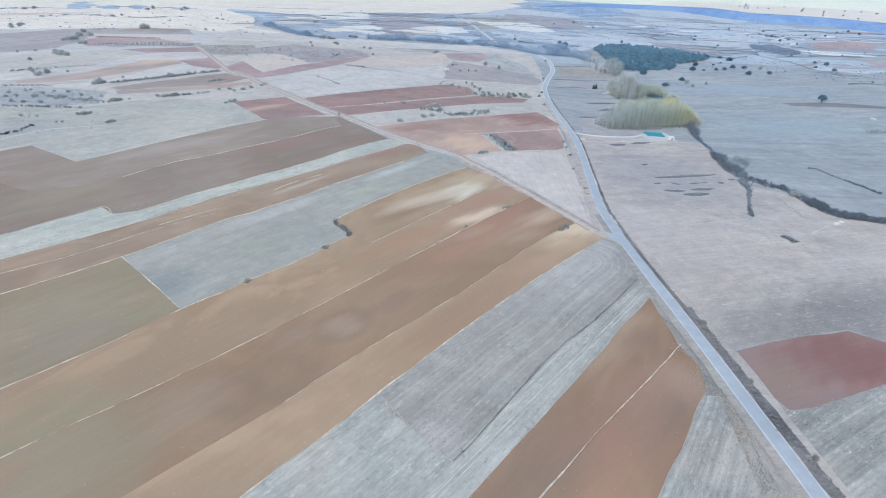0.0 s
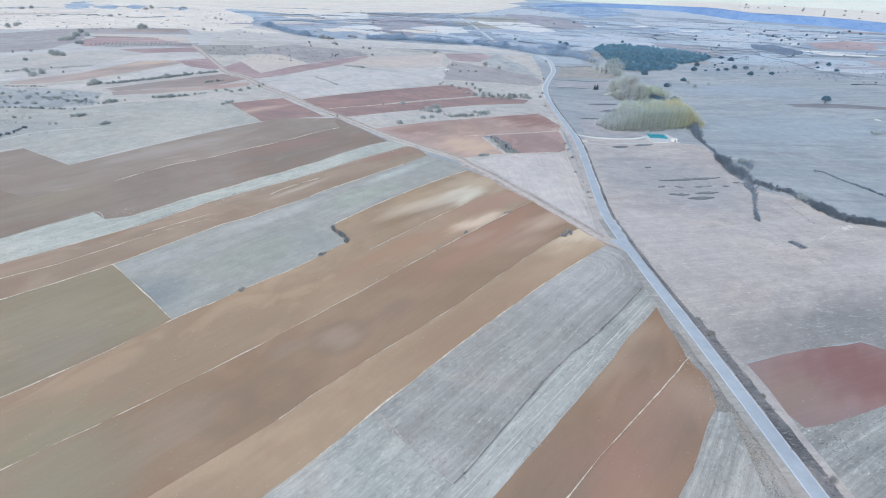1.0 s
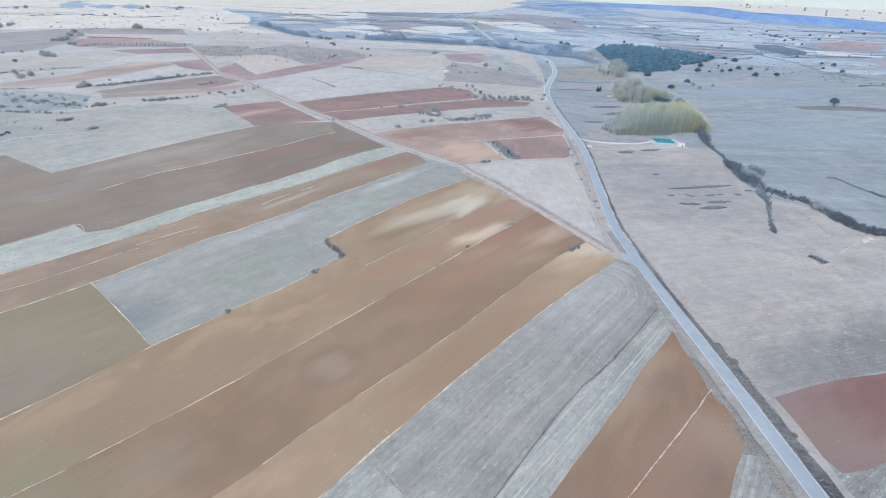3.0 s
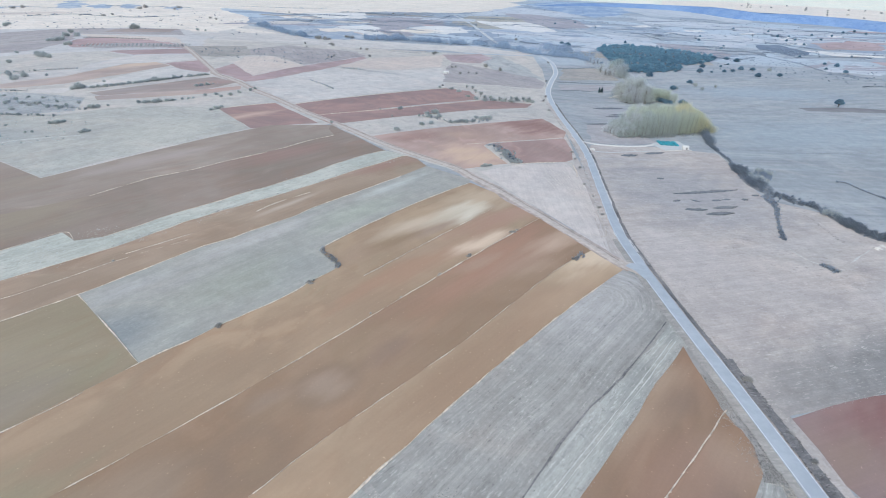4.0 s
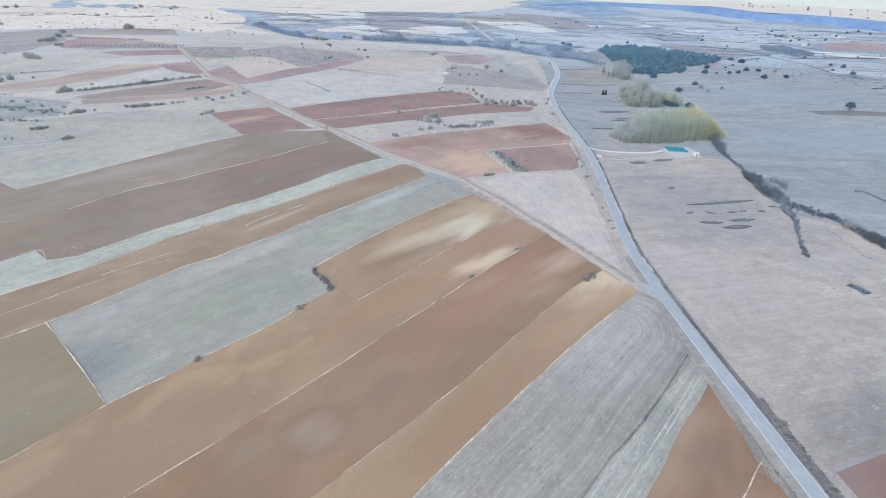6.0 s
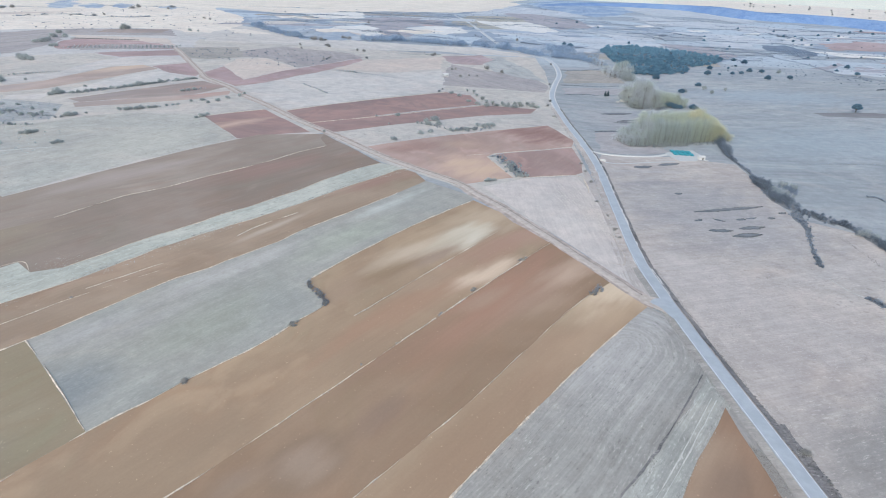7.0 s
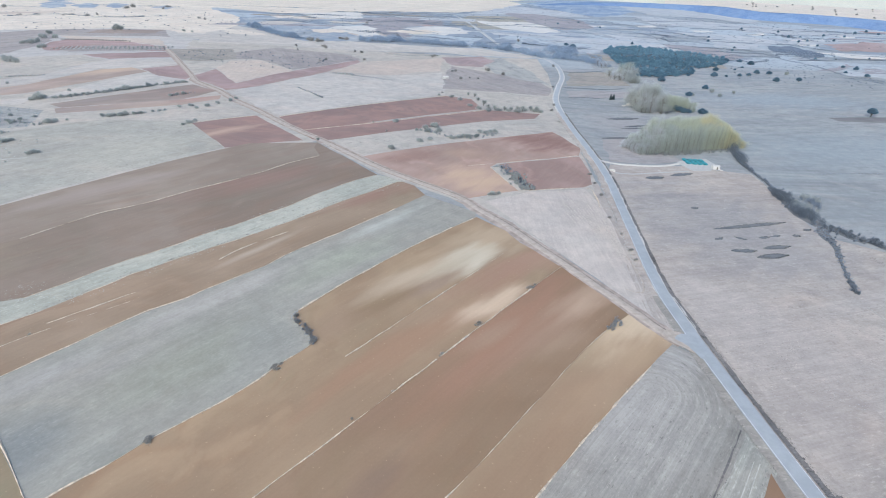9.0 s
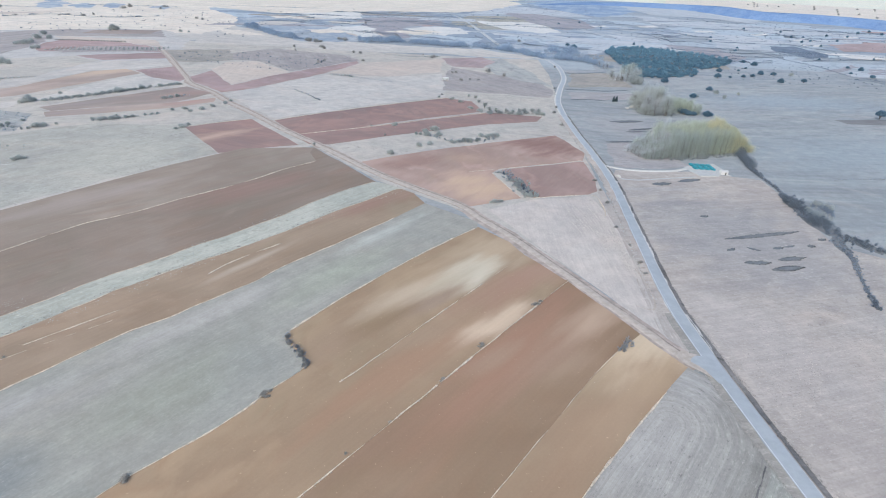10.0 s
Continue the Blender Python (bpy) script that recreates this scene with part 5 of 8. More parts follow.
def margin(pts, width, label, mat=None, dense=2.4, height=0.7, name="field_margin", gaps=0.0):
    """A grassy balk between two fields: ragged low tufts along a wandering line, thin or missing here and there."""
    MARGIN_COUNT[0] += 1
    seed = MARGIN_COUNT[0]
    rng = random.Random(seed)
    line = smooth_line(pts, 1.5)
    far = 1.0 + max(0.0, sum(p.y for p in line) / len(line) - 260) * 0.004
    verts, faces, strip, side_faces, dark, dark_faces = [], [], [], [], [], []
    for a, b in zip(line, line[1:]):
        d = b - a
        side = Vector((-d.y, d.x)).normalized()
        full = noise.noise((a.x * 0.08, a.y * 0.08, seed)) + 0.4 * noise.noise((a.x * 0.3, a.y * 0.3, seed)) + 0.55 - gaps
        thick = width * min(1.3, max(0.0, full * 1.6))
        mid = a + side * 0.35 * noise.noise((a.x * 0.11, a.y * 0.11, seed + 50))
        half = 0.34 * thick * far ** 0.5 * rng.uniform(0.7, 1.3)
        z = ground_z(a.x, a.y) + max(0, a.y - 300) * 0.0002
        k = len(strip)
        strip += [(mid - side * half).to_tuple() + (z + 0.17,), mid.to_tuple() + (z + 0.26 + 0.12 * thick,), (mid + side * half).to_tuple() + (z + 0.17,)]
        if k and thick > 0.05:
            side_faces += [(k - 3, k - 2, k + 1, k), (k - 2, k - 1, k + 2, k + 1)]
        for _ in range(int(d.length * dense * 1.6 * thick / far + rng.random())):
            p = mid + d * rng.random() + side * rng.gauss(0, 0.34) * thick
            tufts(verts, faces, p.x, p.y, rng.uniform(0.1, 0.24) * far * (0.75 + 0.25 * width), rng, height * 0.8)
        # Dark tufts on one side draw the step's shade as well as weeds.
        for _ in range(int(d.length * 1.5 * max(0.0, thick - 0.25 + 0.6 * noise.noise((a.x * 0.1, a.y * 0.1, seed + 20))) / far + rng.random())):
            p = mid + d * rng.random() - side * (0.32 * thick + abs(rng.gauss(0, 0.18)))
            tufts(dark, dark_faces, p.x, p.y, rng.uniform(0.1, 0.24) * far, rng, 0.9)
    me = bpy.data.meshes.new(name)
    me.from_pydata(verts, [], faces)
    me.materials.append(mat or BALK)
    if mat is None:
        low = bpy.data.meshes.new("field_margin")
        low.from_pydata(strip, [], side_faces)
        low.materials.append(BALK_EARTH)
        low.update()
        if low.polygons and low.polygons[0].normal.z < 0:
            low.flip_normals()
        tagged(new("field_margin", low), label, "field margin", kind="structure")
        weeds = bpy.data.meshes.new("weeds")
        weeds.from_pydata(dark, [], dark_faces)
        weeds.materials.append(FADE)
        tagged(new("weeds", weeds), "dark tufts for dry weeds and step shade at the foot of a balk", "weeds", kind="stuff")
        return tagged(new("dry_grass", me), "pale dry grass on a balk", "grass", kind="stuff")
    return tagged(new(name, me), label, "field margin", kind="stuff")


for off in (0.0, 1.3):
    ribbon("rut", shifted(RUT_LINE, off), [(-0.12, 0.28), (0, 0.32), (0.12, 0.28)], RUTS, "pale wheel rut in straw", "rut", ragged=0.35, seed=off)
G = "pale dry-grass balk between ploughed fields"
margin([(-140.3, 112.2), (-135.3, 118.8), (-125.4, 130.2), (-113.2, 144.8)] + STUBBLE_EDGE, 0.7, G)
margin([q for q in BALK_TWO[1:] if q[1] < 225], 0.6, G)
margin([q for q in BALK_TWO if q[1] > 212], 0.8, G, gaps=0.05)
margin(TOP_EDGE, 0.9, G, gaps=-0.1)
margin(BALK_ONE[:-1], 0.6, G, gaps=0.1)
margin([q for q in BALK_THREE if 112 < q[1] < 182], 0.5, G, gaps=0.25)
margin([q for q in BALK_THREE if 170 < q[1] < 240], 0.4, G, gaps=0.05)
margin(BALK_THREE[2:6], 0.4, G, gaps=0.6)
margin(LOW_EDGE[1:-1], 0.8, "pale grassy edge of a ploughed field")
margin([(-143.6, 201), (-123.7, 184.3), (-99.5, 162.9)], 0.65, G)
margin([(-185.6, 184.1), (-165.6, 201.2), (-142.7, 226.4), (-118.9, 247)], 0.6, G, gaps=0.15)
margin(REGROWTH_TOP[1:-1], 0.8, G, gaps=-0.1)
margin([(-98.4, 277), (-93.9, 284.6), (-88.9, 290.8), (-83.4, 296.5), (-75.8, 304.6)], 0.9, G)
margin([(-142.1, 232.1), (-134, 239.9), (-127.7, 245.8), (-119.5, 253)], 0.8, G)
margin([(-192.4, 289.4), (-180, 307.4), (-172.8, 316.8), (-163.5, 324), (-154.1, 332.2), (-145, 343), (-134.8, 353.3), (-123.9, 364.5), (-112.7, 377.6), (-101.4, 395.1), (-85.1, 413.5)], 1.0, G, gaps=0.05)
margin(STRIP_TOP[1:], 0.7, "pale grassy edge of a straw strip", gaps=0.05)
margin(STRIP_LOW[1:], 0.6, "pale grassy edge of a ploughed strip", gaps=0.15)
margin([(-209.6, 215.8), (-196.3, 231.8), (-181.3, 249.4), (-171.2, 242.3)], 0.4, G)
margin([(-232.8, 309.8), (-207.9, 347.9), (-170.1, 392.5), (-137.8, 430.6)], 1.2, "pale grassy edge of a ploughed field", TUFT, dense=1.2)
margin([(-279.5, 335.7), (-253.6, 319.7), (-232.8, 309.8)], 1.0, "pale grassy edge of a ploughed field", TUFT, dense=1.2)
margin([(-101.6, -58.1), (-30.2, 25.5), (26.3, 84.4), (46.1, 106.2), (62.4, 122.9), (76, 137), (83.2, 144.8), (85.2, 146.2)], 0.5, G, gaps=-0.2)
margin([(4.7, 94.6), (10.9, 101.8), (21.5, 116.4), (38.9, 139.4), (59.6, 161.5), (82.9, 190)], 1.0, "dark weedy balk beside stubble", WEED, dense=2.2)
ribbon("furrow", smooth_line([(4.7, 94.6), (10.9, 101.8), (21.5, 116.4), (38.9, 139.4), (59.6, 161.5), (82.9, 190)], 3.0), [(-0.25, 0.22), (0, 0.18), (0.25, 0.22)], VERGE, "dark weedy furrow beside stubble", "furrow", ragged=0.5, seed=41)
margin([(-17, 114.8), (-5.7, 104.4), (4.7, 94.6)], 1.1, "dry weedy balk across stubble", WEED, dense=1.0)
margin([(89.8, 117), (89.4, 114.6), (88.2, 106.1), (87.1, 98.4), (84.4, 90)], 1.0, "dark weedy runnel in stubble", WEED, dense=2.6)
margin([(8.9, 84), (25.1, 104), (51.6, 136.4), (83.8, 176.8)], 1.3, "pale grassy edge of a ploughed field", TUFT, dense=2.6)
margin([(55.6, 85.3), (67.4, 101.5), (83.6, 123.4), (85.9, 133.1), (85.4, 138.7)], 1.2, "pale grassy edge of a ploughed field", TUFT, dense=2.2)
margin([(102.7, 143.7), (126.9, 152.6), (152.4, 159.8), (162.5, 154)], 1.0, "dry grassy edge of a red field", TUFT, dense=2.2)
margin([(105.7, 116.4), (113.8, 118.1), (145.1, 130.6)], 1.1, "dry grassy edge of a red field", TUFT, dense=2.6)
margin([(-113.3, 467.9), (-52.3, 515.7), (35, 599.3)], 1.2, "pale balk between red fields", dense=0.8)
margin([(-138.8, 504.2), (-60.1, 594.4), (-4, 658.8)], 0.9, "pale balk above a red field", dense=0.8)
margin([(12.6, 413.5), (32.4, 423.5), (96.5, 459.5)], 1.0, "pale balk between red fields", dense=1.0)
margin([(27.3, 414.5), (41.2, 372.7)], 1.0, "pale balk beside a weedy hollow", dense=1.0)
margin([(47.6, 374.4), (83.4, 386), (87.8, 375), (85.1, 353.2)], 1.0, "pale balk below a red field", dense=1.0)
margin([(-193.1, 467.7), (-149.6, 419.1)], 1.2, "pale balk beside a red field", TUFT, dense=1.2)
margin([(-195.4, 474), (-156.5, 503.9)], 1.0, "pale balk above a red field", dense=0.8)

# verges of the road
near = [p for p in ROAD if p.y < 262]
mid = [p for p in ROAD if 258 < p.y < 620]
ribbon("verge", shifted(near, -7.6), [(-1.5, 0.06), (1.5, 0.1)], BLUSH, "pinkish dry grass beyond the roadside ditch", "verge", ragged=0.8, seed=2)
ribbon("verge", shifted([p for p in near if p.y < 172], -4.4), [(-2.2, 0.16), (-1.0, 0.12), (0.4, 0.14), (1.4, 0.34)], VERGE, "dark weedy roadside ditch", "verge", ragged=0.9, seed=3)
ribbon("verge", shifted([p for p in near if p.y > 162], -4.0), [(-0.9, 0.16), (-0.4, 0.12), (0.3, 0.14), (1.0, 0.34)], VERGE, "narrow dark weedy roadside ditch", "verge", ragged=0.6, seed=5)
ribbon("verge", shifted(near, 3.9), [(-1.4, 0.34), (1.4, 0.12)], WEEDY, "grey weedy roadside verge", "verge", ragged=0.7, seed=8)
ribbon("verge", shifted(mid, -3.8), [(-0.9, 0.1), (0.9, 0.34)], VERGE, "dark weedy roadside verge", "verge", ragged=0.8, seed=13)
ribbon("verge", shifted(mid, 4.6), [(-2.0, 0.34), (2.2, 0.1)], BLUSH, "pinkish weedy roadside verge", "verge", ragged=1.2, seed=18)


# pale swaths that curve along the road side of the triangular stubble
OUTER, INNER = [(83.4, 381), (85.9, 351.3), (84.3, 315.9), (81, 287.4), (79.4, 270.2)], [(58.9, 358.9), (65.3, 325.4), (68.9, 297), (70.7, 273.5), (71.2, 257.6)]
for k in range(13):
    f = 0.06 + 0.072 * k
    lane = [Vector(a).lerp(Vector(b), f + 0.03 * noise.noise((k * 1.7, i, 2))) for i, (a, b) in enumerate(zip(OUTER, INNER))]
    whole = smooth_line(lane, 2.5)
    cutoff = int(len(whole) * (0.95 - 0.05 * k - 0.04 * ((k * 3) % 4)))
    start = int(len(whole) * 0.04 * ((k * 5) % 7))
    ribbon("swath", whole[start:cutoff], [(-0.22, 0.2), (0, 0.27), (0.22, 0.2)], SWATH, "pale swath of lying straw", "swath", ragged=0.6, seed=60 + k)


def belt(line, off, width, dense, size, label, mat, seed, name="weeds", height=1.0):
    """Loose weeds along a line."""
    rng = random.Random(seed)
    verts, faces = [], []
    for a, b in zip(line, line[1:]):
        d = b - a
        side = Vector((-d.y, d.x)).normalized()
        for _ in range(int(d.length * dense + rng.random())):
            p = a + d * rng.random() + side * (off + rng.uniform(-0.5, 0.5) * width)
            if noise.noise((p.x * 0.12, p.y * 0.12, seed)) > -0.25:
                tufts(verts, faces, p.x, p.y, size * rng.uniform(0.5, 1.4), rng, height)
    me = bpy.data.meshes.new(name)
    me.from_pydata(verts, [], faces)
    me.materials.append(mat)
    return tagged(new(name, me), label, "weeds", kind="stuff")


belt(smooth_line(STRIP_LOW[2:], 3.0), 1.2, 1.6, 1.6, 0.3, "dark weeds along a straw strip", FADE, 65)
belt([p for p in near if p.y < 170], -5.0, 3.8, 15.0, 0.25, "dark dry weeds in the roadside ditch", WEED, 31)
belt([p for p in near if p.y > 165], -4.2, 2.2, 9.0, 0.22, "dark dry weeds in the roadside ditch", WEED, 30)
belt(near, -4.6, 3.0, 7.0, 0.17, "faded dry grass in the roadside ditch", FADE, 38)
belt(near, -5.9, 1.4, 6.0, 0.16, "pale dry grass beyond the roadside ditch", TUFT, 32)
belt(near, -7.6, 3.0, 6.0, 0.14, "pale dry grass beyond the roadside ditch", BALK, 63)
belt(near, 3.7, 2.2, 12.0, 0.17, "grey dry weeds beside the road", TUFT, 33)
belt(near, 4.6, 3.4, 9.0, 0.18, "brownish dry weeds beside the road", FADE, 34)
belt(near, 4.0, 2.6, 7.0, 0.18, "dark dry weeds along the asphalt", WEED, 39)
belt(mid, -3.9, 2.0, 8.0, 0.25, "dark dry weeds beside the road", WEED, 35)
belt(mid, -5.0, 2.0, 4.0, 0.2, "pale dry grass beside the road", TUFT, 64)
belt(mid, 4.8, 3.6, 9.0, 0.25, "faded dry weeds beside the road", FADE, 36)
belt(mid, 5.2, 3.0, 3.0, 0.25, "grey-green weeds beside the road", OLIVE_LEAF, 40)
belt([p for p in ROAD if 80 < p.y < 150], 10.0, 5.0, 10.0, 0.16, "pale dry grass between road and stubble", TUFT, 37)


def scatter(pts, count, size, label, mat, seed, height=1.0, patchy=0.0):
    """Single tufts strewn over a patch of land."""
    rng = random.Random(seed)
    xs, ys = [p[0] for p in pts], [p[1] for p in pts]
    verts, faces = [], []
    n, tries = len(pts), 0
    cx, cy = sum(xs) / n, sum(ys) / n
    while len(verts) < count * 4 and tries < count * 30:
        tries += 1
        x, y = rng.uniform(min(xs), max(xs)), rng.uniform(min(ys), max(ys))
        inside = False
        for k in range(n):
            (x1, y1), (x2, y2) = pts[k], pts[k - 1]
            if (y1 > y) != (y2 > y) and x < (x2 - x1) * (y - y1) / (y2 - y1) + x1:
                inside = not inside
        if inside and noise.noise((x * 0.05, y * 0.05, seed)) + rng.uniform(-0.35, 0.35) > patchy:
            tufts(verts, faces, x, y, size * rng.uniform(0.4, 1.5), rng, height)
    me = bpy.data.meshes.new("dry_grass")
    me.from_pydata(verts, [], faces)
    me.materials.append(mat)
    return tagged(new("dry_grass", me), label, "grass", kind="stuff")


scatter([(-8, 108), (2, 118), (13, 112), (9, 101), (4, 96)], 2600, 0.2, "white straw litter on stubble", BALK, 62, 0.3, -0.1)
scatter([(-11.3, 105.4), (-2, 110.8), (9.4, 105.7), (4.7, 94.6), (-1.5, 99.6)], 1300, 0.17, "bright dry stalks on stubble", BALK, 41, 0.3)
scatter([(-12, 106), (2, 118), (14, 112), (9, 101), (4.7, 94.6), (-1.5, 99.6)], 700, 0.2, "dark weeds on a stubble corner", WEED, 72, 0.5, 0.05)
scatter([(-75.5, 104.5), (-31.9, 149), (11.7, 197.5), (51.4, 248.1), (59.5, 228.6), (4.4, 167), (-38, 123.2), (-55.4, 102.7)], 338, 0.11, "pale stones strewn over plough land", BALK, 55, 0.5)
scatter([(-469.9, 500), (-380.4, 503.3), (-319.4, 491.6), (-300.6, 447.2), (-329.1, 435.3), (-376.6, 435.1), (-409.5, 428.9)], 420, 0.8, "low grey-green scrub bushes", HAZE_TWIG, 56, 0.7, -0.1)
scatter([(-403.6, 421.9), (-341.6, 426), (-276.9, 427.2), (-255.3, 382.2), (-288.2, 350.6), (-328.7, 333.1)], 208, 0.72, "scattered grey-green scrub", OLIVE_LEAF, 57, 0.8, 0.05)
scatter([(-1213.9, 1200.4), (-1066.5, 1324.2), (-877.9, 1460.2), (-755.4, 1646.7), (-476.9, 1357.1), (-435, 1198.1), (-516.8, 1109.2), (-864.2, 1059.4), (-991.3, 966.6)], 338, 1.92, "dark specks of scrub on the bleached plain", RUSH, 58, 0.6, -0.1)
scatter([(-411.6, 1013.5), (-473.8, 1389.1), (-29.4, 1751.9), (331.1, 2263.3), (624.6, 2118.9), (928.9, 1879.2), (1182.7, 1544.2), (835.3, 1064.4), (611.9, 1205.4), (260.5, 1288.3), (-18.4, 1190.1), (-260.5, 1073.7)], 1170, 1.76, "dark specks of scrub on the far plain", RUSH, 59, 0.7, -0.05)
scatter([(493.5, 1095.4), (814.4, 1035.6), (651.1, 813), (532, 850.9), (425.4, 908.9)], 208, 1.28, "dark specks of scrub among oaks", RUSH, 60, 0.7, -0.05)
scatter([(-396.5, 851.2), (-302.2, 870.4), (-137, 900.5), (-139.3, 856.8), (-187.9, 731.4), (-305.8, 742.2)], 156, 1.28, "dark specks of scrub on a slope", RUSH, 61, 0.7, -0.05)
scatter([(-17.1, 115.7), (78.6, 231.4), (86, 219.2), (83.7, 192.4), (38.9, 139.4), (4.7, 94.9)], 9100, 0.15, "dry stalks strewn over stubble", BALK, 42, 0.3, 0.0)
scatter([(-47.4, 83), (-17.5, 115.7), (4.7, 94.6), (-3.6, 83.8), (-13.4, 73.8)], 5720, 0.17, "dry tufts on grey straw land", BALK, 43, 0.3)
scatter([(4.7, 94.6), (82.7, 187.6), (85, 179), (8.9, 84), (-3.6, 83.8)], 1820, 0.15, "dark weeds on a pale straw strip", WEED, 44, 0.3, 0.1)
scatter([(55.6, 85.3), (82.8, 121.4), (89.4, 120.6), (87.6, 86.5)], 4680, 0.15, "dry weeds between plough land and road", BALK, 45, 0.3)
scatter([(83.5, 131.6), (89.1, 131.9), (86.2, 100.4), (89.1, 86.5), (81.9, 86.2), (85.6, 112.4)], 900, 0.17, "grey weeds along the road", FADE, 46, 0.7, 0.1)
scatter([(83.5, 163), (87.3, 156.2), (89.9, 121.8), (82.8, 121.4), (85.6, 134.5), (83.5, 146.1)], 3200, 0.17, "grey-green weeds along the road", TUFT, 47, 0.6)
scatter([(83.5, 163), (87.3, 156.2), (89.9, 121.8), (82.8, 121.4), (85.6, 134.5), (83.5, 146.1)], 450, 0.17, "dark weeds among grey weeds along the road", WEED, 66, 0.7, 0.05)
scatter([(82.8, 121.4), (89.9, 121.8), (93.5, 86), (84, 86)], 1500, 0.18, "pale straw heaps beside the road", BALK, 67, 0.4, 0.05)
scatter([(57, 85), (82.8, 119), (87, 112), (80, 85)], 420, 0.2, "dark tufts on pale stubble", WEED, 68, 0.5, 0.15)
scatter([(100, 180), (153, 198), (217, 202), (275, 251), (225, 310), (170, 283), (98, 262), (94, 225)], 1300, 0.2, "grey dry tufts on pasture", FADE, 69, 0.4, 0.12)
scatter([(94, 225), (98, 262), (140, 290), (180, 262), (170, 205), (103, 188)], 5200, 0.22, "pale dry tufts on pasture", TUFT, 70, 0.4, -0.05)
scatter([(105, 115), (145, 130), (176, 141), (170, 90), (112, 88)], 1500, 0.2, "dark tufts on grey fallow", WEED, 71, 0.5, 0.1)
scatter([(95.5, 246.7), (130.6, 268.1), (130.4, 231.4), (100.6, 204.2), (93, 220.1)], 1820, 0.2, "bright dry grass across the road", BALK, 48, 0.3, -0.05)
scatter([(95.5, 246.7), (130.6, 268.1), (130.4, 231.4), (100.6, 204.2), (93, 220.1)], 416, 0.2, "dark tufts across the road", FADE, 49, 0.6, 0.1)
scatter([(103, 185), (133.2, 183.8), (198, 201.2), (164.2, 156.2), (126.9, 152.6), (103.1, 145.9)], 1820, 0.16, "dark weeds on pasture", FADE, 50, 0.5, 0.15)
scatter([(105.7, 115.7), (143.1, 127.9), (113.5, 87.7), (100.6, 87)], 700, 0.12, "dark tufts on grey fallow", FADE, 51, 0.6, 0.1)
scatter([(57.2, 366.7), (82.5, 381.1), (77.7, 259.1), (69.8, 266), (62.9, 323.1)], 2340, 0.25, "bright dry grass rows", BALK, 52, 0.3)
scatter([(-208.4, 214.3), (-180.1, 247.5), (-140.1, 272.3), (-43.2, 381.9), (-23.5, 374.3), (-121.1, 264.5), (-160.2, 223), (-194.5, 195.9)], 5720, 0.2, "dry weeds on a pale strip", BALK, 53, 0.3)
scatter([(-208.4, 214.3), (-180.1, 247.5), (-140.1, 272.3), (-43.2, 381.9), (-23.5, 374.3), (-121.1, 264.5), (-160.2, 223), (-194.5, 195.9)], 1820, 0.2, "dark weeds on a pale strip", OLIVE_LEAF, 54, 0.8, 0.1)


def leaf_cloud(blobs, count, size, seed, flat=1.0, shell=0.45):
    """Many small leafy sprays spread through round masses (x, y, z, r, rz)."""
    rng = random.Random(seed)
    verts, faces = [], []
    total = sum(r * r * rz for _, _, _, r, rz in blobs)
    for x, y, z, r, rz in blobs:
        for _ in range(max(4, int(count * r * r * rz / total))):
            u = Vector((rng.gauss(0, 1), rng.gauss(0, 1), rng.gauss(0, 1)))
            u = u.normalized() * (rng.random() ** shell) if shell else u * 0.52
            p = Vector((x + u.x * r, y + u.y * r, z + u.z * rz))
            k = len(verts)
            s = size * rng.uniform(0.55, 1.45)
            ax = Vector((rng.gauss(0, 1), rng.gauss(0, 1), rng.gauss(0, 1) + 0.6)).normalized()
            bx = ax.orthogonal().normalized()
            cx = ax.cross(bx)
            verts += [p + bx * s, p + cx * s * flat, p - bx * s, p - cx * s * flat]
            faces.append((k, k + 1, k + 2, k + 3))
    me = bpy.data.meshes.new("crown")
    me.from_pydata(verts, [], faces)
    return me


def twig_cloud(stems, count, length, seed, thick=0.03):
    """Fine upright twigs: slender three-sided spikes along stems (from, to)."""
    rng = random.Random(seed)
    verts, faces = [], []
    for a, b, spread in stems:
        a, b = Vector(a), Vector(b)
        for _ in range(count):
            p = a.lerp(b, rng.random()) + Vector((rng.gauss(0, spread), rng.gauss(0, spread), rng.gauss(0, spread)))
            d = ((b - a).normalized() * 1.2 + Vector((rng.gauss(0, 0.6), rng.gauss(0, 0.6), rng.uniform(0, 0.6)))).normalized()
            u = d.orthogonal().normalized()
            v = d.cross(u)
            k = len(verts)
            verts += [p + u * thick, p - u * 0.5 * thick + v * 0.87 * thick, p - u * 0.5 * thick - v * 0.87 * thick, p + d * length * rng.uniform(0.5, 1.4)]
            faces += [(k, k + 1, k + 3), (k + 1, k + 2, k + 3), (k + 2, k, k + 3)]
    me = bpy.data.meshes.new("crown")
    me.from_pydata(verts, [], faces)
    return me


def limbs(segments, name="trunk"):
    """Tapered five-sided limbs: (from, to, r0, r1)."""
    verts, faces = [], []
    for a, b, r0, r1 in segments:
        a, b = Vector(a), Vector(b)
        d = (b - a).normalized()
        u = d.orthogonal().normalized()
        v = d.cross(u)
        k = len(verts)
        for p, r in ((a, r0), (b, r1)):
            verts += [p + (u * math.cos(t * 1.2566) + v * math.sin(t * 1.2566)) * r for t in range(5)]
        faces += [(k + i, k + (i + 1) % 5, k + 5 + (i + 1) % 5, k + 5 + i) for i in range(5)] + [tuple(range(k + 5, k + 10))]
    me = bpy.data.meshes.new(name)
    me.from_pydata(verts, [], faces)
    return me


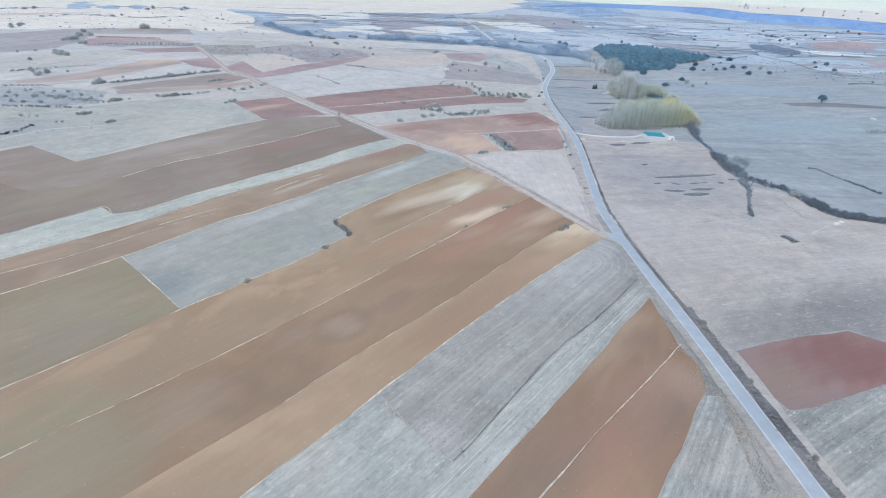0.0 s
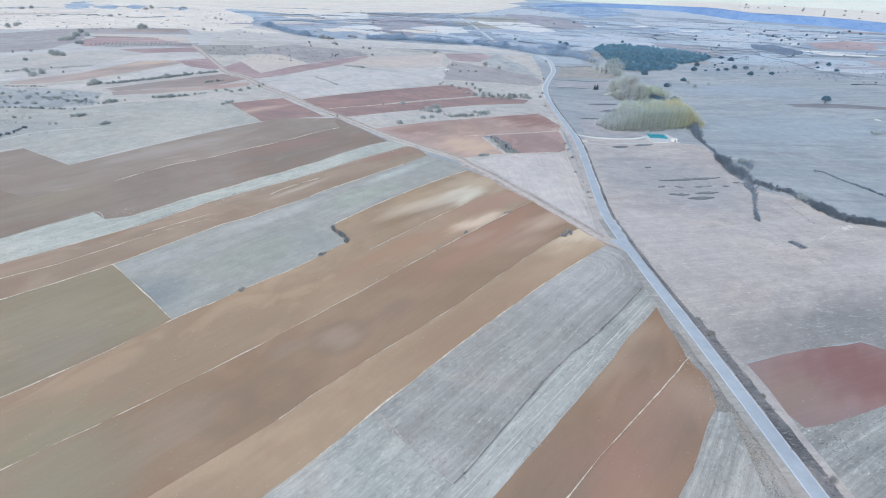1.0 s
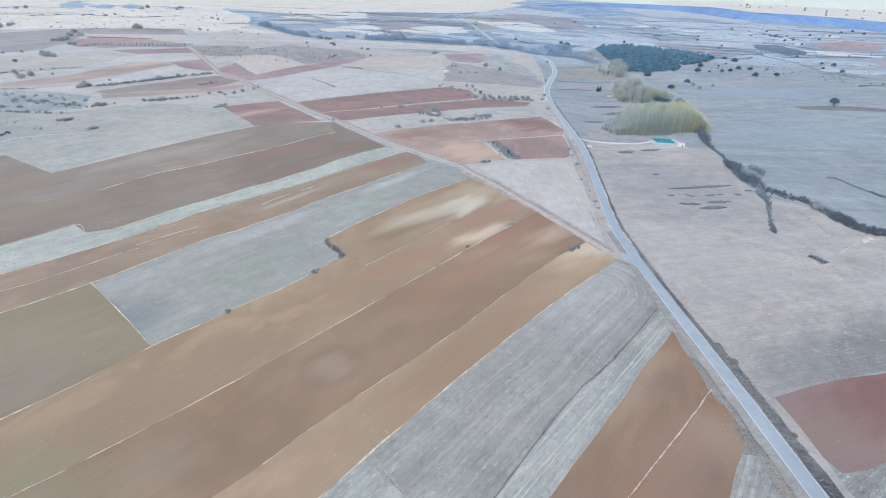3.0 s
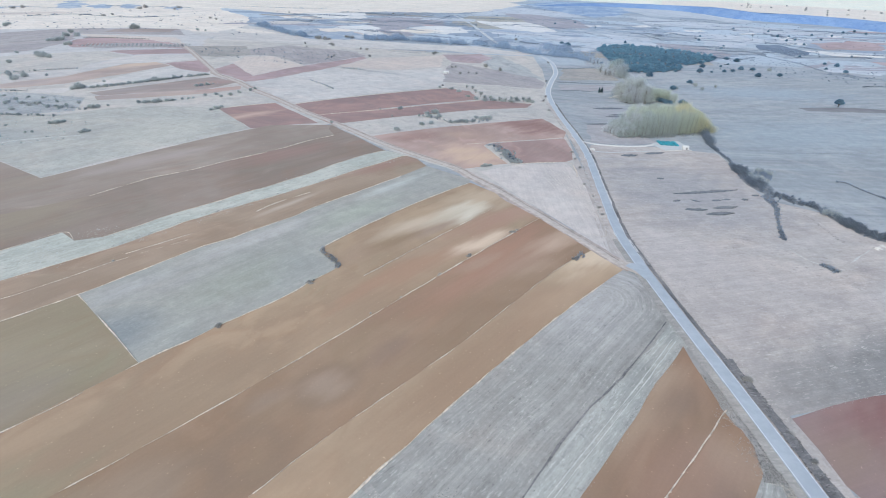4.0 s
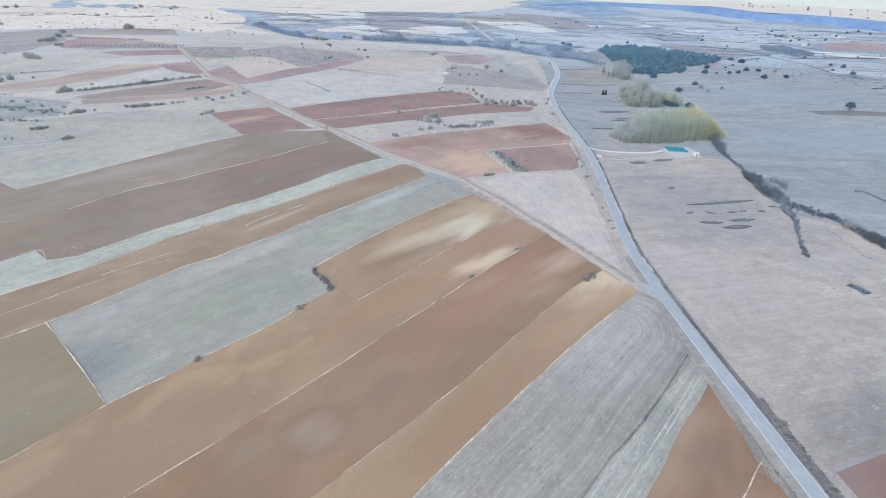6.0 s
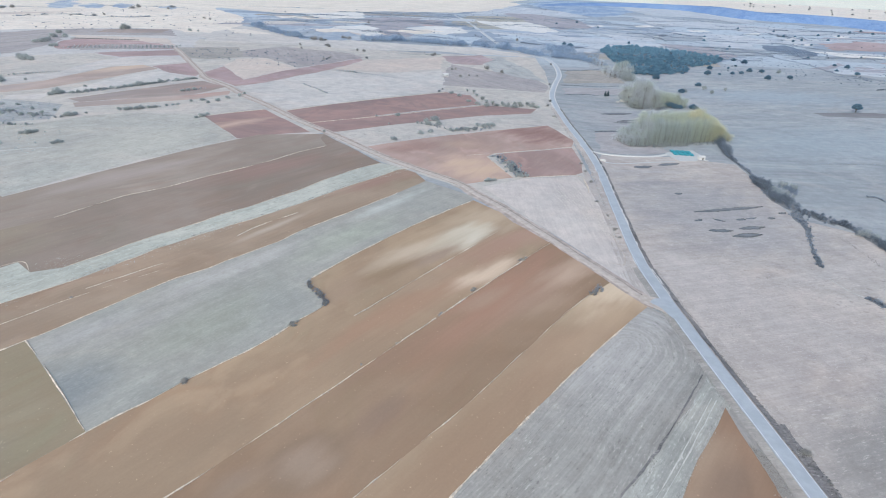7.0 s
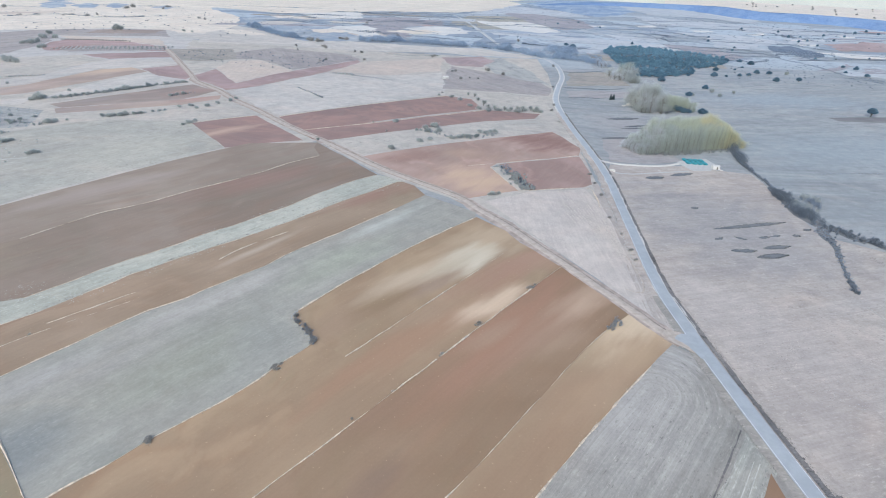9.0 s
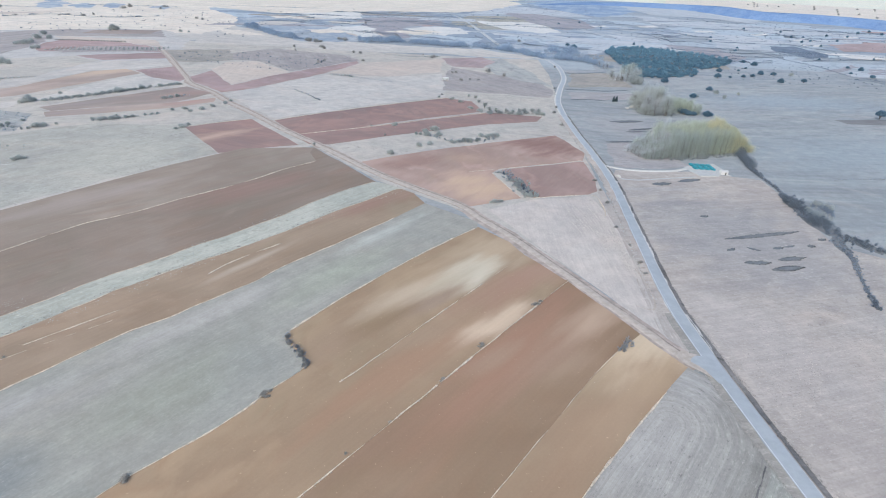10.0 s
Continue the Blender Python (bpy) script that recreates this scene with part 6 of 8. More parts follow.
class Kind:
    """A kind of tree or shrub: meshes made once, one metre-true prototype, stood many times."""

    def __init__(self, name, crown_me, trunk_me, leaf, bark, label, category, group, width):
        self.name, self.label, self.category, self.group, self.width = name, label, category, group, width
        crown_me.materials.append(leaf)
        trunk_me.materials.append(bark)
        self.crown, self.trunk = crown_me, trunk_me

    def stand(self, x, y, width, rng, label="", tall=1.0, lift=0.0):
        s = width / self.width
        root = new(self.name)
        root.empty_display_size = 0.3
        root.matrix_world = pose(x, y, ground_z(x, y) + lift, 0, 0, rng.uniform(0, 360)) @ Matrix.Diagonal((s, s, s * tall, 1))
        for nm, me in (("trunk", self.trunk), ("crown", self.crown)):
            ob = new(nm, me)
            ob.parent = root
        return tagged(root, label or self.label, self.category, self.group)


def oak_kind(seed, leaf, label, group, size=0.26, count=2600, stem=0.0):
    rng = random.Random(seed)
    blobs = [(0, 0, 3.2, 2.1, 1.7)] + [(1.9 * math.cos(a), 1.9 * math.sin(a), rng.uniform(1.5, 2.8), rng.uniform(1.2, 1.7), rng.uniform(1.1, 1.6)) for a in [k * 0.9 + rng.random() for k in range(7)]]
    blobs = [(x, y, z + stem, r, rz * (1 - 0.18 * stem)) for x, y, z, r, rz in blobs]
    seg = [((0, 0, -0.6), (0, 0, 2.0 + stem), 0.35, 0.25)] + [((0, 0, 1.4), (x * 0.8, y * 0.8, z), 0.18, 0.06) for x, y, z, _, _ in blobs[1:]]
    return Kind("holm_oak", leaf_cloud(blobs, count, size, seed, 1.0, 0.4), limbs(seg), leaf, BARK, label, "tree", group, 6.8)


def bush_kind(seed, leaf, label, group, name="shrub"):
    rng = random.Random(seed)
    blobs = [(rng.uniform(-1, 1), rng.uniform(-1, 1), rng.uniform(0.6, 1.2), rng.uniform(0.7, 1.1), rng.uniform(0.6, 0.9)) for _ in range(5)]
    seg = [((0, 0, -0.3), (x * 0.7, y * 0.7, z), 0.07, 0.02) for x, y, z, _, _ in blobs]
    return Kind(name, leaf_cloud(blobs, 1100, 0.1, seed, 1.0, 0), limbs(seg), leaf, BARK, label, "shrub", group, 3.4)


def bare_kind(seed, leaf, label, group, height=5.0, name="bare_tree"):
    rng = random.Random(seed)
    stems, seg = [], [((0, 0, -0.4), (0, 0, height * 0.35), 0.16, 0.12)]
    for k in range(9):
        a = k * 2.4 + rng.random()
        r = rng.uniform(0.5, 1.9)
        tip = (r * math.cos(a), r * math.sin(a), height * rng.uniform(0.6, 0.92))
        mid_p = (tip[0] * 0.4, tip[1] * 0.4, height * 0.4)
        seg += [((0, 0, height * 0.3), mid_p, 0.09, 0.06), (mid_p, tip, 0.06, 0.02)]
        stems.append((mid_p, tip, 0.42))
    return Kind(name, twig_cloud(stems, 70, 0.7, seed, 0.05), limbs(seg), leaf, BARK, label, "tree" if name == "bare_tree" else "shrub", group, 4.6)


def poplar_kind(seed, leaf, label, height=24.0, count=4600, size=0.14, group="poplar grove", name="poplar", puff=1.6):
    """A slender poplar: steep limbs, and thin leaves on sprays that leave gaps between them."""
    rng = random.Random(seed)
    seg = [((0, 0, -0.6), (0.1, 0, height * 0.5), 0.26, 0.16), ((0.1, 0, height * 0.5), (0.2, 0.1, height - 0.6), 0.16, 0.03)]
    verts, faces = [], []
    sprays = 64
    for k in range(sprays):
        f = (k + rng.random()) / sprays
        z = height * (0.06 + 0.86 * f)
        a = k * 2.4 + rng.uniform(-0.5, 0.5)
        out = puff * (0.55 + 1.6 * math.sin(math.pi * (0.1 + 0.72 * f ** 0.9)) ** 0.8) * rng.uniform(0.55, 1.25)
        foot = Vector((0.05, 0, max(0.4, z - 0.7 * out)))
        tip = Vector((out * math.cos(a), out * math.sin(a), min(height, z + 0.6 * out)))
        seg.append((foot, tip, 0.06, 0.015))
        for _ in range(count // sprays):
            t = rng.random() ** 0.6
            p = foot.lerp(tip, t) + Vector((rng.gauss(0, 0.7), rng.gauss(0, 0.7), rng.gauss(0, 0.6))) * (0.4 + 0.6 * puff)
            if p.z > height + 0.4:
                continue
            u = Vector((rng.gauss(0, 1), rng.gauss(0, 1), rng.gauss(0, 0.8))).normalized()
            v = (Vector((0, 0, 1)) + Vector((rng.gauss(0, 0.8), rng.gauss(0, 0.8), 0))).cross(u).normalized()
            w = u.cross(v)
            c, q = len(verts), size * rng.uniform(0.5, 1.4)
            verts += [p + w * q, p + v * q * 0.9, p - w * q, p - v * q * 0.9]
            faces.append((c, c + 1, c + 2, c + 3))
    crown = bpy.data.meshes.new("crown")
    crown.from_pydata(verts, [], faces)
    return Kind(name, crown, limbs(seg), leaf, BARK, label, "tree", group, 5.0)


def ghost_kind(seed, leaf, label, group):
    """A bare rounded tree: rising limbs inside a haze of fine pale twigs."""
    rng = random.Random(seed)
    blobs, seg = [], [((0, 0, -0.5), (0, 0, 5), 0.2, 0.13)]
    for k in range(26):
        a, r, z = k * 2.4, 2.5 * math.sqrt(rng.random()), rng.uniform(1.2, 12.5)
        r *= math.sqrt(max(0.1, 1 - ((z - 5.5) / 8.0) ** 2))
        blobs.append((r * math.cos(a), r * math.sin(a), z, rng.uniform(0.9, 1.9), rng.uniform(1.3, 2.4)))
        seg.append(((0, 0, min(5.0, 0.5 * z)), (r * math.cos(a), r * math.sin(a), z + 0.8), 0.06, 0.015))
    return Kind("poplar", leaf_cloud(blobs, 7000, 0.095, seed, 0.4, 0), limbs(seg), leaf, BARK, label, "tree", group, 5.0)


def cypress_kind(seed):
    """A dark cone of dense sprays that narrows to a point."""
    rng = random.Random(seed)
    blobs = [(rng.uniform(-0.2, 0.2), rng.uniform(-0.2, 0.2), 0.9 + 0.75 * k, 2.1 * (1 - k / 12.5) ** 0.8, 0.8) for k in range(12)]
    return Kind("cypress", leaf_cloud(blobs, 4200, 0.17, seed, 0.6, 0.4), limbs([((0, 0, -0.4), (0, 0, 8.6), 0.22, 0.03)]), CYPRESS_LEAF, BARK, "dark pointed cypress on dry pasture", "tree", "cypress pair", 4.2)


OAKS = [oak_kind(k, OAK_LEAF, "dark holm oak with a rounded haze-blue crown", "holm oak wood") for k in (11, 12, 13)]
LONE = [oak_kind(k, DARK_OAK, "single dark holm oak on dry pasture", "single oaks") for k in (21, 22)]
CLEAR = [oak_kind(23, DARK_OAK, "single dark holm oak with a clear trunk and flat crown", "single oaks", stem=1.7)]
SHRUBS = [bush_kind(k, BUSH_LEAF, "dark bramble shrub on a field edge", "field shrubs") for k in (31, 32, 33)]
GREY = [bush_kind(k, OLIVE_LEAF, "grey-green shrub on dry land", "grey shrubs") for k in (41, 42, 43)]
BARE = [bare_kind(k, OLIVE_LEAF, "small bare grey tree on a field edge", "bare trees") for k in (51, 52)]
POPLARS = [poplar_kind(k, POPLAR_LEAF, "tall poplar with thin yellow-green autumn leaves") for k in (61, 62, 63)]
YELLOWING = [poplar_kind(k, YELLOWING_LEAF, "tall poplar with yellowing autumn leaves") for k in (69, 70)]
GOLDEN = [poplar_kind(k, GOLD_LEAF, "tall poplar with golden autumn leaves") for k in (64, 65)]
HAZY = [ghost_kind(k, HAZE_LEAF, "rounded poplar with thin grey-green autumn leaves", "bare poplars") for k in (72, 73)]
GHOSTS = [ghost_kind(k, TWIG, "tall bare grey poplar in a grove", "bare poplars") for k in (66, 67)]
CYPRESS = cypress_kind(68)


def plant(kinds, places, seed, tall=1.0, grow=1.0, label=""):
    rng = random.Random(seed)
    for k, (x, y, w) in enumerate(places):
        kinds[k % len(kinds)].stand(x, y, w * grow, rng, label, tall * rng.uniform(0.85, 1.15))


# poplar grove and the bare grove behind it
rng = random.Random(5)
A, B = Vector((146.0, 474.0)), Vector((243.7, 509.4))
across = Vector((-(B - A).y, (B - A).x)).normalized()


def crest(f):
    """How tall the grove stands along its length."""
    return 24.5 * min(0.3 + 2.6 * f, 1.0, 1.0 - 4.2 * (f - 0.84))


for row in range(7):
    for k in range(27):
        f = (k + rng.uniform(0.0, 1.0)) / 27
        p = A.lerp(B, f) + across * (3.4 * row + rng.uniform(-1.2, 1.2))
        tall = crest(f) * (0.8 + 0.035 * row) * rng.uniform(0.8, 1.1)
        warm = 0.9 * f + 0.06 * row + rng.gauss(0, 0.13)
        if rng.random() < 0.85 - 2.2 * f:
            GHOSTS[k % 2].stand(p.x, p.y, rng.uniform(5.0, 7.0), rng, tall=tall / 14.0 / 1.2)
            continue
        kinds = GOLDEN if warm > 0.8 + 0.5 * (f < 0.7) else YELLOWING if warm > 0.55 else POPLARS
        wide = rng.uniform(4.6, 6.4)
        kinds[k % len(kinds)].stand(p.x, p.y, wide, rng, tall=tall / 24.0 / (wide / 5.0))
A, B = Vector((206.0, 640.0)), Vector((236.0, 642.0))
for k in range(40):
    f, deep_in = rng.random(), rng.random()
    p = A.lerp(B, f) + Vector((rng.uniform(-2, 2), 60 * deep_in))
    wide = rng.uniform(11.0, 15.0)
    dome = math.sqrt(max(0.08, 1 - (2.1 * f - 1.05) ** 2)) * (0.55 + 0.45 * math.sin(math.pi * (0.15 + 0.6 * deep_in)))
    (HAZY if k % 3 else GHOSTS)[k % 2].stand(p.x, p.y, wide, rng, tall=31.0 * dome * rng.uniform(0.85, 1.05) / 14.0 / (wide / 5.0))
A, B = Vector((236.0, 646.0)), Vector((268.0, 652.0))
for k in range(24):
    f = rng.random()
    p = A.lerp(B, f) + Vector((rng.uniform(-2, 2), rng.uniform(4, 38)))
    YELLOWING[k % 2].stand(p.x, p.y, rng.uniform(5.0, 6.5), rng, "short poplar with yellowing autumn leaves", tall=rng.uniform(0.35, 0.62) * (1.0 - 0.3 * f))
plant(LONE, [(248.8, 687.7, 5), (247.1, 671.9, 7), (248.5, 663.1, 8), (249.3, 654.4, 9), (253.1, 652, 8), (256.9, 649.6, 7), (262.2, 702.3, 6), (258.1, 673.2, 7), (270.5, 648.2, 9), (274.2, 648.5, 6.5)], 71, label="dark evergreen thicket below poplars")

# holm oak wood
WOOD = [(290.7, 1135.4), (312.3, 1177.2), (374.6, 1199.5), (452.6, 1154.5), (506.3, 1110.8), (483.6, 1044.5), (446.7, 1012.1), (405.6, 990.6), (373.7, 922.3), (316.2, 905.5), (273.5, 898.8), (280.9, 951.2), (286.8, 1026.1)]
rng = random.Random(6)
xs, ys = [p[0] for p in WOOD], [p[1] for p in WOOD]
stood = []
for _ in range(9000):
    x, y = rng.uniform(min(xs), max(xs)), rng.uniform(min(ys), max(ys))
    inside = False
    for k in range(len(WOOD)):
        (x1, y1), (x2, y2) = WOOD[k], WOOD[k - 1]
        if (y1 > y) != (y2 > y) and x < (x2 - x1) * (y - y1) / (y2 - y1) + x1:
            inside = not inside
    if inside and noise.noise((x * 0.022, y * 0.022, 8)) > -0.5 and all((x - u) ** 2 + (y - v) ** 2 > 66 + 50 * noise.noise((x * 0.03, y * 0.03, 5)) for u, v in stood):
        stood.append((x, y))
stood.sort(key=lambda p: p[1])
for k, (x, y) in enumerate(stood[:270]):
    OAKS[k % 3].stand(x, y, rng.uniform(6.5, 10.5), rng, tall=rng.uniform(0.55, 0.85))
blobs = []
for x, y in stood[270:]:
    s, z = rng.uniform(0.95, 1.55), ground_z(x, y)
    blobs.append((x, y, z + 3.0 * s, 2.1 * s, 1.5 * s))
    for _ in range(6):
        a = rng.uniform(0, 6.28)
        blobs.append((x + 1.9 * s * math.cos(a), y + 1.9 * s * math.sin(a), z + s * rng.uniform(1.3, 2.6), s * rng.uniform(1.2, 1.7), s * rng.uniform(1.0, 1.4)))
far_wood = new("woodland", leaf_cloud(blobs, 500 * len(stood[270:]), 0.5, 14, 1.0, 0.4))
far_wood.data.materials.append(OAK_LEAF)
tagged(far_wood, "dense haze-blue holm oak crowns deep in the wood", "woodland", kind="stuff")
plant(HAZY, [(248, 880, 14), (262, 893, 15), (276, 905, 14), (268, 880, 12), (285, 915, 12), (240, 900, 13)], 78, 0.42, label="hazy grey-green tree at the edge of the wood")
plant(LONE, [(302.5, 759.8, 9)], 79, 0.9)
plant(CLEAR, [(445.5, 640.6, 11.5)], 77, 0.82)
plant(LONE, [(348.2, 815.9, 11.9), (405.9, 918.4, 13.3), (434.2, 976.3, 12), (425.8, 920.8, 5.7), (450.6, 929.9, 8.6), (465.8, 931.8, 9.6), (492.4, 959.8, 12.8), (507, 949.5, 10.8), (483, 886, 11.9), (519.1, 890.3, 11), (527.4, 1048, 15), (494.5, 1010.3, 6.2), (471.3, 987.9, 6.1), (493.3, 1068.6, 13.1), (520.5, 1073.4, 11), (683, 1038.9, 9.6), (693.7, 1020.7, 11.5), (659.5, 946.3, 11.7), (650.7, 982.5, 8.1), (642.3, 827.6, 4.3), (308.5, 871.3, 14.5), (236.4, 1156.6, 18.8), (215.3, 1136.2, 10.4), (229.2, 1182.7, 12)], 72, 0.85, 0.8)
plant(GREY, [(257.1, 851.6, 23), (264.5, 853, 16), (344.2, 788.9, 7.4), (341.3, 758, 6.3), (537.4, 953.6, 7.9), (370.1, 780.6, 4.9), (307.5, 764.9, 8)], 73, 1.3, label="grey-green thicket on dry pasture")
plant([CYPRESS], [(191.6, 715.5, 3.6), (195.2, 717.3, 4.4)], 74, 0.8)
plant(GHOSTS, [(239.4, 869.6, 10.8), (245.6, 865.5, 10.8), (254.7, 872.9, 11.8), (265.6, 886.1, 11.9), (274.6, 899, 11.2), (253.1, 973.9, 9), (246.7, 972.3, 9), (245.8, 995.4, 9.2)], 75, 0.45, label="bare pale tree at the edge of the wood")
plant(POPLARS, [(259.8, 885, 10.1), (253.5, 889.2, 9.2), (270.3, 903.8, 9.4)], 76, 0.5, label="pale yellow-green tree at the edge of the wood")

# shrubs on the field edges
plant(SHRUBS, [(33.5, 262, 2.4), (32, 261.5, 1.8), (35.4, 264.1, 1.8), (11.6, 236.3, 2.4), (10.4, 235.7, 1.5), (-1.5, 219.7, 1.7), (-2.5, 218.9, 1.3), (-16.5, 201.9, 1.1), (-27, 191.3, 1.2), (-0.1, 316.1, 1.2), (-14.5, 296.5, 1.1), (-30.2, 277.2, 1.2), (-54.6, 212.2, 2.6), (-55.8, 211.3, 1.8), (-53.8, 213.4, 1.6), (-80.4, 183.2, 2.8), (-81.5, 182.3, 1.8), (-144, 226.3, 1.4), (-54.1, 211.4, 1.8)], 81, 0.7)
plant(SHRUBS, [(97.4, 159, 2.9), (97.4, 160.5, 2.1), (99.3, 128.3, 2.2), (102.2, 99, 2.3), (97.1, 107.8, 1.3), (98.2, 150.3, 1.4), (99.5, 138.2, 1.5), (91.3, 376, 2.9), (93.3, 396.9, 2.6), (93.9, 414.1, 2.7), (86.5, 340.6, 2.3), (87.3, 319.3, 1.8), (86.3, 300.9, 2.4), (85, 290.8, 2), (113.2, 657.4, 4.2), (106.5, 626.5, 4), (102.5, 571.8, 3.7), (165.6, 960.2, 4.9), (134.1, 784, 4.1), (180.2, 241.2, 2.6), (179.7, 243.9, 2.3), (178, 245, 2.1), (182, 240.8, 1.7)], 82, label="dark weedy shrub beside the road or pasture")
plant(GREY, [(25.2, 362.8, 3.7), (23.2, 362.3, 2.4), (28.2, 364.9, 2.9), (25.2, 506, 4.9), (29.4, 502.5, 4.9), (34.1, 509.9, 4.9), (37.6, 511.4, 4.4), (22, 491.6, 4.3), (13.9, 488.3, 4.8), (6.5, 482.7, 4.2), (2.3, 478.6, 4.1), (-13.3, 510.7, 7.1), (-17, 493.1, 5.3), (-8.5, 496.7, 5.4), (-20.1, 502.3, 4.9), (-14.5, 469.6, 4.6), (-21.8, 462.3, 4.5), (-41.2, 438.6, 4.8), (-44.6, 516.3, 4.4)], 83, 1.0, 1.2)
plant(GREY, [(3, 654.2, 5.5), (11.1, 641.7, 6.1), (20, 614, 5.9), (28.8, 603.4, 5.8), (38.1, 597.2, 7), (49.4, 603.1, 6.4), (58.5, 604.1, 6.4), (67.6, 604.9, 7.7), (76.2, 612.8, 6.5), (85.5, 613.4, 7.8), (91.2, 612.2, 6.5), (-11, 658.9, 4.2)], 94, 0.9, 1.1)
plant(BARE, [(34.8, 622.3, 6.6), (38.7, 608.8, 6.5), (44.7, 600.7, 5.8), (54.8, 605.9, 6.4), (61.2, 605.4, 5.2), (68, 608.8, 6.5), (73.5, 611.5, 5.9), (81.8, 615.4, 6.5), (88.3, 614.6, 5.9), (30.3, 644.6, 5.5), (27.7, 669.6, 5.6), (20.7, 674.6, 5), (-62.2, 505.9, 2.2), (-93.7, 445.4, 3.4), (-49, 482.7, 2.1)], 84, 0.8)
plant(GREY, [(-196.5, 471.5, 6.1), (-198.7, 466.5, 4), (-195.1, 478.7, 4.1), (-203.8, 523, 5.6), (-199.9, 535.9, 5.1), (-193.9, 547.1, 5.2), (-217.4, 522.2, 5), (-209.5, 515.8, 3.9), (-192.5, 557.3, 4.1), (-225, 517.5, 3.9), (-260.3, 395.3, 4.4), (-261.1, 392.1, 3.5), (-257.5, 395.7, 3.5), (-291.3, 412.7, 6.3), (-294.5, 410.6, 4.5), (-289.1, 416.5, 4.1), (-334.4, 402.1, 3.5), (-322.3, 401.9, 2.2), (-298, 388.9, 2.6), (-294, 389.4, 2.6), (-292.6, 458.7, 7), (-290, 461.3, 5), (-295.8, 458.3, 5), (-284.4, 466.5, 3), (-312.5, 471.2, 3.6), (-348.9, 527.3, 10.1), (-349.3, 521.5, 5.6), (-345.3, 530.8, 5.7), (-342.7, 559.4, 3.6)], 85)
plant(GREY, [(-260.5, 479.6, 5.2), (-254.4, 483, 5.2), (-250.7, 486.1, 5.2), (-246.9, 489.3, 4.7), (-243.1, 492.5, 4.2), (-237.8, 498.6, 3.2), (-233.9, 502, 3.2), (-231, 505.3, 2.7), (-266.4, 480.9, 4.1), (-257.3, 494.7, 3.2), (-400.1, 475.6, 4.6), (-385.1, 465.9, 4.5), (-390.8, 484.1, 4.2), (-368.3, 463.5, 4.5), (-370.2, 477.1, 4.1), (-355.4, 465.3, 4.5), (-344.4, 457.9, 4.5), (-342.8, 466.9, 4.5), (-328.1, 455.8, 4.4), (-374.9, 445.4, 4.4), (-363.2, 442.8, 4.3), (-349.9, 444.6, 4.8), (-331.5, 473.1, 4.1), (-316.8, 461.7, 4), (-391.2, 460.6, 4.5), (-389.3, 489.2, 3.7), (-365.2, 485, 3.7), (-351.8, 484.4, 3.6), (-316.5, 453.2, 3.9)], 86)
plant(GREY, [(-431, 559.5, 8.9), (-432.2, 573.3, 7.9), (-450.4, 578.2, 6.1), (-463.3, 591.7, 5.6), (-416.4, 582.7, 3.7), (-513.8, 661.2, 6.2), (-565.3, 846.1, 8.7), (-571.3, 845.9, 7), (-620.7, 896.5, 12.9), (-629.9, 896.2, 9.2), (-623.3, 914.7, 11.3), (-682.8, 1030.6, 12.6), (-655.2, 971.3, 11.9), (-635.6, 972.1, 9.9), (-519.5, 715.3, 10.4), (-508.6, 710.4, 10.4), (-499.4, 705.5, 8.8), (-613.5, 1112.1, 15.8), (-607, 1112.6, 11.3), (-620, 1111.5, 9), (-587.5, 735.5, 3.8), (-572.8, 749.4, 4.7), (-865, 1112, 11.3), (-859.4, 1081.8, 13.2), (-879.7, 1139.9, 9.3), (-480.4, 1090.2, 7.7), (-462.3, 1081.3, 5.5)], 87, 1.2, label="grey-green shrub clump on a far field")
HEDGE_TREES = [(-337.5, 532.1, 5.1), (-333.9, 535.7, 5.1), (-330.2, 539.3, 5.2), (-326.5, 543, 5.2), (-324.3, 549.7, 4.7), (-319, 550.7, 5.3), (-316.7, 557.6, 5.9), (-311.4, 558.6, 4.7), (-309, 565.8, 6), (-305.1, 570, 5.4), (-301.2, 574.4, 8.5), (-296.8, 575.4, 6.1), (-293.3, 583.4, 3.7), (-288, 592.2, 6.9), (-285.4, 600.5, 3.8), (-278.5, 606.4, 7), (-271.4, 612.6, 5.8), (-267.2, 618.1, 5.8), (-250, 556.3, 4.7), (-246.9, 560.5, 4.8), (-242.8, 565, 4.8)]
plant(GREY, HEDGE_TREES, 88, 0.9, label="grey-green hedge shrub along a field edge")
plant(SHRUBS, [(-201.2, 962.6, 6.9), (-195.7, 949.9, 5.8), (-240.3, 946, 4.8), (-229.2, 911.9, 3.7), (-232.7, 1021.2, 10.4), (-224.5, 1016.9, 10.4), (-239.1, 1026.7, 8.4), (-217.2, 1021.4, 6.2), (-147.2, 937, 4.8), (-137.5, 936.4, 4.8), (-123.3, 868.7, 4.5), (-176.4, 822.7, 3.4), (-171.3, 840.2, 3.5), (-100.1, 1146.2, 8.1), (-102.7, 1163.1, 7.1), (-186.7, 1348.1, 6.8), (-27.5, 956.1, 5.9), (-26, 970.2, 5), (-43.3, 979.3, 3), (-7.8, 675, 2.8), (2.5, 839.2, 5.2), (7.7, 848.5, 4.4), (15, 789.8, 4.1), (26.1, 802.6, 3.3), (37.9, 804.4, 3.4), (54.2, 876.5, 8.2), (75.3, 853.6, 6.2), (134.9, 1201.5, 8.5), (-140.2, 1069.5, 6.5), (-118.9, 1074.1, 6.6), (-194.9, 1071.8, 8.7), (-182.2, 1061, 8.6)], 89, 1.2, label="dark shrub on a far field")


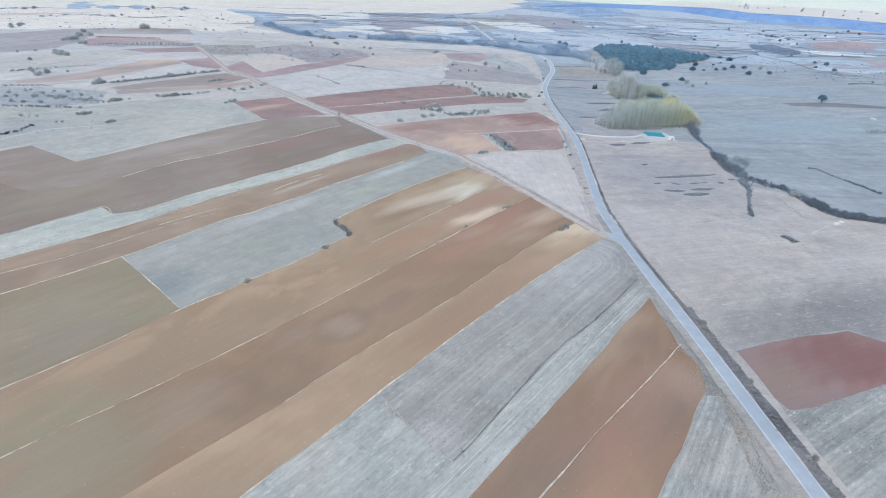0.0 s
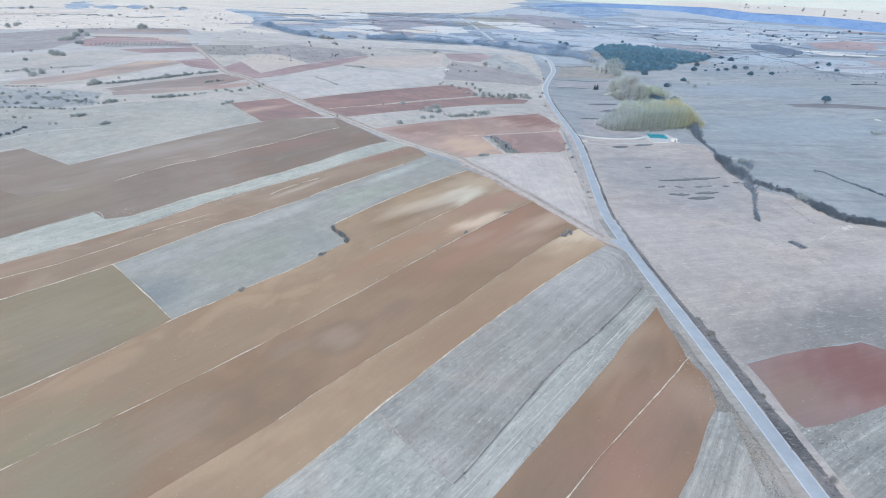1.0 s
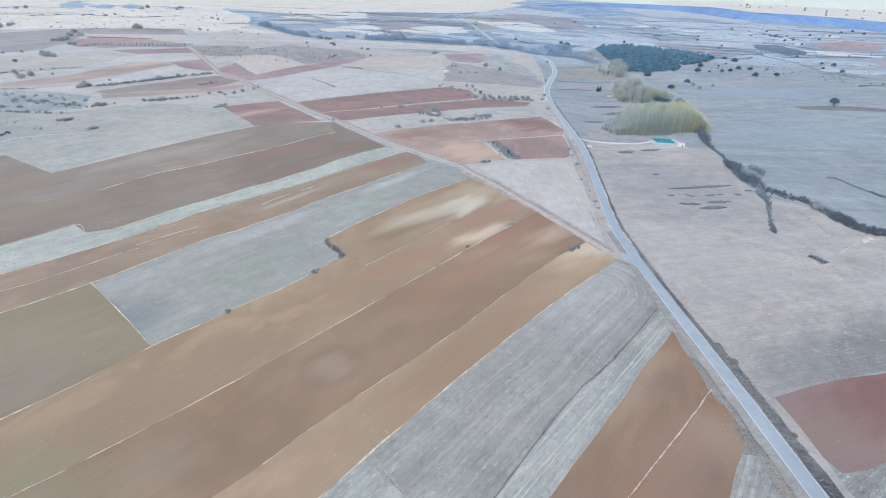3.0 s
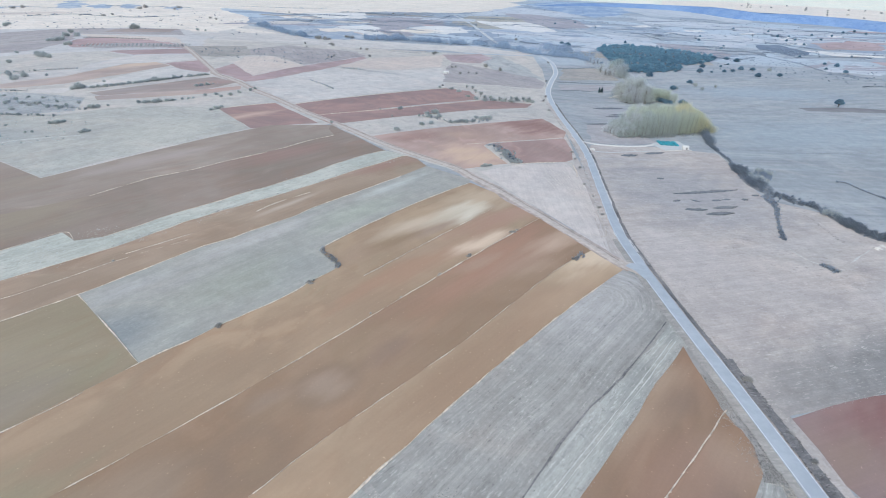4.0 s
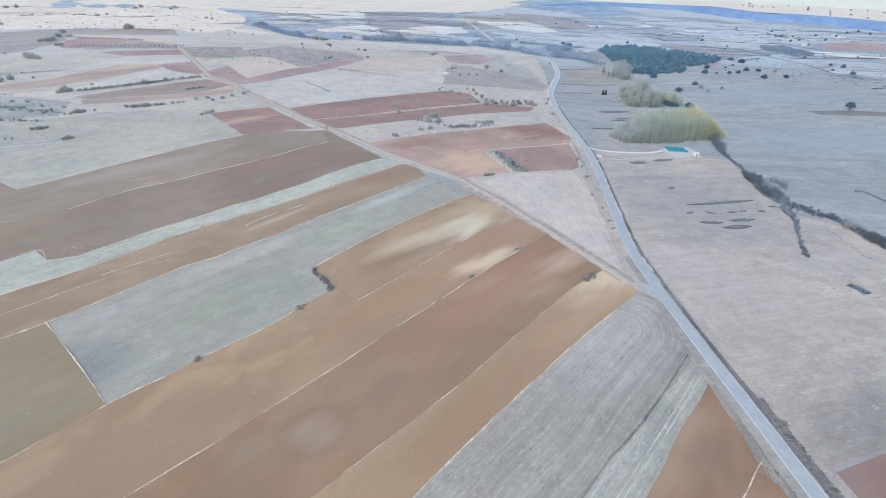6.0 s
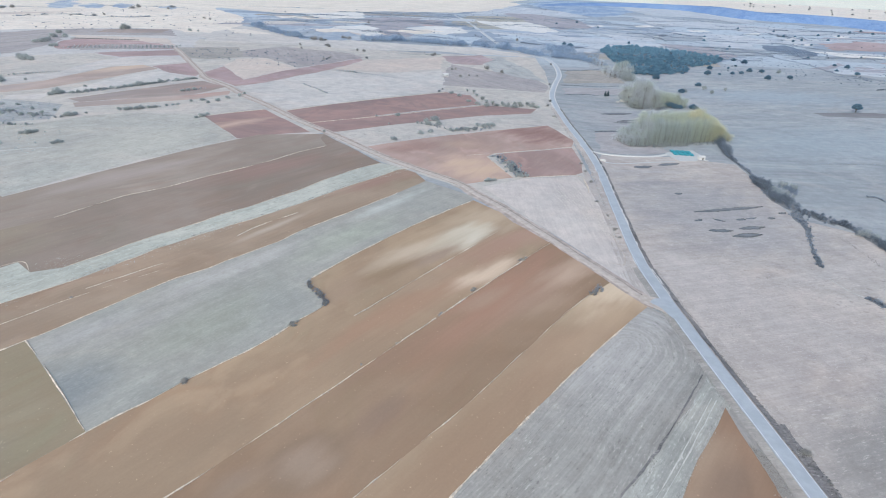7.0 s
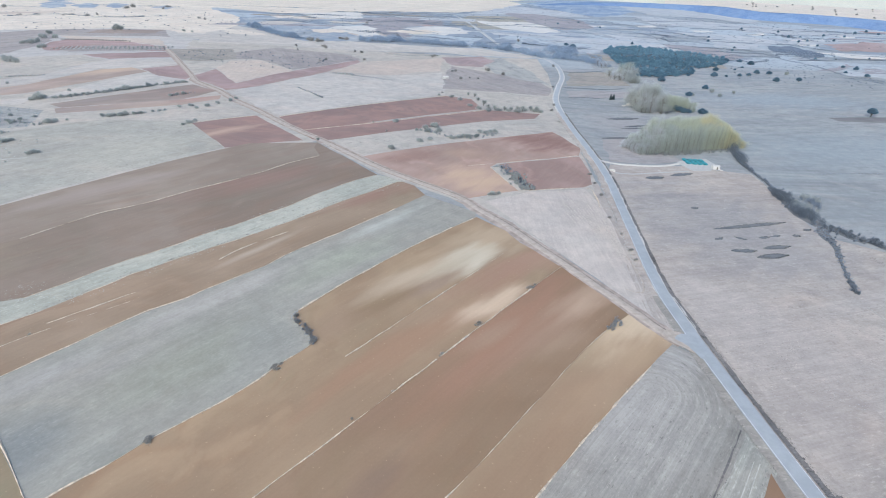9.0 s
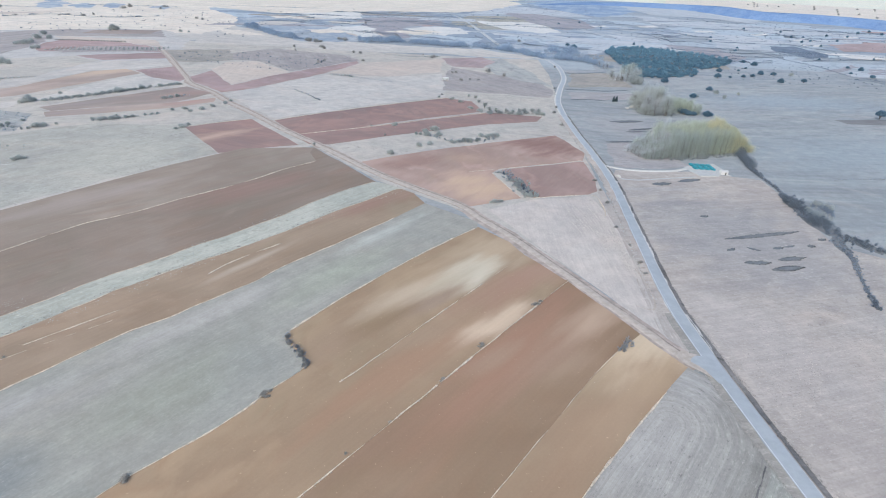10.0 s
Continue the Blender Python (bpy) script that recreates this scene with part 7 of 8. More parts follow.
# stream thickets
def thicket(pts, width, height, per_m, leaf, label, seed, twig=0.5, bed=0.0, spray=0.17):
    """A tangle of low trees along a stream: clumps and bare twigs on one line."""
    rng = random.Random(seed)
    line = smooth_line(pts, 3.0)
    blobs, stems = [], []
    for a, b in zip(line, line[1:]):
        d = b - a
        side = Vector((-d.y, d.x)).normalized()
        for _ in range(int(d.length * per_m + rng.random())):
            g = 0.45 + 1.0 * max(0.0, noise.noise((a.x * 0.045, a.y * 0.045, seed)) + 0.32)
            p = a + d * rng.random() + side * rng.gauss(0, 0.35) * width
            h = height * g * rng.uniform(0.5, 1.1)
            z = ground_z(p.x, p.y)
            blobs.append((p.x, p.y, z + h * 0.5, h * rng.uniform(0.35, 0.6), h * 0.5))
            stems.append(((p.x, p.y, z), (p.x + rng.gauss(0, 0.5), p.y + rng.gauss(0, 0.5), z + h), 0.25 * h))
    root = new("thicket")
    if bed:
        c = new("bed", ribbon_mesh("bed", line, [(-0.5 * width * bed, 0.12), (-0.3 * width * bed, 0.3), (0.3 * width * bed, 0.3), (0.5 * width * bed, 0.12)], GULLY, seed, 0.3 * width, 0.0002))
        c.parent = root
    a = new("foliage", leaf_cloud(blobs, int(len(blobs) * 110 * (0.22 / spray) ** 1.3), spray, seed))
    a.data.materials.append(leaf)
    b = new("brushwood", twig_cloud(stems, int(40 * twig), 0.9, seed, 0.06))
    b.data.materials.append(RIVER_TWIG)
    a.parent = b.parent = root
    a["kind"] = b["kind"] = "stuff"
    return tagged(root, label, "thicket", "stream thickets")


thicket([(-56.2, 238.8), (-54, 235.5), (-51.3, 232.7), (-48.8, 229.9), (-46.5, 227.5), (-45.2, 225.1), (-46.4, 223.3)], 1.4, 1.5, 1.6, BUSH_LEAF, "dark bramble hedge on a field corner", 134, 0.4, 0.0, 0.1)
thicket([(58.1, 235.2), (59.6, 237.1), (61.3, 239.1), (63.4, 241.4)], 1.7, 1.3, 2.2, BUSH_LEAF, "dark bramble clump in ochre plough land", 135, 0.4, 0.0, 0.1)
thicket([(31.7, 418.6), (36.9, 410.8), (41.6, 398.1), (45.2, 386), (47.8, 375.4)], 8.0, 2.2, 3.0, OLIVE_LEAF, "grey-blue weeds in a hollow", 136, 0.3)
thicket([(31.7, 418.6), (36.9, 410.8), (41.6, 398.1), (45.2, 386), (47.8, 375.4)], 5.0, 1.8, 0.6, RUSH, "dark brambles in a weedy hollow", 166, 0.3)
thicket([(-24.9, 497.5), (-13.8, 491.6), (-2.1, 482.4), (16.4, 485.1), (40.2, 505.3)], 4.5, 2.4, 0.7, OLIVE_LEAF, "grey-green scrub line in a fallow strip", 167, 0.4)
thicket([(-338, 529.1), (-321.2, 544), (-303.6, 566.9), (-285.2, 592.9), (-264.3, 619)], 3.0, 2.4, 0.8, OLIVE_LEAF, "grey-green hedge along a field edge", 137, 0.3)
thicket([(-249.8, 553.1), (-241.7, 565.3), (-237.1, 573.6)], 3.0, 2.0, 0.8, OLIVE_LEAF, "grey-green hedge along a field edge", 138, 0.3)
thicket([(-267.7, 478.3), (-253.1, 485.7), (-239.2, 495.8), (-229, 505.7)], 3.0, 2.0, 0.6, OLIVE_LEAF, "grey-green hedge along a field edge", 139, 0.3)
S = "dark blue-grey thicket along a dry stream"
STREAM = [(236.1, 511.8), (228, 484.8), (222.2, 463.4), (219.5, 446.8), (218.1, 424.9), (214.8, 409.9), (211, 395.9), (210.4, 386.8), (206.2, 371), (206.5, 357.8), (208.2, 348.5), (214.6, 342.3), (216.5, 334.6), (220.1, 329.3)]
for k, (wide, tall, per) in enumerate(((4.6, 6.0, 1.8), (3.4, 2.6, 1.6), (2.6, 1.3, 1.6), (2.0, 0.9, 1.5), (5.0, 2.8, 1.7), (6.0, 3.8, 2.0), (6.5, 3.2, 2.0), (6.8, 3.2, 2.1))):
    lo = (0, 2, 3, 4, 5, 6, 8, 10)[k]
    hi = (2, 3, 4, 5, 6, 8, 10, 13)[k]
    thicket(STREAM[lo:hi + 1], wide, tall, per, RUSH, S, 101 + k, 0.5, 1.1)
LOWER = STREAM[13:] + [(222.4, 331.8), (225.2, 323.5), (226.5, 313.3), (227.2, 299.7), (227.7, 287.1), (232.5, 281.7), (240.9, 279.4), (253.3, 275.2), (292, 258)]
thicket(LOWER[:3], 5.0, 2.8, 2.0, RUSH, S, 109, 0.5, 1.1)
thicket(LOWER[2:6], 6.0, 3.6, 2.1, RUSH, S, 164, 0.5, 1.1)
thicket(LOWER[5:], 5.6, 2.8, 2.0, RUSH, S, 165, 0.5, 1.1)
SIDE_GULLY = [(208.5, 347), (202.5, 338.2), (199.9, 327.6), (196.3, 317.6), (191.1, 308), (186, 297.9), (179.5, 284.2), (174.8, 272.8)]
thicket(SIDE_GULLY[:3], 6.0, 0.8, 2.6, RUSH, "dark rushes where a side gully meets the stream", 170, 0.4, 1.0)
thicket(SIDE_GULLY[2:5], 3.0, 0.6, 2.4, RUSH, "dark rushes in a side gully", 107, 0.4, 1.0)
thicket(SIDE_GULLY[4:7], 1.4, 0.6, 1.8, RUSH, "thin rushes in a side gully", 160, 0.4, 0.9)
thicket(SIDE_GULLY[6:], 2.0, 0.9, 2.0, RUSH, "dark rushes in a side gully", 161, 0.4, 1.0)
thicket([(210.6, 379.8), (210, 368.2), (215.5, 364.2)], 6.0, 4.0, 0.6, HAZE_TWIG, "hazy grey bare trees above the stream", 162, 0.6)
thicket([(221.3, 391.6), (225.1, 386.7), (224.7, 373.1)], 3.5, 3.6, 0.6, RIVER_TWIG, "hazy blue-grey bare trees above the stream", 163, 0.6)
thicket([(212.6, 383.6), (217.6, 369.6)], 5.0, 5.0, 0.8, OLIVE_LEAF, "grey-green trees on the stream bank", 168, 0.6)
thicket([(221.4, 316.3), (227.4, 306.3)], 5.0, 5.0, 0.8, OLIVE_LEAF, "grey-green trees on the stream bank", 169, 0.6)
ribbon("bank", smooth_line([(171.4, 262.4), (172, 254.8), (173.8, 249.3), (176.9, 246.2)], 3.0), [(-0.2, 0.1), (0, 0.25), (0.2, 0.1)], RUTS, "pale eroded bank in pasture", "bank", ragged=0.7, seed=31)
ribbon("bank", smooth_line([(215.4, 439), (213.8, 413), (210.4, 373.5), (211.2, 349.5)], 3.0), [(-0.2, 0.1), (0, 0.25), (0.2, 0.1)], RUTS, "pale eroded bank beside the stream", "bank", ragged=0.7, seed=32)
ribbon("bank", smooth_line([(194.2, 250.7), (207.8, 261.4), (217.1, 268.4), (224.4, 272.3)], 3.0), [(-0.2, 0.1), (0, 0.25), (0.2, 0.1)], RUTS, "pale eroded bank in pasture", "bank", ragged=0.8, seed=33)
margin([(209.5, 311.9), (208.9, 300.9), (208.2, 288.8), (207, 275.2)], 2.2, "dark tufts along a faint bank", WEED, dense=1.3, name="weeds")
margin([(209.5, 311.9), (208.9, 300.9), (208.2, 288.8), (207, 275.2)], 2.0, "pale grass along a faint bank", TUFT, dense=1.3, name="weeds")
thicket([(221.4, 390.5), (227.8, 392.9), (228.8, 384.3)], 3.5, 3.6, 1.0, OLIVE_LEAF, "grey-green thicket above the stream", 108)
thicket([(392.4, 487.7), (402, 490.2), (410.1, 488.4), (420.9, 480.6)], 10.0, 4.5, 0.9, OLIVE_LEAF, "grey-green thicket on pasture", 109)
thicket([(270.7, 376.9), (276.5, 376.1), (278, 362), (281.5, 349.1), (284, 340.1), (287.1, 324.3)], 1.0, 0.98, 1.4, RUSH, "dark rush line in a dry runnel", 110, 0.5, 1.5)
thicket([(281.5, 349.1), (283.2, 344.6), (285.2, 340.2)], 2.6, 2.2, 1.6, RUSH, "dark brambles in a dry runnel", 111, 0.5, 0.6)
thicket([(177, 246.9), (178.9, 243.1), (179.8, 239.1)], 2.4, 0.9, 4, RUSH, "dark rushes in a hollow", 112, 0.5, 1.5)
thicket([(151.7, 476.2), (170.8, 478.8), (194.3, 486.1), (228.5, 498.7)], 4.0, 3.0, 0.7, OLIVE_LEAF, "grey undergrowth below poplars", 113)


def rush_bed(x0, y0, x1, y1, width, height, seed):
    """A long bed of dark rushes: a low earth swell with tapered ends under a dense coat of blades."""
    rng = random.Random(seed)
    a, b = Vector((x0, y0)), Vector((x1, y1))
    d = b - a
    side = Vector((-d.y, d.x)).normalized()
    n = max(6, int(d.length / 1.5))
    verts, faces, blades, spikes = [], [], [], []
    for k in range(n + 1):
        f = k / n
        p = a + d * f + side * 0.5 * noise.noise((k * 0.4, seed, 3))
        w = 0.5 * width * min(1.0, 0.15 + 3.4 * min(f, 1 - f)) * (1 + 0.7 * noise.noise((k * 0.55, seed, 1)))
        z = ground_z(p.x, p.y)
        for u, h in ((-1, 0.04), (-0.6, 0.25), (0, 0.4), (0.6, 0.25), (1, 0.04)):
            q = p + side * w * u
            verts.append((q.x, q.y, z + 0.08 + h * height))
        if k:
            c = k * 5
            faces += [(c - 5 + i, c - 4 + i, c + 1 + i, c + i) for i in range(4)]
        for _ in range(int(d.length / n * width * 9)):
            q = p + d * (rng.random() / n) + side * w * rng.uniform(-1.05, 1.05)
            tufts(blades, spikes, q.x, q.y, rng.uniform(0.14, 0.3), rng, height * 1.7)
    root = new("rush_bed")
    for name, vs, fs, mat in (("swell", verts, faces, GULLY), ("sedge", blades, spikes, SEDGE)):
        me = bpy.data.meshes.new(name)
        me.from_pydata(vs, [], fs)
        me.materials.append(mat)
        me.update()
        if name == "swell" and me.polygons[0].normal.z < 0:
            me.flip_normals()
        ob = new(name, me)
        ob.parent = root
        ob["kind"] = "stuff" if name == "sedge" else ""
    return tagged(root, "long dark bed of rushes on dry pasture", "rush bed", "rush beds")


NEAR_BEDS = [
    (141.2, 335, 188.2, 351, 3.3, 0.9), (138, 308.7, 150.2, 310.4, 3.4, 1), (156.9, 314.2, 172, 318.6, 3.3, 1), (147.8, 302.9, 164.3, 307.9, 4.1, 1.2),
    (135.8, 321.3, 140.4, 323.8, 2, 0.8), (148.2, 326.3, 152.8, 323.8, 2.1, 0.7), (161.7, 327, 167.5, 329.1, 2.2, 0.8), (168.8, 329.9, 175, 332, 1.6, 0.6),
    (182.8, 332.5, 186.5, 333.6, 2.8, 1)]
FAR_BEDS = [
    (193.7, 341.2, 198.3, 343.1, 2.4, 0.9), (141.6, 364.5, 145.8, 366.1, 2.7, 0.8), (130.3, 520.3, 163.8, 529.9, 4, 0.9), (164.6, 569.9, 189, 581.6, 4.1, 0.8),
    (159.7, 562.4, 183.8, 569.6, 3.4, 0.7), (156.6, 602.8, 190.3, 612.8, 7.7, 0.5), (132.5, 416.3, 145.5, 421.1, 4.9, 0.7), (153, 425.9, 170.5, 433.6, 4.4, 0.6)]
for k, bed in enumerate(NEAR_BEDS + FAR_BEDS):
    rush_bed(*bed, 400 + k)
thicket([(150.8, 785.4), (176.3, 789), (200.4, 785.9), (232.6, 798.9)], 1.8, 0.5, 1.7, RUSH, "dark hedge bank across pasture", 122, 0.2, 0.8)
thicket([(142.1, 713.3), (162.4, 720.6), (184.7, 718.2)], 1.4, 0.5, 1.1, RUSH, "dark hedge bank across pasture", 123, 0.2, 0.8)
thicket([(173.3, 917.5), (202.6, 920.9), (240.9, 942.3)], 2.0, 0.7, 1.7, RUSH, "dark hedge bank across pasture", 124, 0.2, 0.8)
thicket([(269.5, 443.1), (280.7, 445.8), (298.5, 447.1), (332.5, 447.1), (347.2, 449.5)], 1.2, 0.3, 0.5, FADE, "thin faded bank across pasture", 125, 0.2)
thicket([(587.1, 802.7), (619.3, 813.1), (646.6, 806.9)], 1.6, 1.5, 0.52, RUSH, "thin dark hedge on pasture", 126, 0.2, 0.6)
thicket([(481.2, 1106.7), (604, 1188.5), (622.4, 1118.7), (639.9, 1039.3), (634.8, 961.4), (655, 903.4), (687.7, 862.4)], 2.0, 1.6, 0.6, RIVER_TWIG, "long haze-blue hedge between far fields", 127, 0.4)
thicket([(151.5, 1044.1), (193.8, 1040.1), (232.7, 1021.5), (258.4, 975.1)], 20.0, 10.0, 1.7, RIVER_LEAF, "haze-tinted bare riverside trees", 128, 0.8, 0.0, 0.5)
thicket([(171, 1108.2), (204.6, 1106.3), (235.4, 1089.8), (267.9, 1061)], 24.0, 10.0, 1.5, RIVER_LEAF, "haze-tinted bare riverside trees", 129, 0.8, 0.0, 0.5)
thicket([(-16.5, 1094.5), (23.8, 1100.8), (69.1, 1108.2), (112.4, 1086.2), (152.4, 1050.6)], 24.0, 10.0, 2.0, RIVER_LEAF, "haze-tinted bare riverside trees", 130, 0.8, 0.0, 0.5)
thicket([(-155.1, 1060.1), (-109.4, 1088.3), (-54.5, 1096.3), (-16.5, 1094.5)], 24.0, 10.0, 2.0, RIVER_LEAF, "haze-tinted bare riverside trees", 131, 0.8, 0.0, 0.5)
thicket([(-405.3, 1219.1), (-341.1, 1125.6), (-289.4, 1059), (-252.3, 1038.3)], 14.0, 8.0, 1.7, RIVER_LEAF, "haze-tinted bare riverside trees", 132, 0.8, 0.0, 0.5)
thicket([(-314.3, 353.8), (-309.8, 363.9), (-308.9, 379.9)], 3.0, 2.0, 0.8, RUSH, "dark weeds in a dry gully", 133)


NEAR_HEDGES = [
    [(-456, 496.3), (-430.5, 504.9), (-383, 511.1)], [(-475.6, 578.8), (-463, 595.6), (-447.2, 609.7), (-415.2, 631.2)], [(-374.2, 471.9), (-330.6, 459.8), (-291.5, 452.6)], [(-372.5, 429.7), (-335.4, 430.6), (-302.8, 431.2)],
    [(-155.7, 626.9), (-139, 610.2), (-121.6, 587.5)], [(-143.6, 737.9), (-104.4, 731.6), (-65.7, 726.6)], [(-105.5, 951.7), (-66.4, 950.6), (-14.1, 977.4)], [(484.1, 1514.6), (549.6, 1443), (602.8, 1395.6)],
    [(564.2, 1724.1), (706.7, 1783.9), (904.5, 1790.3)], [(473.7, 1303.2), (525, 1317.4), (561.1, 1291.8)], [(755.3, 1578.7), (816.7, 1544.2), (828.7, 1451.9), (853.1, 1393.3)], [(964.3, 1533.7), (1079.8, 1594.5), (1182.3, 1628), (1221.7, 1597.7)]]
FAR_HEDGES = [
    [(384.2, 1477.2), (444.6, 1430.3), (480.3, 1322.9)], [(305.8, 1716.6), (393.4, 1650.6), (457.8, 1585.2)], [(607.8, 932.7), (632.7, 912.1), (637.5, 877.4)], [(733.2, 1349.1), (764.2, 1282.9), (804.7, 1222.6)],
    [(796.7, 1189.8), (852.7, 1166.4), (902.2, 1157.1)], [(-319.1, 1596.1), (-260.1, 1625.8), (-209.5, 1609.7)], [(-227.1, 1621.6), (-158, 1575.8), (-93.7, 1552.1)], [(-0, 1385.7), (115.1, 1439), (226.7, 1515.8)],
    [(-227.6, 1418.9), (-140.3, 1399), (-59.2, 1468.7)], [(-1114.1, 1386.8), (-1071.9, 1445.2), (-980.8, 1461.1)], [(-933.4, 1556.8), (-817.9, 1574.8), (-711.7, 1583.6)], [(-942.2, 1279.3), (-878.7, 1343.5), (-744.2, 1320.1), (-647.8, 1372.3)]]
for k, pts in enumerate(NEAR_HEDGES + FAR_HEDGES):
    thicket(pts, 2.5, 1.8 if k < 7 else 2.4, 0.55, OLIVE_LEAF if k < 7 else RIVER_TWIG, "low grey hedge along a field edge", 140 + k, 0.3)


rng = random.Random(18)
for k in range(64):
    y = rng.uniform(1080, 1700)
    x = rng.uniform(-0.3, 0.8) * y
    if x < 0.12 * y and y < 1150:
        continue
    w, a = rng.uniform(30, 130), radians(rng.uniform(-16, 10))
    thicket([(x - w * math.cos(a), y - w * math.sin(a)), (x, y + rng.uniform(-6, 6)), (x + w * math.cos(a), y + w * math.sin(a))], 2.5, rng.uniform(1.4, 2.8), 0.5, RIVER_TWIG, "low haze-blue hedge on the far plain", 300 + k, 0.2, 0.0, 0.45)

field(GREYMAUVE, "greyish weedy ground under young orchard trees", [(-541, 834.7), (-514.4, 874.3), (-465, 879.2), (-410.2, 873.5), (-396.2, 839.8), (-451.2, 821.8), (-504.1, 802.1)], lift=0.1, amount=4.0)
# young trees in rows on the red field
ROWS_A, ROWS_B = Vector((-542, 823.1)), Vector((-394.2, 836.1))
rng = random.Random(9)
deep = Vector((-(ROWS_B - ROWS_A).y, (ROWS_B - ROWS_A).x)).normalized()
for i in range(26):
    for j in range(3):
        p = ROWS_A.lerp(ROWS_B, i / 25) + deep * (6 + 14 * j)
        GREY[(i + j) % 3].stand(p.x, p.y, rng.uniform(2.4, 3.4), rng, "young orchard tree in a row on red soil")
TOP_A, TOP_B = Vector((-611.8, 953.1)), Vector((-491.8, 930))
for i in range(22):
    p = TOP_A.lerp(TOP_B, i / 21)
    SHRUBS[i % 3].stand(p.x, p.y, rng.uniform(3.0, 4.4), rng, "small dark tree in a boundary row")

# dots of oaks on the far plain and the plateau
FAR = [(788.8, 1617.3, 11.3), (852.8, 1554.5, 10.9), (820.4, 1449.9, 11.6), (794, 1361.5, 12.3), (829.5, 1388.5, 11.1), (804, 1307.5, 10.5), (900.7, 1403.1, 11.3), (853.7, 1457.8, 10.2), (937.8, 1501.7, 12), (982.1, 1488.7, 11.9), (1079.8, 1594.5, 14.3), (1145.3, 1645.2, 14.7), (1136.2, 1584.2, 14.2), (602.8, 1395.6, 9.8), (574, 1330.5, 10.7), (557, 1423.7, 8.6), (594.6, 1249.4, 8.8), (568.7, 1204.2, 9.8), (691, 1129.8, 9.2), (803.9, 1145.4, 7), (378, 1242.5, 11.3), (275.8, 1537.5, 10.7), (341.3, 1595.8, 11.1), (134.6, 1709.2, 8.5), (374.2, 1498.1, 9)]
plant(LONE, FAR, 91, grow=0.6, label="small dark oak on the far plain")
plant(SHRUBS, [(-844.3, 1342.5, 10.8), (-803, 1329.6, 13.4), (-798.6, 1357.7, 10.9), (-762.1, 1328.4, 8), (-854.4, 1325.9, 8), (-815.2, 1538.3, 21.5), (-810.3, 1505.1, 18), (-738.1, 1572, 18.8), (-727.2, 1521, 13.7), (-695.9, 1230.5, 6.2), (-638, 1265.9, 6.4), (-1055.2, 1421.4, 19.9), (-1062.2, 1401.5, 16.9), (-163.7, 1633.7, 9.8), (-129.3, 1610.4, 9.6), (-469.9, 1567.4, 6.2), (-432.2, 1544.1, 7.7), (-273.3, 1710, 6.8), (-935.6, 1307.7, 9.2), (-557.5, 1336.6, 10.7), (-534.8, 1313.2, 10.6)], 92, 1.0, 0.65, label="small dark clump on the bleached plain")


rng = random.Random(12)
for k in range(46):
    e = RIM[int(rng.uniform(0.35, 1.0) * (len(RIM) - 1))]
    f = 1.02 + 0.45 * rng.random()
    x, y = e.x * f, e.y * f
    SHRUBS[k % 3].stand(x, y, rng.uniform(6, 11), rng, "small dark oak clump on the plateau", lift=e.z - ground_z(x, y))

# basins, hut and ruins
def slab(name, pts, lift, thick, mat, parent=None, label="", category="", kind="", group=""):
    bm = bmesh.new()
    top = [bm.verts.new((x, y, ground_z(x, y) + lift)) for x, y in pts]
    f = bm.faces.new(top)
    r = bmesh.ops.extrude_face_region(bm, geom=[f])
    for v in r["geom"]:
        if isinstance(v, bmesh.types.BMVert):
            v.co.z -= thick
    bmesh.ops.recalc_face_normals(bm, faces=bm.faces)
    ob = mesh_object(name, bm, mat, parent)
    return tagged(ob, label, category, group, kind) if not parent else ob


slab("pavement", [(170.6, 459.7), (181.7, 468.4), (197.8, 472.3), (198.9, 456.5), (188.2, 442.5), (174.6, 440.2), (171.9, 450.9)], 0.4, 0.8, CONCRETE, label="pale concrete yard with basins", category="yard", kind="structure")


def basin(x, y, w, d, turn):
    """A rectangular raised basin: four walls round a teal lining."""
    root = new("basin")
    root.matrix_world = pose(x, y, ground_z(x, y) + 0.4, 0, 0, turn)
    for cx, cy, sx, sy in ((0, -d / 2, w, 0.25), (0, d / 2, w, 0.25), (-w / 2, 0, 0.25, d + 0.25), (w / 2, 0, 0.25, d + 0.25)):
        bm = bmesh.new()
        bmesh.ops.create_cube(bm, size=1.0, matrix=pose(cx, cy, 0.45) @ Matrix.Diagonal((sx, sy, 0.9, 1)))
        bmesh.ops.bevel(bm, geom=bm.edges[:], offset=0.03, segments=1)
        mesh_object("wall", bm, TEAL, root)
    bm = bmesh.new()
    bmesh.ops.create_grid(bm, x_segments=6, y_segments=6, size=0.5, matrix=pose(0, 0, 0.6) @ Matrix.Diagonal((w - 0.24, d - 0.24, 1, 1)))
    mesh_object("lining", bm, TEAL, root, "dull teal lining")
    return tagged(root, "teal-lined raised basin on a concrete yard", "basin", "basins")


P0, PX, PY = Vector((178.6, 457.2)), Vector((190.7, 456.5)), Vector((180.4, 465.4))
ux = (PX - P0) / 3
uy = Vector((-ux.y, ux.x)).normalized()
deg = math.degrees(math.atan2(ux.y, ux.x))
for i in range(4):
    for j in range(2):
        p = P0 + ux * (i - 0.1) + uy * (1.0 + 7.0 * j)
        basin(p.x, p.y, ux.length * 0.66, 4.6, deg)


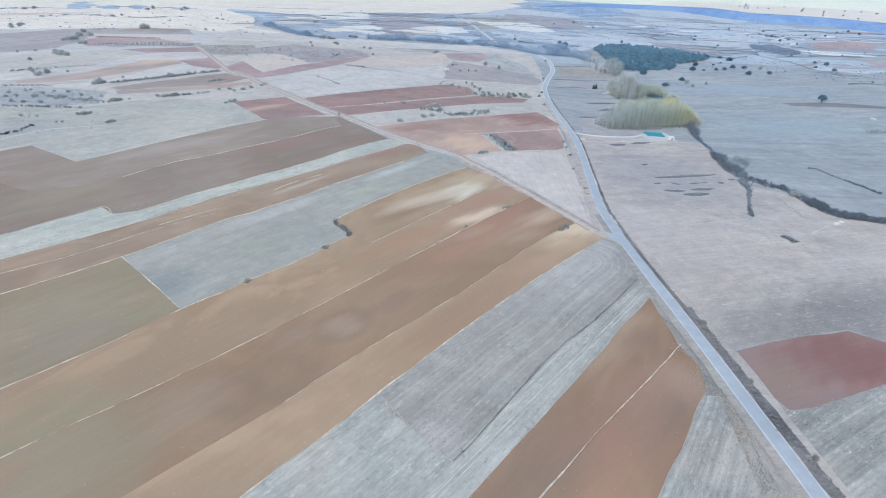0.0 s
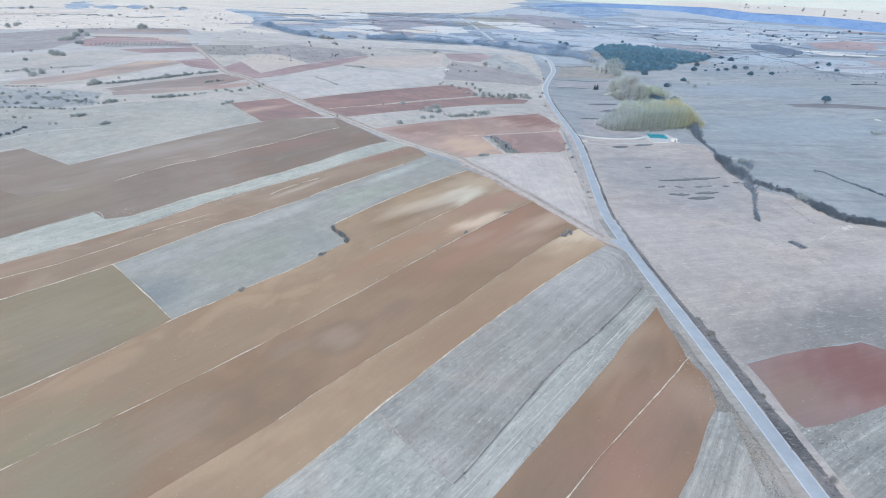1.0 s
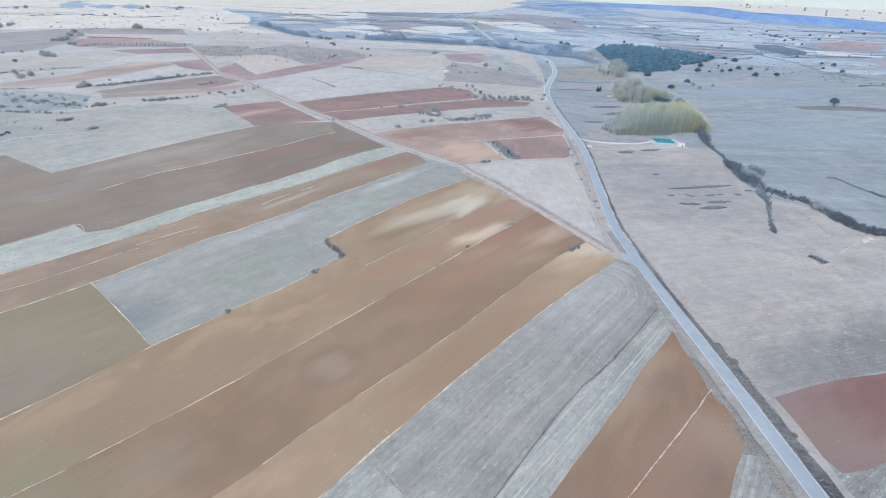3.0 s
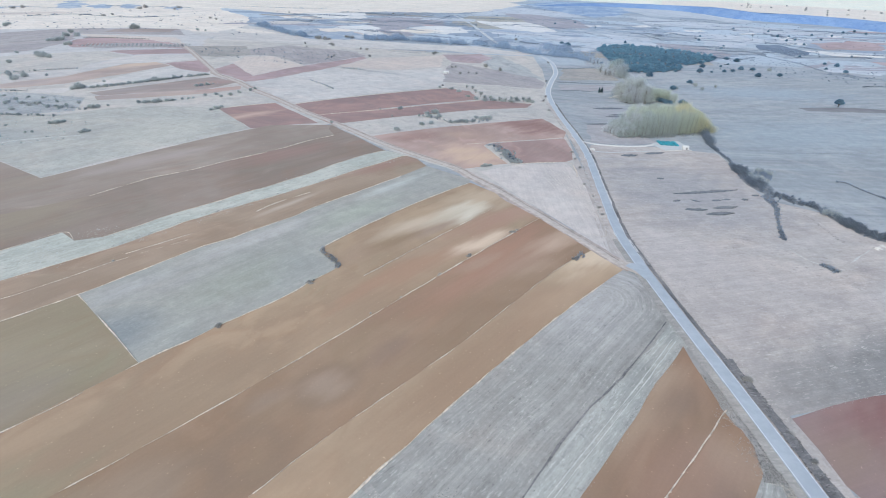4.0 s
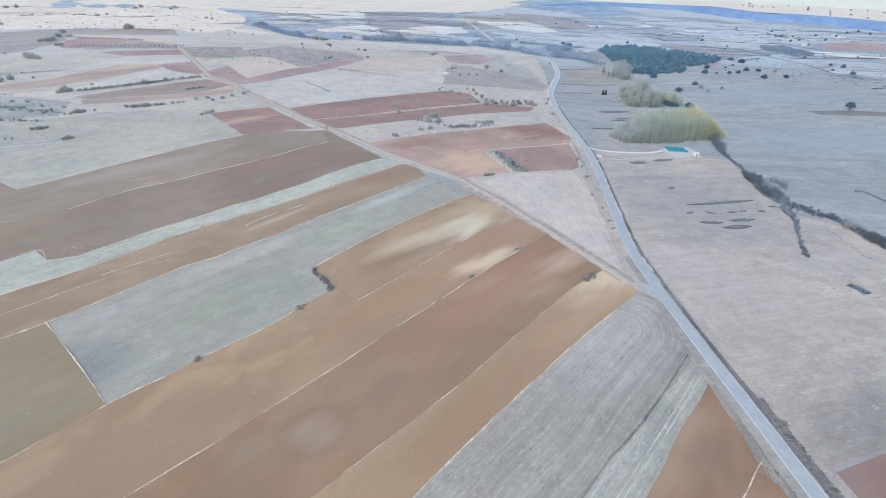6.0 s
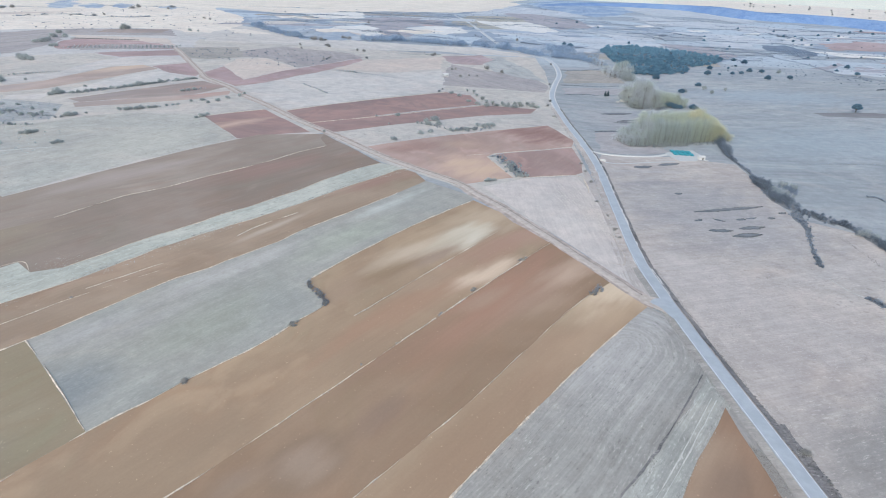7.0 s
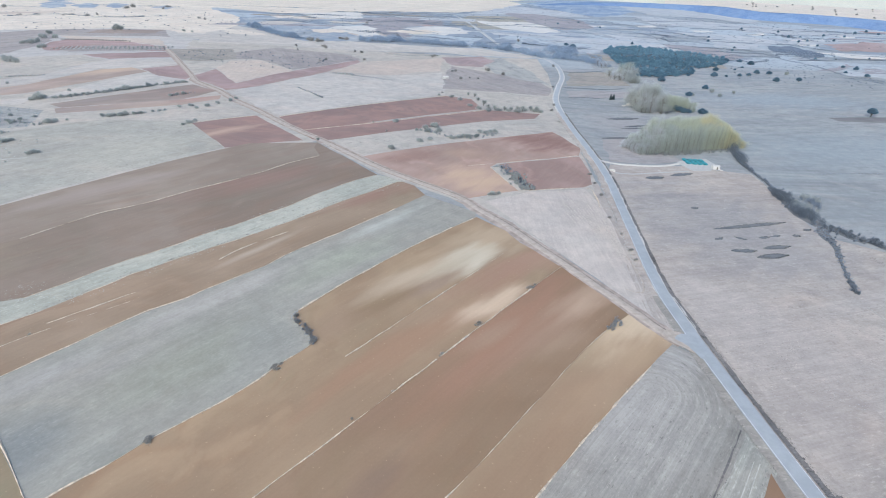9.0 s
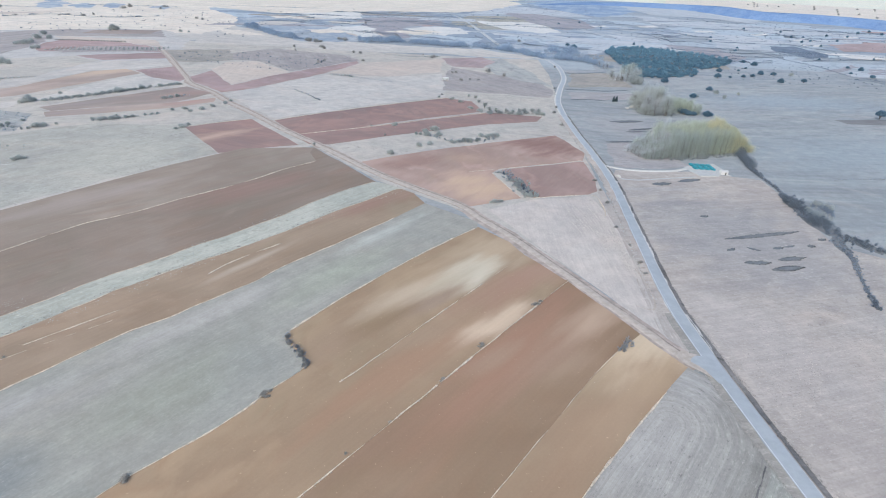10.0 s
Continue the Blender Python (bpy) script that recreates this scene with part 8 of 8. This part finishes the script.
def hut(x, y, w, d, h, turn, label, roof_mat):
    """A small shed: four walls, a door and a shallow pitched roof."""
    root = new("hut")
    root.matrix_world = pose(x, y, ground_z(x, y), 0, 0, turn)
    for cx, cy, sx, sy in ((0, -d / 2, w, 0.2), (0, d / 2, w, 0.2), (-w / 2, 0, 0.2, d - 0.2), (w / 2, 0, 0.2, d - 0.2)):
        bm = bmesh.new()
        bmesh.ops.create_cube(bm, size=1.0, matrix=pose(cx, cy, h / 2 - 0.2) @ Matrix.Diagonal((sx, sy, h + 0.4, 1)))
        mesh_object("wall", bm, WHITEWASH, root)
    bm = bmesh.new()
    o, e = w / 2 + 0.25, d / 2 + 0.25
    ring = [[bm.verts.new((sx * o, yy, zz)) for yy, zz in ((-e, h - 0.02), (0, h + 0.2 * d), (e, h - 0.02), (e, h + 0.1), (0, h + 0.2 * d + 0.12), (-e, h + 0.1))] for sx in (-1, 1)]
    for i in range(6):
        bm.faces.new((ring[0][i], ring[0][(i + 1) % 6], ring[1][(i + 1) % 6], ring[1][i]))
    bm.faces.new(ring[0])
    bm.faces.new(ring[1][::-1])
    bmesh.ops.recalc_face_normals(bm, faces=bm.faces)
    mesh_object("roof", bm, roof_mat, root)
    bm = bmesh.new()
    bmesh.ops.create_cube(bm, size=1.0, matrix=pose(w * 0.15, -d / 2 - 0.1, 1.0) @ Matrix.Diagonal((0.9, 0.06, 2.0, 1)))
    mesh_object("door", bm, DARKWOOD, root)
    return tagged(root, label, "hut")


hut(194.1, 448.3, 4.6, 3.6, 2.4, deg, "small whitewashed hut beside the basins", WHITEWASH)
hut(-5.5, 781.6, 7.0, 5.0, 2.6, 20, "small whitewashed field hut with a pale roof", ROOFING)


def rubble(x, y, size, seed, label):
    """A low heap of pale stones."""
    rng = random.Random(seed)
    bm = bmesh.new()
    for _ in range(14):
        a, r = rng.uniform(0, 6.28), size * rng.random() ** 0.6 * 0.5
        s = size * rng.uniform(0.08, 0.2)
        bmesh.ops.create_icosphere(bm, subdivisions=1, radius=s, matrix=pose(r * math.cos(a), r * math.sin(a), s * 0.4, rng.uniform(0, 90), rng.uniform(0, 90), 0) @ Matrix.Diagonal((1.3, 0.9, 0.7, 1)))
    ob = mesh_object("rubble_heap", bm, GRAVEL)
    ob.matrix_world = pose(x, y, ground_z(x, y))
    return tagged(ob, label, "rubble", "rubble heaps")


for k, (x, y, w) in enumerate([(113.6, 428, 4.2), (149.1, 435.6, 1.9), (196.4, 446.1, 2), (197.4, 445.1, 1.6), (196.6, 678.9, 3.7), (205.7, 683.9, 8.8), (138.1, 450.7, 1.2)]):
    rubble(x, y, w, 200 + k, "pale rubble heap on dry pasture")
for k, (x, y, w) in enumerate([(222.4, 270.4, 3.2), (219.8, 268.4, 2.5), (226.4, 272.6, 2.6), (398.5, 496.4, 3.2), (441, 548.6, 4.7), (127.5, 740.9, 3.1), (32.7, 352.2, 1.2), (106.4, 471.5, 2.1)]):
    rubble(x, y, w, 220 + k, "pale stones on the bank")
